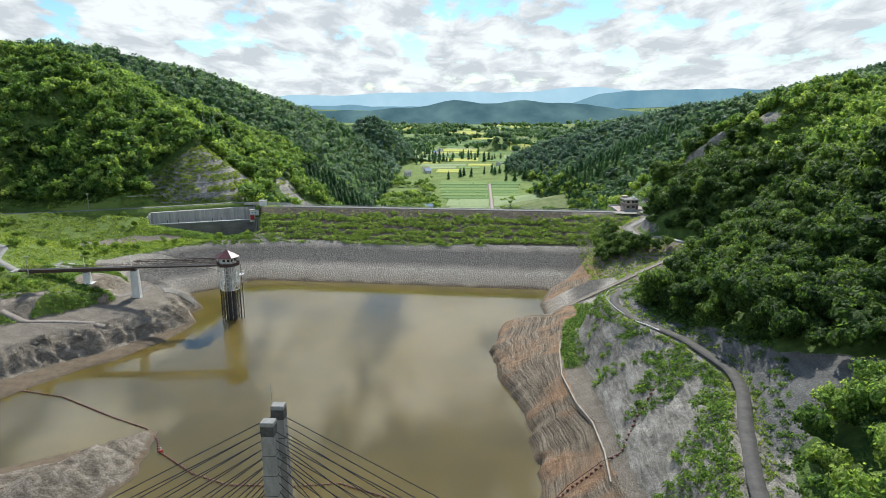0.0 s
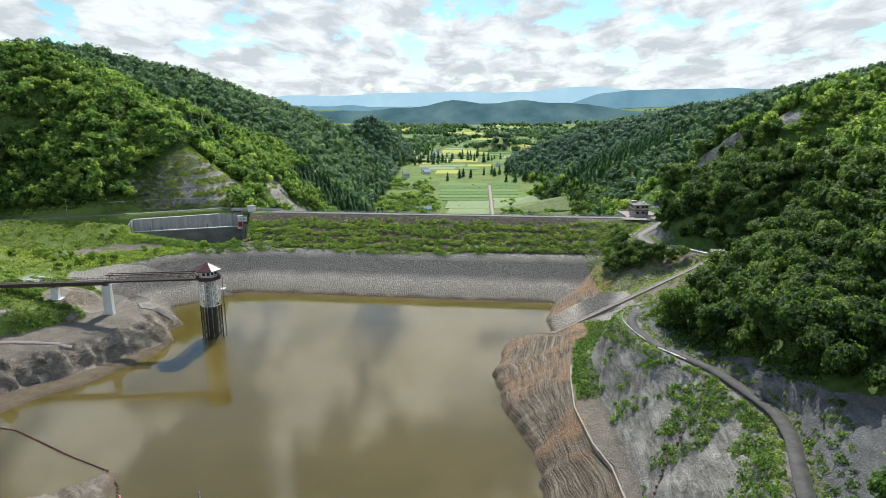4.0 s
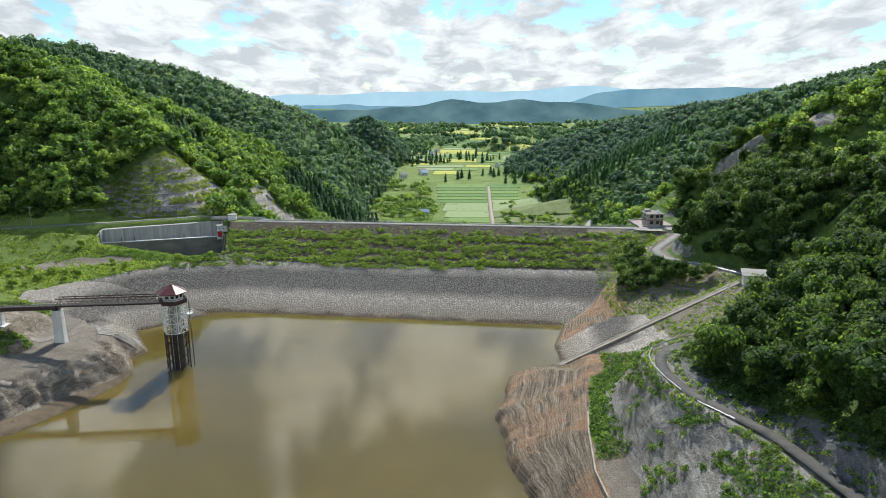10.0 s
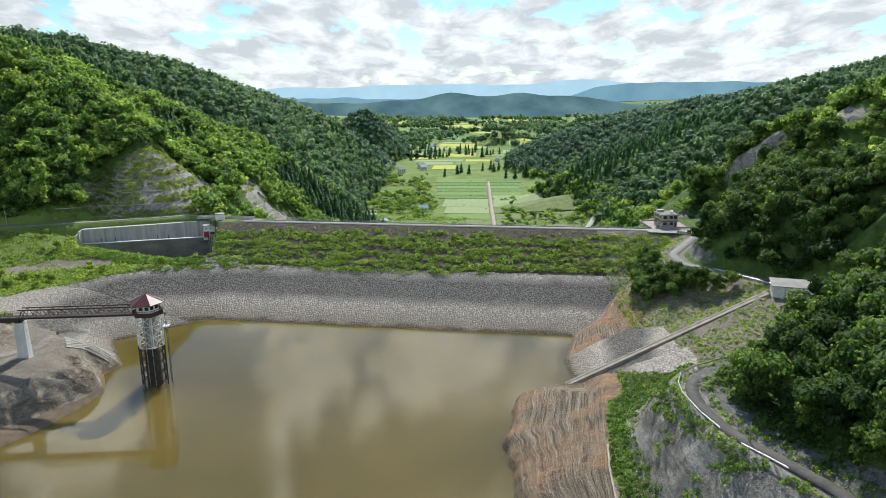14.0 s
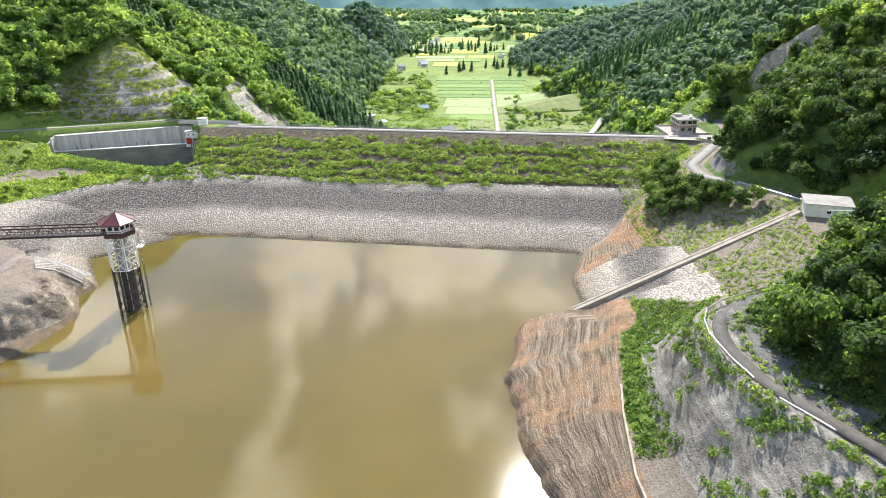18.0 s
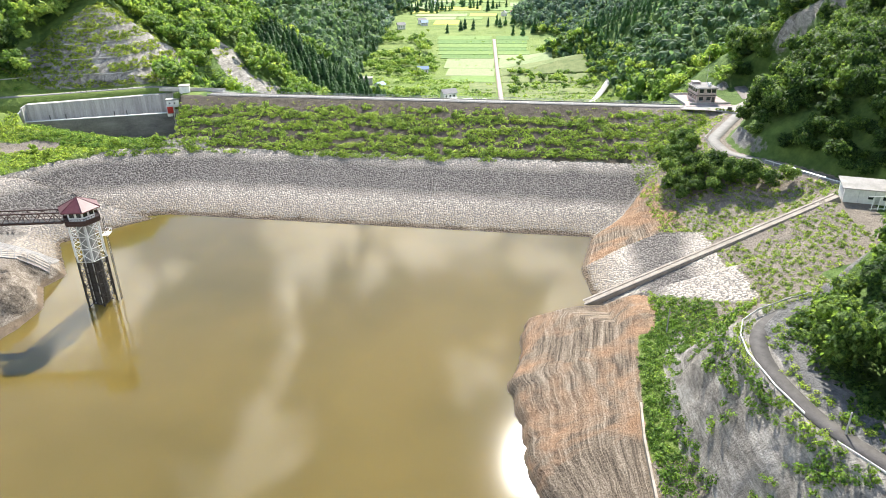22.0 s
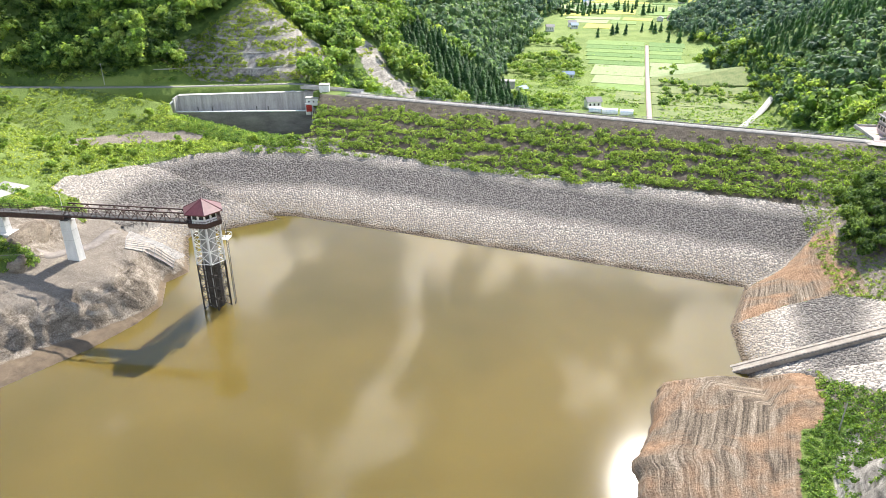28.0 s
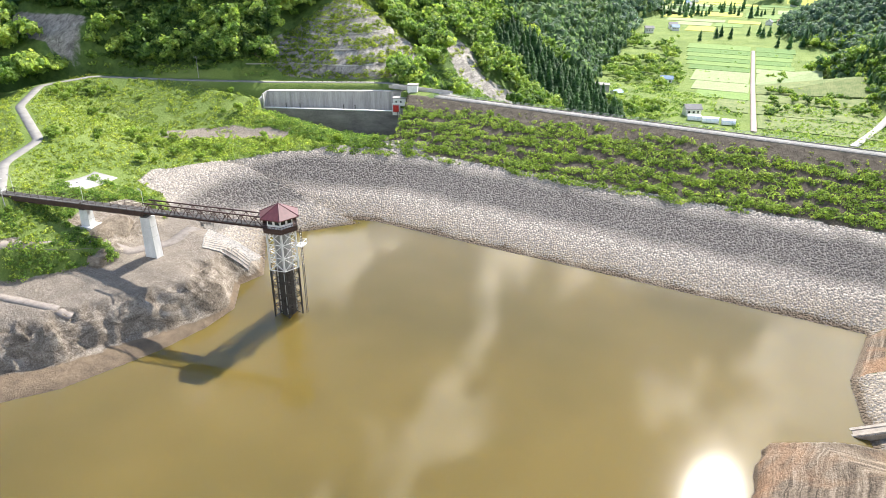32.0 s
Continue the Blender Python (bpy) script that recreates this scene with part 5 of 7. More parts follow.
# ---------------------------------------------------------------- crest road and its rails
def strip(name, pts, half, material, lift, label, kind="structure", category="road", step=1.5, drop=0.25):
    """A road laid along a line of points, following the ground."""
    ps = []
    for p, q in zip(pts, pts[1:]):
        n = max(2, int(math.dist(p[:2], q[:2]) / step))
        for k in range(n):
            ps.append([a + (b - a) * k / n for a, b in zip(p, q)])
    ps.append(list(pts[-1]))
    ps = np.array(ps)
    for _ in range(3):
        ps[1:-1] = (ps[:-2] + ps[2:] + 2 * ps[1:-1]) / 4
    d = np.gradient(ps[:, :2], axis=0)
    d /= np.linalg.norm(d, axis=1)[:, None]
    nrm = np.stack([-d[:, 1], d[:, 0]], 1)
    l, r = ps[:, :2] + nrm * half, ps[:, :2] - nrm * half
    zl, zr = (ps[:, 2], ps[:, 2]) if ps.shape[1] > 2 else (height(l[:, 0], l[:, 1]), height(r[:, 0], r[:, 1]))
    zl, zr = zl + lift, zr + lift
    n = len(ps)
    v = np.concatenate([np.c_[l, zl], np.c_[r, zr], np.c_[l, zl - drop], np.c_[r, zr - drop]])
    i = np.arange(n - 1)
    f = np.concatenate([np.stack([i, i + 1, i + 1 + n, i + n], 1)[:, ::-1], np.stack([i, i + 2 * n, i + 1 + 2 * n, i + 1], 1)[:, ::-1], np.stack([i + n, i + 1 + n, i + 1 + 3 * n, i + 3 * n], 1)[:, ::-1]])
    return tagged(new(name, mesh_from(name, v, f, material)), label, category, kind=kind)


M_PALEROAD = plain("pale_concrete_road", (0.17, 0.163, 0.15), (0.25, 0.24, 0.222), 0.35, 0.9)
M_TAN = plain("sandy_concrete", (0.24, 0.205, 0.165), (0.40, 0.355, 0.295), 0.6, 0.9)
M_TRACK = plain("dirt_track", (0.15, 0.13, 0.115), (0.26, 0.23, 0.20), 0.7, 0.95)
C0, C1 = (-16.0, crest_y(-16) + 3.0, CREST), (152.0, crest_y(152) + 2.4, CREST)
strip("road_crest", [C0, C1], 1.9, M_PALEROAD, 0.12, "pale road along the dam crest")
crest = thing("crest_rail", "low concrete kerb with white guard rail along the crest", "guard rail", (0, 0, 0))
for side, off in (("up", 0.8), ("down", 5.3)):
    p, q = Vector((-16, crest_y(-16) + off, CREST)), Vector((141, crest_y(141) + off, CREST))
    bm = bmesh.new()
    bar(bm, p + Vector((0, 0, 0.1)), q + Vector((0, 0, 0.1)), 0.18, 4)
    part("kerb", bm, M_PALEROAD, crest)
    for z in (0.55, 0.9):
        part("rail", one_bar(p + Vector((0, 0, z)), q + Vector((0, 0, z)), 0.035, 5), M_STEEL, crest)
    for k in range(57):
        u = p.lerp(q, k / 56)
        part("post", one_bar(u, u + Vector((0, 0, 0.95)), 0.045, 5), M_STEEL, crest)

# ---------------------------------------------------------------- cable-stayed bridge beside the start
PY = thing("bridge_pylon", "weathered grey concrete twin-leg pylon of a cable-stayed bridge", "pylon", (68.7, -157.3, 0))
legs = []
for dy, dx, z in ((-1.5, 0.2, 45.6), (1.4, 0.2, 45.8)):
    leg = part("leg", wedge([(dx - 0.95, dy - 0.75, -7), (dx + 0.95, dy - 0.75, -7), (dx + 0.95, dy + 0.75, -7), (dx - 0.95, dy + 0.75, -7)], [(dx - 0.58, dy - 0.5, z), (dx + 0.58, dy - 0.5, z), (dx + 0.58, dy + 0.5, z), (dx - 0.58, dy + 0.5, z)]), M_PYLON, PY)
    part("stained_cap", one_box(dx - 0.6, dy - 0.52, z - 1.3, dx + 0.6, dy + 0.52, z - 0.35), M_STAIN, leg, "blackened concrete band")
    part("cap", one_box(dx - 0.62, dy - 0.54, z - 0.35, dx + 0.62, dy + 0.54, z + 0.05, bevel=0.06), M_PYLON, leg)
    for k in range(3):
        part("joint", one_box(dx - 0.63 - 0.012 * k, dy - 0.55, z - 3.2 - 2 * k, dx + 0.63 + 0.012 * k, dy + 0.55, z - 3.14 - 2 * k), M_STAIN, leg)
part("cross_tie", one_box(-0.4, -1.2, 40.2, 0.4, 1.0, 41.0), M_PYLON, PY)
part("lightning_rod", one_bar((-0.35, 1.3, 45.5), (-0.35, 1.3, 47.8), 0.03, 6), M_STEEL, PY)
for dy, dx in ((-1.5, 0.2), (1.4, 0.2)):
    for k in range(9):
        z = 44.6 - 0.85 * k
        for s in (-1, 1):
            reach = (58 - 5.4 * k)
            if s > 0 and k == 8:
                continue
            part("stay_cable", one_bar((dx + s * 0.55, dy, z), (dx + s * reach, dy, 13.0), 0.045, 6), M_CABLE, PY, "black stay cable")
part("deck", one_box(-62, -1.9, 12.3, 62, 1.8, 13.1, bevel=0.05), M_CONCRETE, PY)

# ---------------------------------------------------------------- roads
strip("road_bank", ROAD_R, 1.1, M_ASPHALT, 0.10, "narrow dark asphalt road along the right bank")
strip("road_shed", ROAD_S, 1.5, M_PALEROAD, 0.12, "pale access road down to the winch shed")
strip("road_left", ROAD_L, 1.35, M_PALEROAD, 0.10, "pale service road round the left bank")
strip("road_behind", [(165, 106, CREST), (168, 128, CREST), (163, 148, 19), (164, 165, 16)], 2.2, M_TRACK, 0.15, "dirt track behind the control building")
M_YARD = plain("yard_paving", (0.26, 0.24, 0.215), (0.36, 0.335, 0.305), 0.5, 0.9)
M_PINK = plain("pinkish_paving", (0.30, 0.235, 0.215), (0.40, 0.32, 0.30), 0.5, 0.9)
yard = bmesh.new()
vs = [yard.verts.new((x, y, CREST + 0.16)) for x, y in ((140, 91.6), (152, 89.5), (160, 88), (167, 93), (172, 104), (169, 112), (163, 104), (158, 97.5), (140, 96.6))]
yf = yard.faces.new(vs)
bmesh.ops.recalc_face_normals(yard, faces=yard.faces[:])
yme = bpy.data.meshes.new("yard")
yard.to_mesh(yme)
yard.free()
yme.materials.append(M_YARD)
tagged(new("pavement_yard", yme), "pale paved yard at the dam's right abutment", "pavement", kind="structure")
cour = thing("forecourt", "pinkish paved forecourt round the control building", "forecourt", (144.6, 97.8, CREST + 0.05), 6)
part("slab", one_box(-2.5, -2.5, -0.4, 12, 14, 0.2), M_PINK, cour)
for a in ((-0.8, -0.6, 12, -0.4), (-2.5, 13.8, 12, 14), (-2.5, -0.6, -2.3, 14)):
    part("kerb_wall", one_box(a[0], a[1], 0.2, a[2], a[3], 0.75), M_CONCRETE, cour)

# control building, two storeys, flat roof
M_PLASTER = plain("pinkish_plaster", (0.36, 0.29, 0.26), (0.50, 0.42, 0.38), 0.5, 0.85)


def control_building():
    t = thing("control_building", "two-storey pinkish control building with flat roof", "building", (146.4, 99.6, CREST + 0.2), 6)
    w, d, h = 7.0, 9.5, 5.1
    part("wall", one_box(0, 0, 0, w, d, h, bevel=0.03), M_PLASTER, t)
    part("roof", one_box(-0.5, -0.5, h, w + 0.5, d + 0.5, h + 0.35, bevel=0.03), M_FLATROOF, t, "pale flat roof slab")
    part("roof_cover", one_box(0, 0, h + 0.35, w, d, h + 0.5), M_PALEROAD, t)
    part("ledge", one_box(-0.35, -0.35, 2.6, w + 0.35, d + 0.35, 2.82), M_STAIN, t, "dark storey ledge")
    for k, (x, z) in enumerate(((0.8, 3.7), (3.4, 3.7), (5.2, 3.7), (0.8, 0.9), (3.6, 0.9))):
        wdw = part("window", one_box(x, -0.04, z, x + 1.5, 0.08, z + 1.3), M_GLASS, t)
        part("frame", one_box(x - 0.08, -0.06, z - 0.1, x + 1.58, 0.02, z), M_WHITE, wdw)
    for k in range(4):
        for z in (0.9, 3.7):
            y = 0.9 + 2.2 * k
            wdw = part("window", one_box(-0.04, y, z, 0.08, y + 1.3, z + 1.3), M_GLASS, t)
            part("frame", one_box(-0.06, y - 0.08, z - 0.1, 0.02, y + 1.38, z), M_WHITE, wdw)
    part("door", one_box(5.6, -0.05, 0, 6.6, 0.06, 2.1), M_STAIN, t, "dark entrance door")
    part("stair_head", one_box(0.5, 6.5, h + 0.35, 3.2, 9.2, h + 1.4, bevel=0.03), M_PLASTER, t)
    for x, y in ((4.5, 2.0), (5.6, 5.0)):
        part("roof_unit", one_box(x, y, h + 0.5, x + 1.1, y + 0.9, h + 1.3, bevel=0.05), M_WHITE, t)
    t.scale = (0.86, 0.86, 0.86)
    part("mast", one_bar((6.2, 8.5, h), (6.2, 8.5, h + 6), 0.05, 6), M_STEEL, t)
    part("crossbar", one_bar((5.5, 8.5, h + 5), (6.9, 8.5, h + 5), 0.035, 5), M_STEEL, t)
    return t


control_building()
isl = thing("planting_island", "kerbed planting island with clipped yellow-green hedges", "planter", (154, 89.5, CREST + 0.1), -35)
part("kerb", one_box(-3.6, -1.9, -0.2, 3.6, 1.9, 0.3, bevel=0.05), M_CONCRETE, isl)
part("memorial_stone", one_box(-0.8, -0.4, 0.3, 0.5, 0.3, 1.3, bevel=0.15), M_STAIN, isl, "dark memorial stone")
HV, HF = NEAR[0]
for a, b in (((-3.4, -1.6), (3.2, -1.6)), ((3.3, -1.5), (3.3, 1.6))):
    pts = np.array([[a[0] + (b[0] - a[0]) * k / 7, a[1] + (b[1] - a[1]) * k / 7, 0.1] for k in range(8)])
    v, f = scatter(HV, HF, pts, np.full(8, 0.5), np.arange(8.0))
    ob = new("hedge", mesh_from("hedge", v, f, M_GRASS))
    ob.parent = isl


# ---------------------------------------------------------------- winch shed and its incline
def winch_shed():
    t = thing("winch_shed", "white sheet-metal winch shed with weathered grey mono-pitch roof", "shed", (152.6, 10.6, 21.7), -14)
    lx, ly, h = 9.0, 5.0, 3.0
    part("wall", one_box(0, 0, -1.2, lx, ly, h, bevel=0.02), M_WHITE, t)
    bm = bmesh.new()
    lo = [Vector((-0.5, -0.5, h + 0.0)), Vector((lx + 0.5, -0.5, h + 0.0)), Vector((lx + 0.5, ly + 0.5, h + 0.55)), Vector((-0.5, ly + 0.5, h + 0.55))]
    loft(bm, [lo, [p + Vector((0, 0, 0.16)) for p in lo]])
    part("roof", bm, M_FLATROOF, t, "stained grey sheet roof")
    part("roller_door", one_box(-0.05, 0.9, 0, 0.06, 4.0, 2.5), plain("pale_shutter", (0.52, 0.53, 0.52), (0.64, 0.65, 0.64), 2, 0.5, stretch=(1, 1, 12)), t, "closed pale roller shutter")
    for x, z in ((4.3, 1.1), (6.9, 1.1)):
        part("window", one_box(x, -0.04, z, x + 0.9, 0.08, z + 0.7), M_GLASS, t)
    part("door", one_box(5.6, -0.04, 0, 6.4, 0.06, 2.0), M_STEEL, t)
    for x in (2.6, 5.4):
        part("gutter_pipe", one_bar((x, -0.1, 0), (x, -0.1, 3), 0.05, 6), M_STEEL, t)
    return t


winch_shed()
fr = thing("hoist_frame", "galvanised steel hoist frame beside the shed", "frame", (156.0, 6.6, 21.6), -14)
for k in range(4):
    x = 1.2 * k
    part("post", one_bar((x, -0.6 + 0.4 * k, -0.6), (x + 0.4, 0.4 + 0.4 * k, 2.6), 0.09, 6), M_WHITE, fr)
part("beam", one_bar((-0.6, 0.2, 2.7), (5.2, 2.0, 2.7), 0.12, 6), M_WHITE, fr)
part("beam", one_bar((-0.4, -0.9, 0.6), (5.0, 0.9, 0.6), 0.08, 6), M_WHITE, fr)


def incline():
    """Boat incline: a pair of concrete rails with a dark gutter, from the shed down into the water."""
    a, b = Vector((102.6, 5.6, -0.7)), Vector((152.0, 11.8, 22.35))
    d = (b - a).normalized()
    side = Vector((-d.y, d.x, 0)).normalized()
    up = d.cross(side) * -1
    up = Vector((-d.z * d.x, -d.z * d.y, d.x * d.x + d.y * d.y)).normalized()
    t = thing("boat_incline", "straight concrete boat incline with pale worn rail beams", "incline")

    def beam(name, off, wide, lo, hi, mat, label="", s0=0.0, s1=1.0):
        bm = bmesh.new()
        p, q = a.lerp(b, s0), a.lerp(b, s1)
        rings = []
        for e in (p, q):
            rings.append([e + side * (off + sx * wide) + up * z for sx, z in ((-1, lo), (1, lo), (1, hi), (-1, hi))])
        loft(bm, rings)
        return part(name, bm, mat, t, label)

    beam("bed", 0, 1.25, -0.6, 0.35, M_TAN)
    beam("rail_beam", 0.75, 0.28, 0.35, 0.47, M_TAN, "pale worn rail beam")
    beam("rail_beam", -0.75, 0.22, 0.35, 0.47, M_TAN, "pale worn rail beam")
    beam("gutter", -1.15, 0.07, 0.3, 0.40, M_STAIN, "dark drain channel")
    n = 46
    for k in range(n):
        s = 0.03 + 0.95 * k / n
        beam("sleeper", 0, 0.46, 0.35, 0.39, M_TAN, "", s, s + 0.006)
    return t


incline()


# ---------------------------------------------------------------- rails, wall and poles on the right bank
def guard_rail(pts, label, post=2.0, zoff=0.1):
    t = thing("guard_rail", label, "guard rail", group="road guard rails")
    P = [Vector((x, y, z + zoff)) for x, y, z in pts]
    for p, q in zip(P, P[1:]):
        bm = bmesh.new()
        d = (q - p).normalized()
        up = Vector((0, 0, 1))
        n = d.cross(up).normalized()
        loft(bm, [[e + n * a + up * z for a, z in ((-0.03, 0.48), (0.04, 0.50), (0.01, 0.60), (0.04, 0.69), (-0.03, 0.72))] for e in (p, q)])
        part("beam", bm, M_STEEL, t)
        k = max(1, int((q - p).length / post))
        for j in range(k):
            u = p.lerp(q, j / k)
            part("post", one_bar(u - Vector((0, 0, 0.5)), u + Vector((0, 0, 0.75)), 0.06, 6), M_STEEL, t)
    return t


guard_rail([(130, -31.2, 22.8), (126, -33.2, 22.7), (121, -36.3, 22.6), (118, -39.2, 22.5), (116.6, -43, 22.5), (116.2, -47, 22.5), (117.2, -54, 22.5), (118.6, -59, 22.5)], "white crash barrier round the road bend")
guard_rail([(120.2, -63.5, 22.5), (122, -66.5, 22.6), (124, -70, 22.7)], "short white crash barrier beside the road")
guard_rail([(138.6, 48.5, 20.2), (138.5, 59, 20.2), (143, 68, 20.2)], "pale crash barrier on the access road bend")
guard_rail([(147, 38, 20.9), (152, 29.5, 21.2), (157.5, 20, 21.5)], "pale crash barrier above the paved slope")

wall_pts = [(107.5, -28), (105.8, -40), (104.9, -48), (104.3, -62), (106, -77), (108.4, -85), (109, -97), (108.8, -106)]
cw = thing("bench_wall", "low grey concrete wall along the bank's bench", "wall")
for p, q in zip(wall_pts[1:], wall_pts[2:]):
    za, zb = at(*p), at(*q)
    a, b = Vector((*p, za)), Vector((*q, zb))
    n = Vector((-(b - a).y, (b - a).x, 0)).normalized()
    bm = bmesh.new()
    loft(bm, [[e + n * s + Vector((0, 0, z)) for s, z in ((-0.22, -1.6), (0.22, -1.6), (0.16, 0.55), (-0.16, 0.55))] for e in (a, b)])
    part("wall_length", bm, M_TAN, cw)


def pole(x, y, h, label, arms=0):
    t = thing("utility_pole", label, "pole", (x, y, at(x, y) - 0.2), 20, group="utility poles")
    part("shaft", one_bar((0, 0, 0), (0, 0, h), 0.12, 7, 0.08), M_CONCRETE, t)
    for k in range(arms):
        part("crossarm", one_box(-0.9, -0.05, h - 0.4 - 0.5 * k, 0.9, 0.05, h - 0.3 - 0.5 * k), M_STEEL, t)
    return t


pole(122.0, -61.5, 3.2, "short grey marker pole at the roadside")
pole(113.5, -20.5, 5.0, "slim grey pole at the rock's edge")
pole(163, 150, 9, "grey utility pole beside the dirt track", 2)
pole(-60, -14, 8, "grey utility pole by the bridge end", 1)
pole(-108, 98, 8, "grey utility pole beside the service road", 1)

# ---------------------------------------------------------------- stones of the paved slopes
def stone_material(name):
    m = Mat(name, 0.9, 0.0, 0.2)
    r = m.math("ADD", m.math("MULTIPLY", m.island(), 0.55), m.math("MULTIPLY", m.obj_random(), 0.45))
    c = m.ramp(r, (0.1, (0.20, 0.186, 0.164)), (0.5, (0.275, 0.256, 0.23)), (0.9, (0.37, 0.348, 0.315)))
    # bands left by former water levels
    sep = m.n("ShaderNodeSeparateXYZ")
    m.link(m.pos, sep.inputs[0])
    lvl = m.math("ADD", sep.outputs["Z"], m.math("MULTIPLY", m.noise(0.15, 3, 0.5), 2.0))
    band = m.ramp(m.math("DIVIDE", lvl, 14.0), (0.09, (0.34, 0.28, 0.21)), (0.13, (0.90, 0.81, 0.68)), (0.34, (1.38, 1.30, 1.20)), (0.46, (0.40, 0.385, 0.38)), (0.68, (0.36, 0.348, 0.345)), (0.80, (1.38, 1.31, 1.23)))
    m.color(m.mix(1.0, c, band, "MULTIPLY"))
    m.bump(m.noise(4.0, 5, 0.7), 0.5, 0.08)
    return m.m


M_STONE = stone_material("riprap_stone")


def fitted(seed):
    """A flat-topped stone with uneven sides and a rounded rim, about unit radius."""
    r = np.random.default_rng(seed)
    n = 6
    a = (np.arange(n) + r.uniform(-0.28, 0.28, n)) * 2 * math.pi / n
    q = r.uniform(0.85, 1.15, n)
    ring = lambda k, z: np.stack([q * k * np.cos(a), q * k * np.sin(a), np.full(n, z)], 1)
    v = np.concatenate([ring(1.0, -0.3), ring(0.78, 0.75) + np.c_[np.zeros((n, 2)), r.uniform(-0.2, 0.2, n)], [(0, 0, 0.9)]])
    f = []
    for k in range(n):
        j = (k + 1) % n
        f += [(k, j, n + j), (k, n + j, n + k), (n + k, n + j, 2 * n)]
    return v, np.array(f)


STONES = [fitted(300 + k) for k in range(6)]


def is_stone(x, y, z):
    return (cover(x, y, z)["stone"] > 0.5) & (z > -0.6)


def lay(name, spots, size, label):
    pick = rng.integers(0, len(STONES), len(spots))
    parts = []
    for k, (v, f) in enumerate(STONES):
        p = spots[pick == k]
        s = size * rng.uniform(0.6, 1.35, (len(p), 1))
        sc = s * np.stack([rng.uniform(0.85, 1.25, len(p)), rng.uniform(0.85, 1.25, len(p)), rng.uniform(0.24, 0.38, len(p))], 1)
        vv, ff = scatter(v, f, p, sc, rng.uniform(0, 6.28, len(p)))
        # lean each stone with the slope that it lies on
        gx = (height(p[:, 0] + 0.8, p[:, 1]) - height(p[:, 0] - 0.8, p[:, 1])) / 1.6
        gy = (height(p[:, 0], p[:, 1] + 0.8) - height(p[:, 0], p[:, 1] - 0.8)) / 1.6
        o = np.repeat(p, len(v), 0)
        vv[:, 2] += (vv[:, 0] - o[:, 0]) * np.repeat(np.clip(gx, -0.8, 0.8), len(v)) + (vv[:, 1] - o[:, 1]) * np.repeat(np.clip(gy, -0.8, 0.8), len(v))
        parts.append((vv, ff))
    v, f = join(parts)
    return tagged(new(name, mesh_from(name, v, f, M_STONE)), label, "stones", kind="stuff")


sp1 = sow(-40, 132, 36, 84, 0.52, lambda x, y, z: is_stone(x, y, z) & (x > -40) & ~((x <= -5) & inside_left(x, y)) & (x < 100))
sp1 = np.concatenate([sp1, sow(100, 132, 24, 84, 0.52, lambda x, y, z: is_stone(x, y, z) & (y > 30))])
lay("dam_riprap", sp1, 0.29, "grey riprap stones on the dam's upstream face")
lay("bank_riprap", sow(-78, -5, 14, 86, 0.58, lambda x, y, z: is_stone(x, y, z) & (x <= -5) & inside_left(x, y)), 0.32, "grey riprap stones on the left bank")
sp3 = sow(100, 134, -24, 28, 0.48, lambda x, y, z: is_stone(x, y, z) & (x > 100))
d_in = np.abs((sp3[:, 1] - 5.6) - (sp3[:, 0] - 102.6) * 0.1255)
sp3 = sp3[d_in > 1.5]
pick = (sp3[:, 0] < 118) & (sp3[:, 1] < 5.5) & (sp3[:, 1] > -4) & (sp3[:, 2] > 0.2)
near_st = sp3[pick][:300]
rest = np.concatenate([sp3[~pick], sp3[pick][300:]])
lay("slope_riprap", rest, 0.28, "pale fitted stones on the slope beside the incline")
apron = thing("stone_apron", "apron of pale fitted stones beside the incline's foot", "stones")
st_me = [mesh_from("stone", v * np.array([1, 1, 0.32]), f, M_STONE) for v, f in STONES]
for k, (x, y, z) in enumerate(near_st):
    ob = new("stone", st_me[k % 6])
    s = 0.28 * rng.uniform(0.65, 1.3)
    ob.parent = apron
    ob.matrix_basis = pose(x, y, z, 0, -20, rng.uniform(0, 360)) @ Matrix.Diagonal((s, s * rng.uniform(0.8, 1.2), s, 1))

# ---------------------------------------------------------------- shrubs and grasses
def brush(name, spots, material, size, label, kinds=SHRUB, lift=0.0):
    if not len(spots):
        return
    sel = rng.integers(0, len(kinds), len(spots))
    parts = []
    for k, (v, f) in enumerate(kinds):
        p = spots[sel == k] + np.array([0, 0, lift])
        if len(p):
            s = size * rng.uniform(0.55, 1.4, len(p))
            parts.append(scatter(v, f, p, np.stack([s, s, s * rng.uniform(0.7, 1.2, len(p))], 1), rng.uniform(0, 6.28, len(p))))
    v, f = join(parts)
    return tagged(new(name, toned(mesh_from(name, v, f, material), kinds, sel)), label, "shrubs", kind="stuff")


def patchy(x, y, seed, size):
    return 0.6 * wave(x, y, size, seed) + 0.4 * wave(x, y, size * 0.35, seed + 2)


def on_bank(x, y, z):
    k = np.clip((z - 17.9) / 1.6, 0, 1)
    ok = (cover(x, y, z)["bank"] > 0.5) & (z < 19.6) | (cover(x, y, z)["stone"] > 0.5) & (z > 9.9) & (y > 60)
    rows = 0.35 * np.sin(z * 3.4 + 0.8 * np.sin(x / 9.0))
    return ok & (patchy(x * 0.8, y * 2.4, 1.0, 3.4) + rows > -0.22 + 1.0 * k + 0.3 * rng.uniform(-1, 1, x.shape))


brush("dam_shrubs", sow(-36, 148, 70, 102, 1.15, on_bank), M_SHRUB, 1.1, "low green shrubs growing on the dam's upper face")


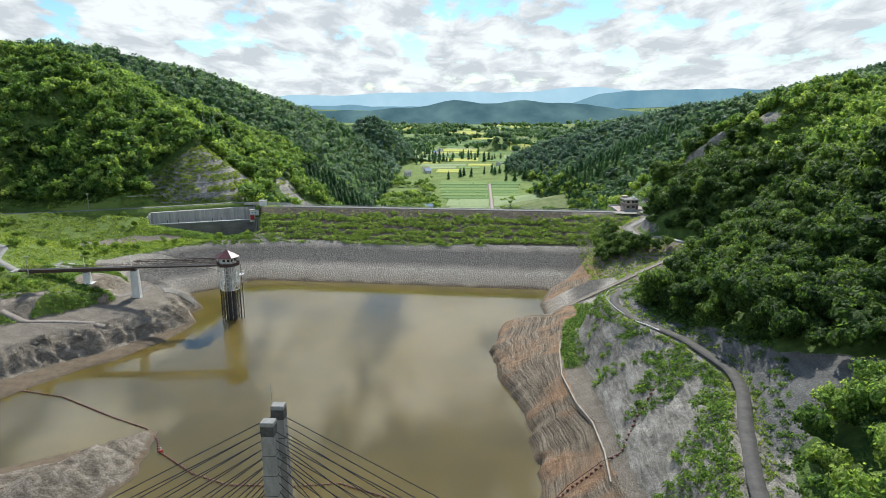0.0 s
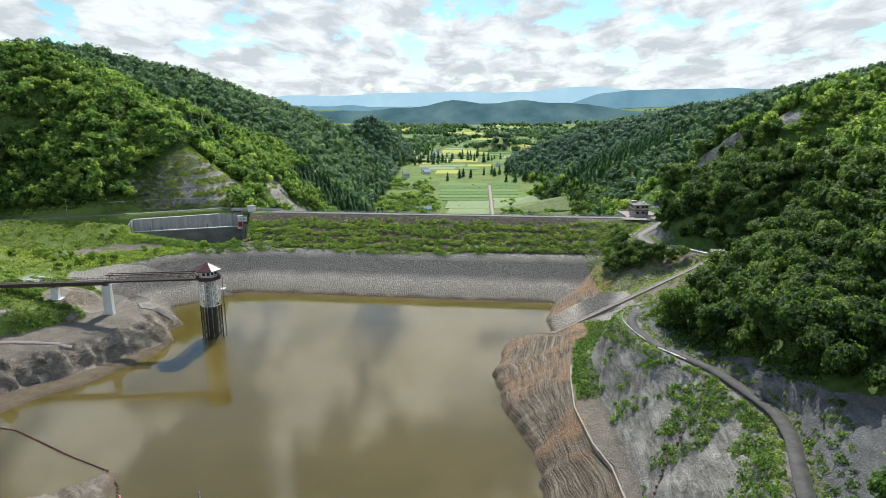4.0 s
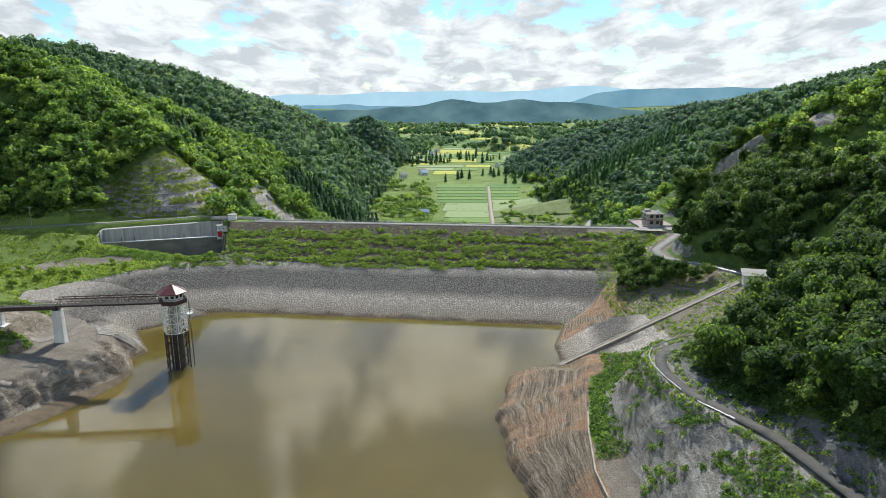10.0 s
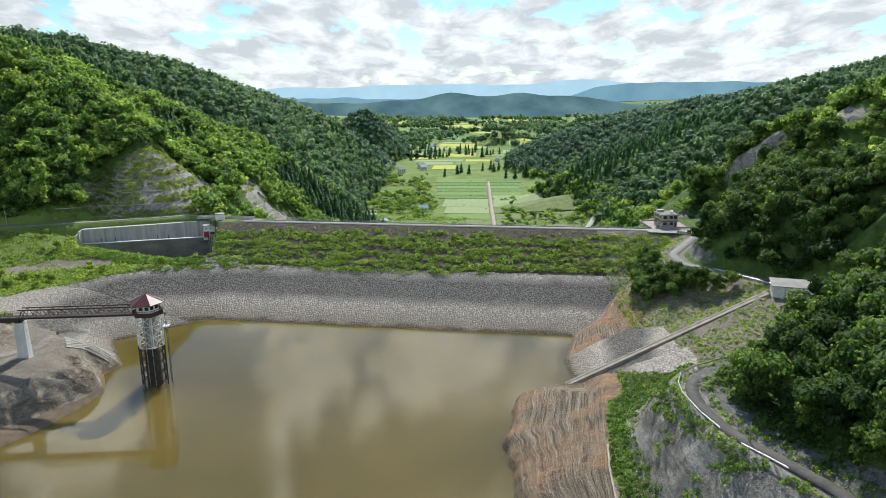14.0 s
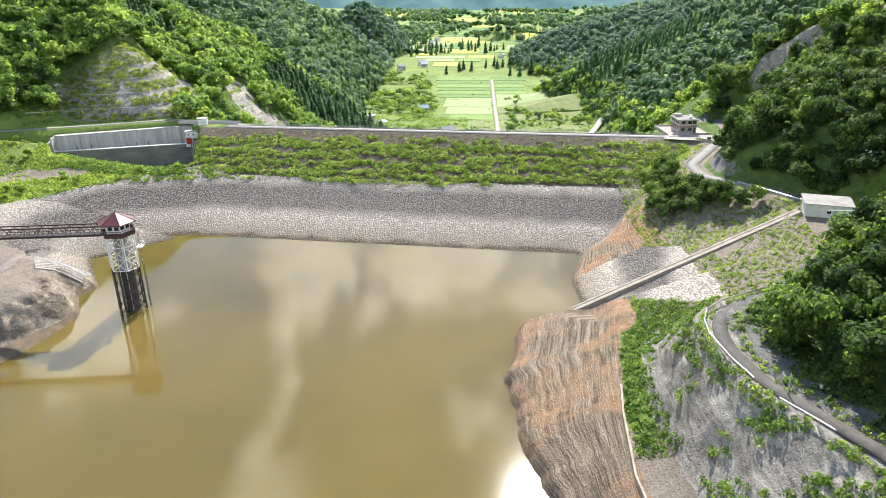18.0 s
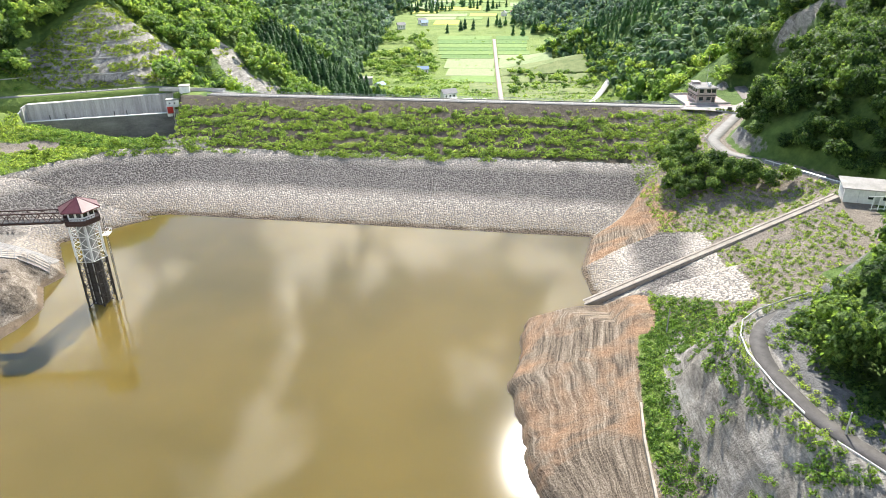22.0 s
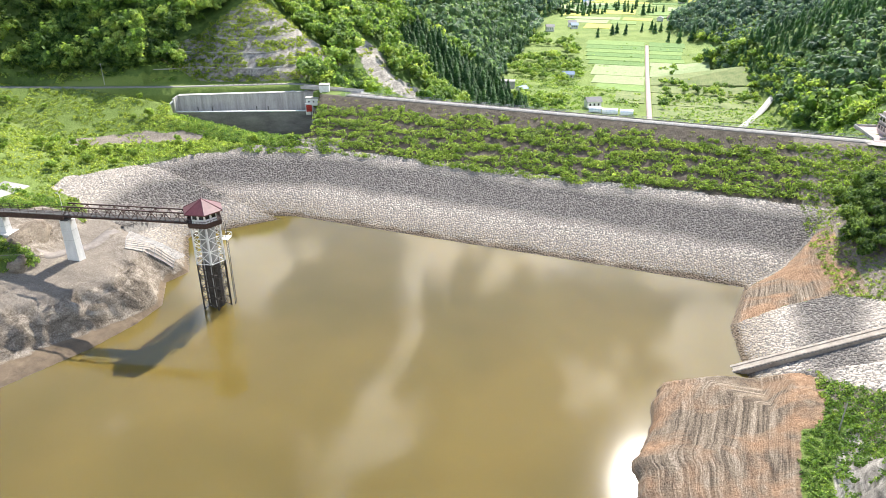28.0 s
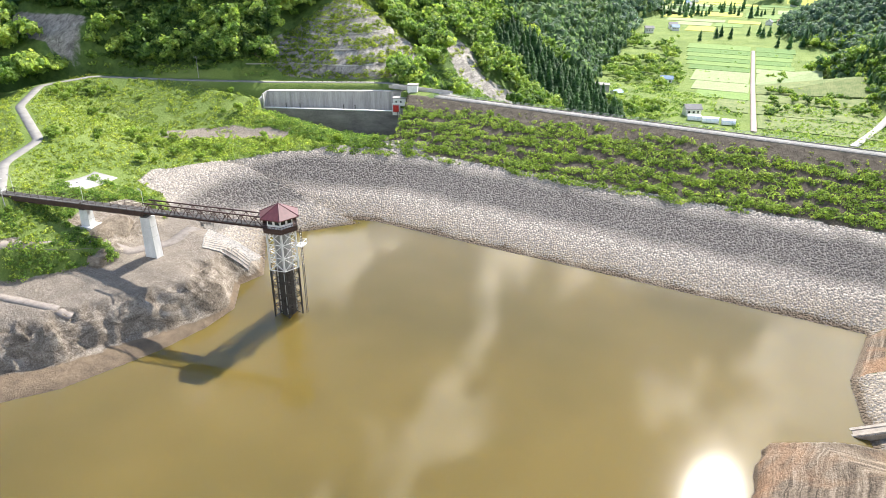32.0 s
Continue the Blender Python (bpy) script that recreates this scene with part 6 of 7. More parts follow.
def on_plateau(x, y, z):
    w = cover(x, y, z)
    return inside_left(x, y) & (w["grass"] > 0.5) & (patchy(x, y, 3.0, 8.0) > -0.5) & (line_dist(x, y, ROAD_L)[0] > 2.6) & (line_dist(x, y, [(-63.5, 4), (-66, 17)])[0] > 4.6)


brush("plateau_shrubs", sow(-150, -15, -40, 92, 1.6, on_plateau), M_GRASS, 0.95, "bright green scrub on the left bank's grassland", TUFT)
brush("plateau_bushes", sow(-150, -30, -30, 92, 5.0, lambda x, y, z: on_plateau(x, y, z) & (patchy(x, y, 7.0, 11.0) > 0.25)), M_SHRUB, 1.5, "darker bushes in the grassland", NEAR[:3])
brush("spillway_scrub", sow(-90, -20, 60, 100, 1.15, lambda x, y, z: (z > 7.2) & (z < 14) & (y > 74 + np.clip(-x - 40, 0, 60) * 0.1) & (y < 92 + (x + 77) * 0.333 - 0.8)), M_SHRUB_DARK, 1.1, "dense dark green scrub below the weir")


def on_face(x, y, z):
    o = road_edge(y)
    k = (x - 110) / np.maximum(o - 110, 1)
    return (y < -24) & (y > -150) & (x > 109.5) & (x < o - 0.4) & (z > 10.2) & (patchy(x * 1.3, y, 5.0, 4.5) > 0.55 - 1.25 * np.clip(k, 0, 1) ** 1.6)


brush("rock_shrubs", sow(108, 133, -150, -22, 0.95, on_face), M_SHRUB_DARK, 0.85, "green shrubs clinging to the grey rock face")
brush("verge_grass", sow(114, 142, -160, -28, 1.0, lambda x, y, z: (np.abs(line_dist(x, y, ROAD_R)[0] - 2.1) < 0.9) & (patchy(x, y, 2.0, 3) > -0.35)), M_SHRUB, 0.55, "grass verges beside the bank road")
brush("cut_shrubs", sow(120, 145, -150, -40, 1.6, lambda x, y, z: (x > road_edge(y) + 4.6) & (x < road_edge(y) + 9.5) & (patchy(x, y, 9.0, 4) > -0.15)), M_SHRUB_DARK, 0.8, "scattered shrubs on the rock cut")
brush("wood_edge_bushes", sow(120, 146, -88, -36, 1.9, lambda x, y, z: (x > road_edge(y) + 7.6) & (x < road_edge(y) + 12.5) & (x > 124)), M_LEAF_DEEP_SHADE, 1.5, "dark bushes along the lower edge of the wood")
brush("bench_grass", sow(104, 126, -58, -2, 0.9, lambda x, y, z: (z > 8.3) & (z < 12.2) & (x > np.interp(y, [-60, -46, -20, 0], [104.8, 105.6, 108.6, 111])) & (cover(x, y, z)["soil"] < 0.5) & (cover(x, y, z)["stone"] < 0.5)), M_SHRUB_DARK, 0.75, "thick green growth on the bench")
brush("open_scrub", sow(113, 156, -36, 92, 1.1, lambda x, y, z: (cover(x, y, z)["gravel"] > 0.5) & (x > 113) & (x < np.interp(y, TOP_Y, TOP_X) - 1) & (line_dist(x, y, ROAD_R)[0] > 2.6) & (patchy(x, y, 4.0, 3.5) > -0.42) & (np.abs((y - 5.6) - (x - 102.6) * 0.1255) > 1.8)), M_SHRUB, 0.55, "low scrub over stones above the paved slope")


def on_nose(x, y, z):
    step = np.abs(((z - 22) / 4.6) % 1 - 0.5) > 0.17
    return (cover(x, y, z)["rock"] > 0.5) & (x < -34) & (y > 110) & ((step & (patchy(x, y, 6.0, 6) > -0.45)) | (x < -66) & (patchy(x, y, 2.0, 6) > -0.5))


brush("terrace_shrubs", sow(-105, -34, 108, 162, 1.45, on_nose), M_GRASS, 1.25, "bright shrubs along the terraces of the cut slope")
brush("scar_shrubs", sow(160, 200, 45, 138, 2.2, lambda x, y, z: (cover(x, y, z)["rock"] > 0.5) & (np.abs(((z - 20) / 8.0) % 1 - 0.5) > 0.40)), M_GRASS, 0.9, "yellow-green tufts on the berms of the shotcrete slope")
brush("crest_verge", sow(-20, 150, 90, 108, 1.4, lambda x, y, z: (y > crest_y(x) + 8.6) & (y < crest_y(x) + 10.5)), M_GRASS, 0.6, "grass behind the crest road")
brush("fringe", sow(-120, 0, 100, 130, 1.8, lambda x, y, z: (cover(x, y, z)["grass"] > 0.5) & (y > 112 + 0.3 * (x + 78)) & (patchy(x, y, 1.0, 5) > -0.2) & (line_dist(x, y, ROAD_L)[0] > 3)), M_GRASS, 0.7, "bright roadside growth at the foot of the hill")

# concrete frames terracing the cut slope on the hill
terr = thing("berm_kerbs", "weathered concrete berm kerbs across the cut slope", "retaining frame")
for k in range(5):
    zl = 25.0 + 4.6 * k
    xs_ = np.arange(-96 + 5.5 * k, -42 - 3.5 * k, 3.0)
    pts = []
    for x in xs_:
        ys_ = np.linspace(108, 165, 85)
        zz = height(np.full(85, x), ys_)
        j = int(np.argmax(zz > zl))
        if zz[j] > zl:
            pts.append(Vector((x, ys_[j], zl)))
    for p, q in zip(pts, pts[1:]):
        if (q - p).length < 8:
            part("kerb", one_bar(p + Vector((0, -0.3, 0.1)), q + Vector((0, -0.3, 0.1)), 0.22, 4), M_CONCRETE, terr)

# lattice of concrete beams on the slope beside the tower
grid = thing("slope_grid", "lattice of concrete beams on a washed-out slope", "retaining frame")
def on_ground(x, y, up=0.25):
    return Vector((x, y, at(x, y) + up))
A, B_, C_, D_ = Vector((-33, 15)), Vector((-25, 4)), Vector((-17, 8.5)), Vector((-20.5, 17.5))
bm = bmesh.new()
rows_ = [[bm.verts.new(on_ground(*A.lerp(B_, i / 14).lerp(D_.lerp(C_, i / 14), j / 12), 0.16)) for j in range(13)] for i in range(15)]
for ra, rb in zip(rows_, rows_[1:]):
    for j in range(12):
        bm.faces.new((ra[j], ra[j + 1], rb[j + 1], rb[j]))
part("slab", bm, M_TAN, grid, "pale mortar between the beams")
for k in range(15):
    s = k / 14
    p, q = A.lerp(B_, s), D_.lerp(C_, s)
    for j in range(6):
        part("beam", one_bar(on_ground(*p.lerp(q, j / 6), 0.14), on_ground(*p.lerp(q, (j + 1) / 6), 0.14), 0.12, 4), M_PYLON, grid)
for k in range(9):
    s = k / 8
    p, q = A.lerp(D_, s), B_.lerp(C_, s)
    for j in range(7):
        part("beam", one_bar(on_ground(*p.lerp(q, j / 7), 0.14), on_ground(*p.lerp(q, (j + 1) / 7), 0.14), 0.12, 4), M_PYLON, grid)
path_l = strip("path_terrace", [(-64, -36), (-44, -30.5), (-28.5, -27)], 0.9, M_TRACK, 0.08, "pale concrete path on the bare terrace", category="path")
strip("track_terrace", [(-62, -27), (-50, -22), (-42, -15), (-36, -8), (-32, 2), (-34, 12)], 1.3, M_TRACK, 0.04, "dusty vehicle track on the terrace", category="track")
M_BLEACH = plain("bleached_concrete", (0.28, 0.27, 0.245), (0.40, 0.388, 0.36), 0.4, 0.9)
strip("pavement_pad", [(-63.2, 3.5), (-63.8, 8), (-65, 13), (-66.5, 17)], 2.9, M_BLEACH, 0.15, "bleached concrete pad in the grass", category="pavement")

# ---------------------------------------------------------------- floating boom
BOOM = [(-62, -50, 0), (-45, -51, 0), (-34, -59, 0), (-20, -62, 0), (-1, -72, 0), (10, -77, 0), (15, -82, 0), (17.5, -86.5, 0), (28.6, -94.6, 0), (37, -98, 0), (50, -97.7, 0), (59, -96.2, 0), (68, -99.9, 0), (80, -106, 0), (91, -107, 0), (97, -104.5, 0.6), (102, -102, 4.9), (108, -100, 8.7), (112, -98.5, 10), (115, -93, 13), (120, -87, 18)]
boom = thing("floating_boom", "chain of rust-brown floats across the reservoir", "boom")
bm = bmesh.new()
bmesh.ops.create_icosphere(bm, subdivisions=2, radius=0.27)
for v in bm.verts:
    v.co.x *= 1.25
M_FLOAT = plain("rusty_float", (0.11, 0.045, 0.035), (0.26, 0.12, 0.09), 6, 0.7)
fme = bpy.data.meshes.new("float")
bm.to_mesh(fme)
bm.free()
fme.materials.append(M_FLOAT)
for p, q in zip(BOOM, BOOM[1:]):
    n = max(1, int(math.dist(p, q) / 1.05))
    ang = math.degrees(math.atan2(q[1] - p[1], q[0] - p[0]))
    part("rope", one_bar(Vector(p) + Vector((0, 0, 0.1)), Vector(q) + Vector((0, 0, 0.1)), 0.05, 5), M_CABLE, boom)
    for k in range(n):
        x, y, z = (a + (b - a) * k / n for a, b in zip(p, q))
        ob = new("float", fme)
        ob.parent = boom
        gz = at(x, y) + 0.15 if z > 0.3 else 0.1
        ob.matrix_basis = pose(x, y, gz, 0, 0, ang)
buoy = thing("marker_buoy", "red marker buoy at the boom's bend", "buoy", (18.2, -86.8, 0))
part("body", one_bar((0, 0, -0.3), (0, 0, 0.6), 0.55, 10, 0.4), M_RED, buoy)
part("top", one_bar((0, 0, 0.6), (0, 0, 1.1), 0.15, 8), M_WHITE, buoy)

# ---------------------------------------------------------------- the valley below the dam
def field_material(name, dark, light, scale=0.25):
    m = Mat(name, 0.9, 0.0, 0.1)
    a = m.noise(scale, 5, 0.6)
    rows = m.noise(0.8, 2, 0.5, stretch=(2.2, 0.12, 1))
    f = m.math("ADD", m.math("MULTIPLY", a, 0.6), m.math("MULTIPLY", rows, 0.4))
    m.color(m.ramp(f, (0.35, dark), (0.65, light)))
    return m.m


F_PALE = field_material("field_pale", (0.21, 0.27, 0.12), (0.29, 0.345, 0.175))
F_GREEN = field_material("field_green", (0.085, 0.165, 0.045), (0.155, 0.24, 0.075))
F_MID = field_material("field_mid", (0.13, 0.21, 0.058), (0.20, 0.285, 0.09))
F_GOLD = field_material("field_gold", (0.33, 0.35, 0.07), (0.46, 0.46, 0.11))
F_ROUGH = field_material("field_rough", (0.10, 0.15, 0.05), (0.22, 0.24, 0.10), 0.15)


def field(x0, y0, x1, y1, mat, label, skew=0.0):
    zs = [at(x, y) for x in (x0, x1) for y in (y0, y1)]
    zc = sum(zs) / 4
    t = bmesh.new()
    lo = [Vector((x0, y0, 0)), Vector((x1, y0, 0)), Vector((x1 + skew, y1, 0)), Vector((x0 + skew, y1, 0))]
    hs = [at(p.x, p.y) for p in lo]
    loft(t, [[Vector((p.x, p.y, h - 1.5)) for p, h in zip(lo, hs)], [Vector((p.x, p.y, h + 0.55)) for p, h in zip(lo, hs)]])
    me = bpy.data.meshes.new("field")
    bmesh.ops.recalc_face_normals(t, faces=t.faces[:])
    t.to_mesh(me)
    t.free()
    me.materials.append(mat)
    return tagged(new("field", me), label, "field", "valley fields")


fx = lambda y: 85.5 - (y - 421) * 0.0286
for y0, y1, lw, ml, rw, mr in ((405, 452, 0, None, 78, F_ROUGH), (454, 505, 24, F_ROUGH, 82, F_ROUGH), (507, 540, 42, F_MID, 86, F_ROUGH), (542, 590, 47, F_PALE, 88, F_ROUGH), (592, 650, 51, F_PALE, 56, F_PALE), (652, 676, 58, F_GREEN, 46, F_PALE),
                               (678, 700, 62, F_MID, 36, F_MID), (702, 727, 64, F_GREEN, 34, F_GREEN), (729, 754, 66, F_MID, 36, F_MID), (756, 785, 68, F_GREEN, 38, F_GREEN), (787, 822, 70, F_MID, 42, F_GREEN)):
    c = fx((y0 + y1) / 2)
    if ml:
        field(c - 3 - lw, y0, c - 3, y1, ml, "level green terraced field with grassy banks")
    field(c + 3, y0, c + 3 + rw, y1, mr, "level field beside the farm road")
strip("road_farm", [(fx(y), y, at(fx(y), y)) for y in range(392, 830, 40)], 1.9, M_PINK, 0.8, "straight pale farm road", step=12)
strip("road_chute", [(144, 380, at(144, 380)), (150, 398, at(150, 398)), (166, 448, at(166, 448)), (181, 497, at(181, 497))], 2.4, M_CONCRETE, 0.9, "grey concrete outlet road along the valley edge", step=12)
r2 = random.Random(5)
yy = 890.0
while yy < 2700:
    dy = r2.uniform(32, 60) * (1 + (yy - 890) / 1500)
    half_l = np.interp(yy, [890, 1300, 2000, 2700], [40, 190, 330, 420])
    xx = 40 - half_l
    while xx < 70 + np.interp(yy, [890, 1300, 2700], [30, 60, 160]):
        dx = r2.uniform(40, 95) * (1 + (yy - 890) / 2500)
        if r2.random() < 0.72 and at(xx + dx / 2, yy + dy / 2) < -50:
            field(xx, yy, xx + dx - 5, yy + dy - 6, r2.choice((F_GOLD, F_GOLD, F_MID, F_GREEN, F_PALE)), r2.choice(("ripening golden rice field", "pale green rice field"))) if at(xx, yy) < -50 and at(xx + dx, yy) < -50 else None
        xx += dx
    yy += dy

# shelter belts and hedges on the valley floor
valley_t = sow(-260, 330, 840, 2600, 17, lambda x, y, z: (z < -50) & (patchy(x, y, 3.0, 60) > 0.18) & (np.abs(x - 55) < 110 + 0.12 * y))
wood("shelter_belts", valley_t[valley_t[:, 1] < 1400], CEDAR_FAR, M_CONIFER, 7.0, "dark cedar shelter belts between the fields")
wood("valley_clumps", valley_t[valley_t[:, 1] >= 1400], FAR, M_CONIFER, 6.5, "tree clumps across the plain")
wood("valley_cedars", sow(-110, -20, 250, 860, 7.0, lambda x, y, z: (z < -30) & (z > valley_floor(x, y) + 0.8)), CEDAR, M_CONIFER, 5.2, "dark cedar wood on the valley floor")
brush("valley_scrub", sow(-40, 176, 330, 640, 4.0, lambda x, y, z: (z < valley_floor(x, y) + 2) & (np.abs(x - fx(y)) > 5) & (np.hypot(x - 52, y - 412) > 20) & ((x > 92) & (patchy(x, y, 2.0, 16) > -0.4) | (x < 78) & (y < 520) & (patchy(x, y, 5.0, 14) > -0.05) | (x < 20) & (patchy(x, y, 5.0, 14) > -0.1))), M_LEAF, 2.2, "scrub and saplings on fallow fields", TUFT)
brush("terrace_hedges", sow(10, 130, 560, 830, 5.0, lambda x, y, z: (np.abs((y / 32.0) % 1 - 0.5) > 0.44) & (patchy(x, y, 8.0, 14) > -0.1) & (np.abs(x - fx(y)) > 5)), M_LEAF, 1.6, "hedge lines along the field terraces")
wood("right_edge_trees", sow(100, 210, 300, 860, 8.0, lambda x, y, z: (z > valley_floor(x, y) + 0.8) & (z < -30)), MID, M_LEAF, 4.6, "wood's edge along the fields")

# ---------------------------------------------------------------- farm below the dam and far houses
M_TILE = plain("grey_roof_tiles", (0.12, 0.12, 0.125), (0.22, 0.22, 0.225), 1.0, 0.6)
M_BLUE = plain("blue_sheet_roof", (0.12, 0.22, 0.36), (0.18, 0.30, 0.46), 1.0, 0.5)
M_REDROOF = plain("rusty_red_roof", (0.20, 0.06, 0.045), (0.30, 0.10, 0.07), 1.0, 0.6)
M_FILM = plain("white_greenhouse_film", (0.72, 0.73, 0.73), (0.86, 0.87, 0.87), 0.8, 0.4)


def house(x, y, lx, ly, h, rz, roof, label):
    t = thing("house", label, "house", (x, y, at(x, y) + 0.4), rz, "valley houses")
    part("wall", one_box(-lx / 2, -ly / 2, -1.5, lx / 2, ly / 2, h), M_WHITE, t)
    bm = bmesh.new()
    e = 0.8
    for s in (-1, 1):
        lo = [Vector((-lx / 2 - e, s * (ly / 2 + e), h - 0.4)), Vector((lx / 2 + e, s * (ly / 2 + e), h - 0.4)), Vector((lx / 2 + e, 0, h + ly * 0.32)), Vector((-lx / 2 - e, 0, h + ly * 0.32))]
        loft(bm, [lo, [p + Vector((0, 0, 0.25)) for p in lo]])
    part("roof", bm, roof, t)
    for s in (-1, 1):
        bm = bmesh.new()
        vs = [bm.verts.new((s * lx / 2, -ly / 2, h)), bm.verts.new((s * lx / 2, ly / 2, h)), bm.verts.new((s * lx / 2, 0, h + ly * 0.3))]
        f = bm.faces.new(vs)
        ext = bmesh.ops.extrude_face_region(bm, geom=[f])
        bmesh.ops.translate(bm, vec=(-s * 0.2, 0, 0), verts=[g for g in ext["geom"] if isinstance(g, bmesh.types.BMVert)])
        part("gable", bm, M_WHITE, t)
    for k in (-1, 0, 1):
        part("window", one_box(k * lx * 0.3 - 0.7, -ly / 2 - 0.06, h * 0.35, k * lx * 0.3 + 0.7, -ly / 2 + 0.05, h * 0.7), M_GLASS, t)
    return t


def greenhouse(x, y, l, w, rz):
    t = thing("greenhouse", "white film-covered barrel greenhouse", "greenhouse", (x, y, at(x, y) + 0.4), rz, "greenhouses")
    rings = []
    for e in (0, l):
        rings.append([Vector((e, w * math.cos(a), 0.2 + 3.4 * math.sin(a))) for a in np.linspace(0, math.pi, 11)])
    part("cover", loft(bmesh.new(), rings), M_FILM, t)
    for k in range(5):
        bm = bmesh.new()
        ring = [Vector((l * k / 4, (w + 0.05) * math.cos(a), 0.2 + 3.45 * math.sin(a))) for a in np.linspace(0, math.pi, 9)]
        for p, q in zip(ring, ring[1:]):
            bar(bm, p, q, 0.06, 4)
        part("hoop", bm, M_STEEL, t)
    return t


house(43, 428, 11, 8, 5.0, 25, M_TILE, "white farmhouse with grey tiled gable roof")
for x, y, l, w in ((42, 410, 9, 3.4), (52, 408, 11, 3.8), (65, 407, 9, 3.6)):
    greenhouse(x, y, l, w, 8)
flat = hut("outlet_house", "small grey flat-roofed outlet building", (-30, 430, at(-30, 430) + 0.3), 10, 11, 8, 5.0, M_CONCRETE, M_FLATROOF, 0.3)
house(-20, 470, 8, 6, 3.6, 60, M_BLUE, "small house with blue sheet roof among trees")
house(8, 560, 10, 7, 4, 10, M_BLUE, "house with pale blue roof at the wood's edge")
for k in range(26):
    a = r2.choice(((-60, 900), (120, 1010), (140, 1150), (-150, 1500), (150, 1400), (-40, 1300)))
    x, y = a[0] + r2.uniform(-35, 35), a[1] + r2.uniform(-60, 60)
    if at(x, y) < -50:
        house(x, y, r2.uniform(9, 14), r2.uniform(7, 9), r2.uniform(4, 6), r2.uniform(0, 180), r2.choice((M_TILE, M_BLUE, M_REDROOF, M_TILE)), r2.choice(("white village house with grey tiled roof", "village house with weathered gable roof")))

brush("bank_scrub", sow(-100, -34, -45, 14, 1.3, lambda x, y, z: inside_left(x, y) & (z > 9.3) & (z < 17) & (cover(x, y, z)["rock"] < 0.5) & (patchy(x, y, 4.0, 6) > -0.35) & (line_dist(x, y, ROAD_L)[0] > 3)), M_SHRUB_DARK, 0.95, "dense green scrub on the bank above the terrace")


# ---------------------------------------------------------------- bare rock masses on the terrace
M_CRAG = plain("weathered_rock", (0.15, 0.115, 0.08), (0.40, 0.335, 0.255), 0.35, 0.95, bump=1.0, dist=0.9, stretch=(1, 1, 1.6))
ICO3 = ico(4)


def rock_mass(name, label, c, axes, rz, seed, cut=0.0):
    """A blocky mass of rock: a rounded block broken by flat breaks and ledges."""
    r = np.random.default_rng(seed)
    v, f = ICO3
    v = np.sign(v) * np.abs(v) ** 0.72
    for _ in range(16):
        n = r.normal(size=3)
        n[2] = abs(n[2]) * 0.6
        n /= np.linalg.norm(n)
        d = r.uniform(0.66, 0.95)
        over_ = np.maximum(v @ n - d, 0)
        v = v - over_[:, None] * n * 0.92
    q = v * np.array(axes)
    j = 0.55 * wave(q[:, 0] + q[:, 2], q[:, 1], 1.1, seed) + 0.28 * wave(q[:, 1], q[:, 2] * 2, 0.4, seed + 3)
    q = q * (1 + j / np.maximum(np.linalg.norm(q, axis=1), 1))[:, None]
    me = mesh_from(name, q, f, M_CRAG)
    ob = tagged(new(name, me), label, "rock", "terrace rocks")
    ob.matrix_basis = pose(*c, 0, 0, rz)
    return ob


rock_mass("rock_outcrop", "pale weathered rock outcrop beside the bridge pier", (-42.5, -4.5, 10.4), (4.6, 9.8, 5.0), 14, 3)
rock_mass("rock_outcrop", "lower broken shoulder of the pale rock outcrop", (-38.4, -10.5, 9.0), (2.8, 6.8, 3.2), 24, 5)

brush("slab_shrubs", sow(-50, -8, 155, 200, 2.4, lambda x, y, z: (cover(x, y, z)["rock"] > 0.5) & ((np.abs(((z + 3) / 5.0) % 1 - 0.5) > 0.36) | (patchy(x, y, 3.0, 6) > 0.45))), M_GRASS, 1.2, "bright tufts on the grey slab slope")
brush("flank_shrubs", sow(-40, 2, 118, 178, 2.6, lambda x, y, z: (cover(x, y, z)["rock"] < 0.5) & (z > -20) & (y > crest_y(x) + 14) & (patchy(x, y, 5.0, 9) > -0.6)), M_LEAF, 1.7, "bright green bushes on the flank behind the dam")
copse = sow(-70, 22, 330, 850, 7.5, lambda x, y, z: (z < valley_floor(x, y) + 2) & (patchy(x, y, 5.0, 30) > 0.0) & (x < 22 - np.clip(y - 560, 0, 400) * 0.12))
wood("valley_copses", copse + np.array([0, 0, 1.0]), MID, M_LEAF, 3.4, "clumps of broadleaf trees beside the valley stream")
copse_r = sow(95, 172, 440, 640, 6.5, lambda x, y, z: (z < valley_floor(x, y) + 2) & (patchy(x, y, 9.0, 22) > 0.05))
wood("fallow_saplings", copse_r + np.array([0, 0, 0.6]), MID, M_LEAF, 2.8, "young trees on fallow fields")
west_slope = sow(112, 168, 108, 150, 3.2, lambda x, y, z: ~bare(x, y, z) & (y > crest_y(x) + 14) & (z < 19) & (patchy(x, y, 2.0, 12) > -0.3))
brush("abutment_bushes", west_slope, M_LEAF, 1.9, "sunlit bushes on the slope behind the control building")

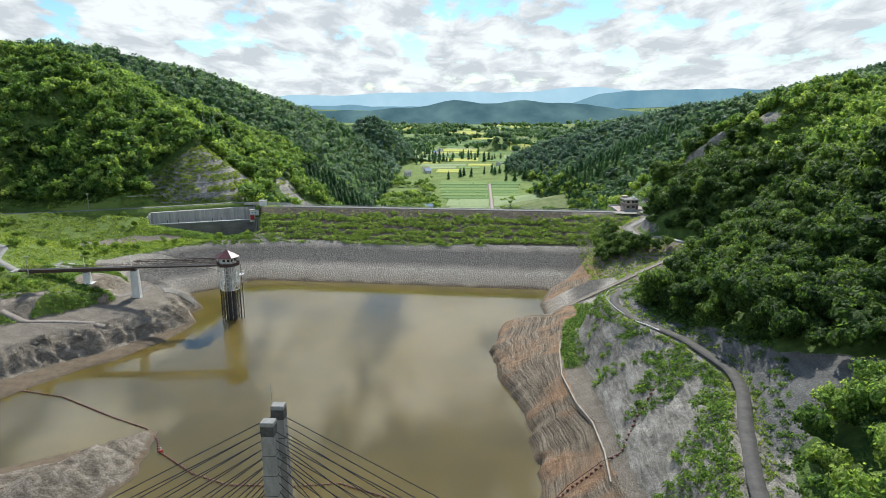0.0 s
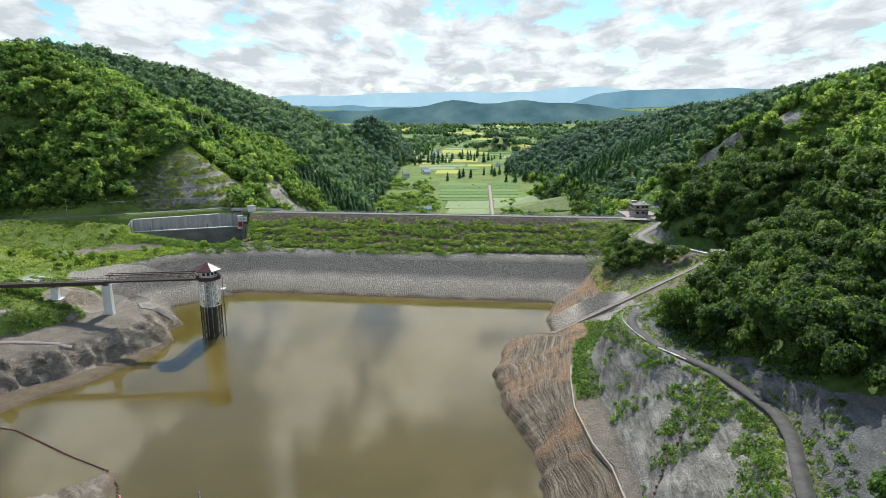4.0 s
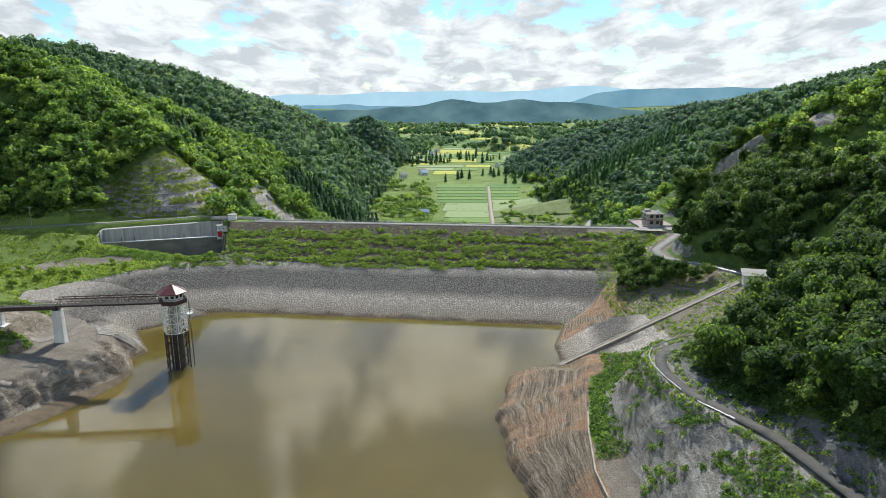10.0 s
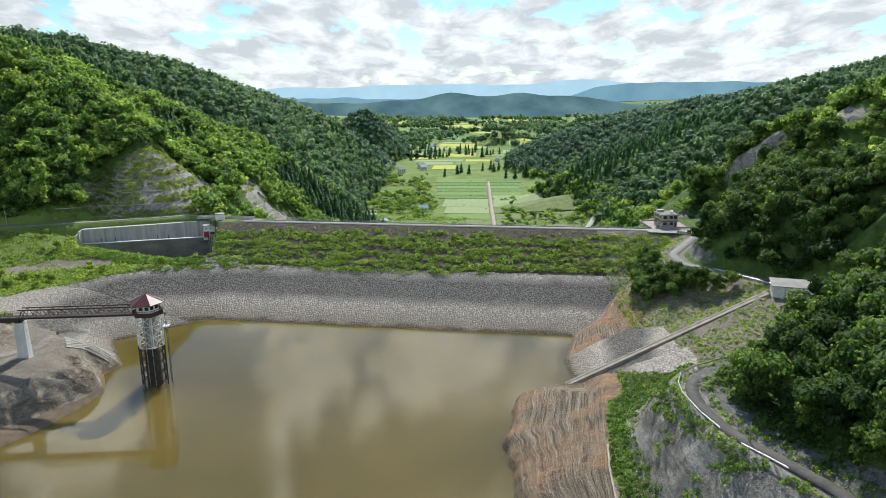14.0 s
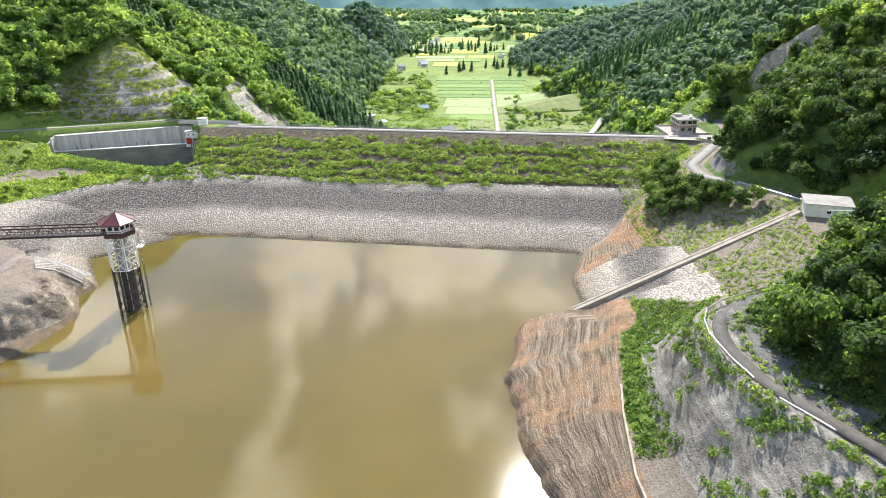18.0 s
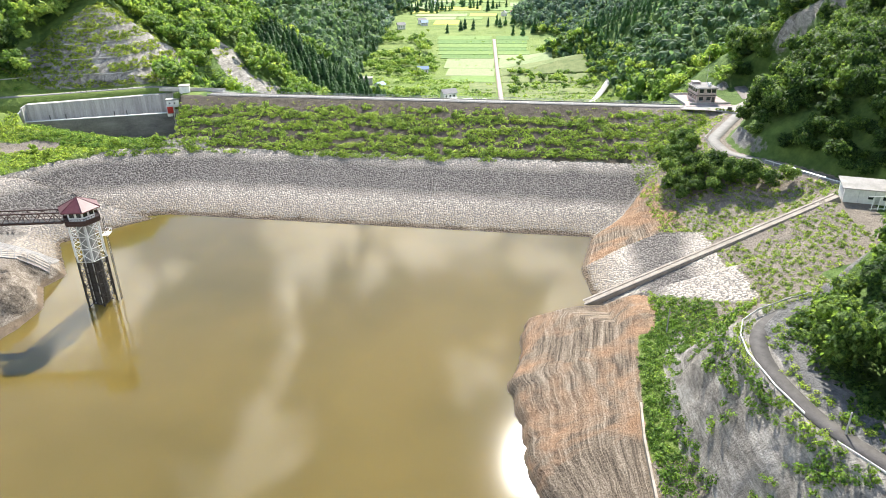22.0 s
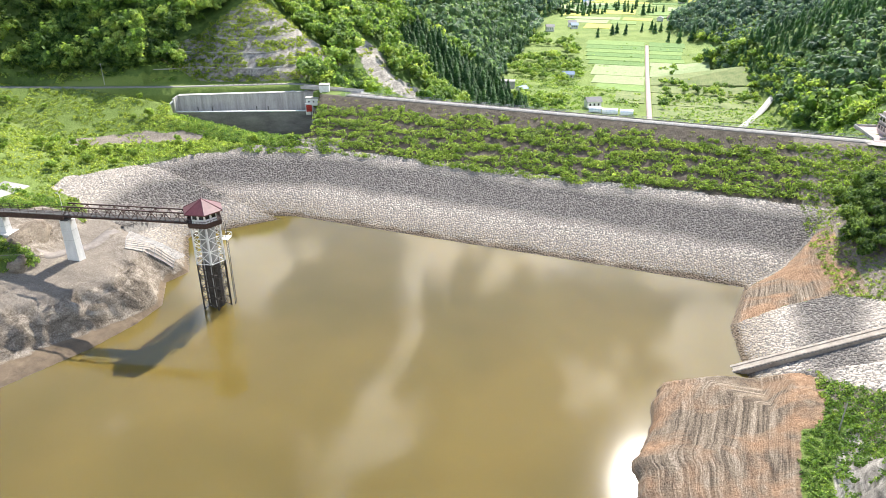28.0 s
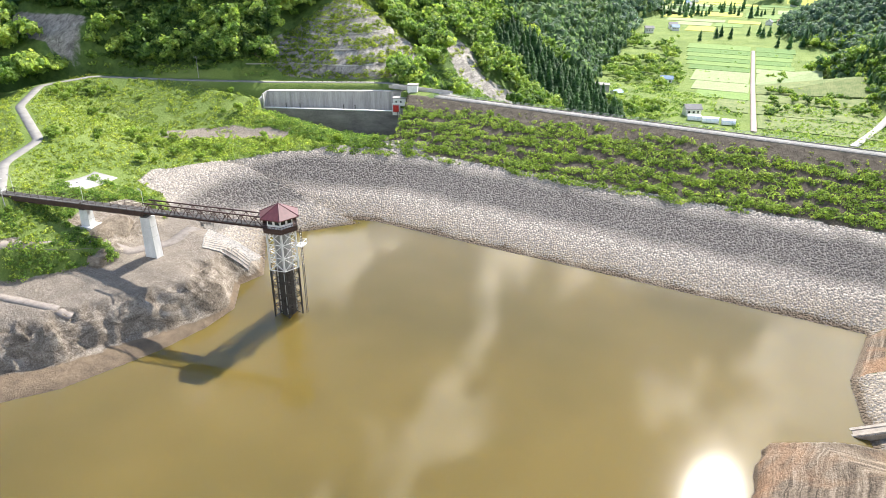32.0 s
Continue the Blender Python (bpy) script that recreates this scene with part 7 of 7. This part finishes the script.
brush("upper_slope_scrub", sow(-76, -7, 46, 90, 1.3, lambda x, y, z: (cover(x, y, z)["stone"] < 0.5) & (cover(x, y, z)["bank"] < 0.5) & (cover(x, y, z)["gravel"] < 0.5) & inside_left(x, y) & (z > 6.5) & (y < 92 + (x + 77) * 0.333 - 1)), M_SHRUB, 0.9, "thick green scrub above the left bank's stones", TUFT)
brush("scree_tufts", sow(-90, -50, 50, 80, 1.7, lambda x, y, z: (cover(x, y, z)["gravel"] > 0.5) & (patchy(x, y, 4.0, 3) > 0.1)), M_SHRUB, 0.8, "tufts among the stones of a bare patch", TUFT)
brush("hill_foot_bushes", sow(-165, -84, 90, 122, 2.4, lambda x, y, z: (z > 20.6) & (z < 27) & (line_dist(x, y, ROAD_L)[0] > 6)), M_LEAF, 1.6, "bushes along the foot of the wooded hill")

brush("roadside_bushes", sow(138, 178, 14, 92, 2.5, lambda x, y, z: (x > np.interp(y, TOP_Y, TOP_X) + 1.0) & (x < np.interp(y, TOP_Y, TOP_X) + 9) & (line_dist(x, y, ROAD_S)[0] > 4.2) & (cover(x, y, z)["rock"] < 0.5) & ((y > 20) | (x > 166))), M_LEAF_DEEP_SHADE, 1.9, "dark bushes above the access road", NEAR[:2])
brush("scar_edge_bushes", sow(160, 205, 62, 140, 2.8, lambda x, y, z: (cover(x, y, z)["rock"] < 0.5) & (z > 21) & (line_dist(x, y, SCAR)[0] < 11)), M_LEAF, 2.1, "sunlit bushes beside the shotcrete slope", MID)

wood("plain_woods", sow(-1000, 1000, 1350, 3700, 30, lambda x, y, z: (z < valley_floor(x, y) + 8) & (patchy(x, y, 6.0, 120) > 0.1) & (np.abs(x - 40) > 40 + 0.05 * y * (patchy(x, y, 2.0, 200) > -0.2))) + np.array([0, 0, 1.0]), FAR, M_LEAF_FAR_HAZED, 8.0, "scattered woods across the distant plain")

brush("crest_tufts", sow(-30, 148, 86, 106, 1.5, lambda x, y, z: (cover(x, y, z)["bank"] > 0.5) & (z > 15.5) & (z < 20.0) & (rng.uniform(0, 1, x.shape) < 0.30)), M_GRASS, 0.55, "sparse tufts on the brown strip under the crest", TUFT)
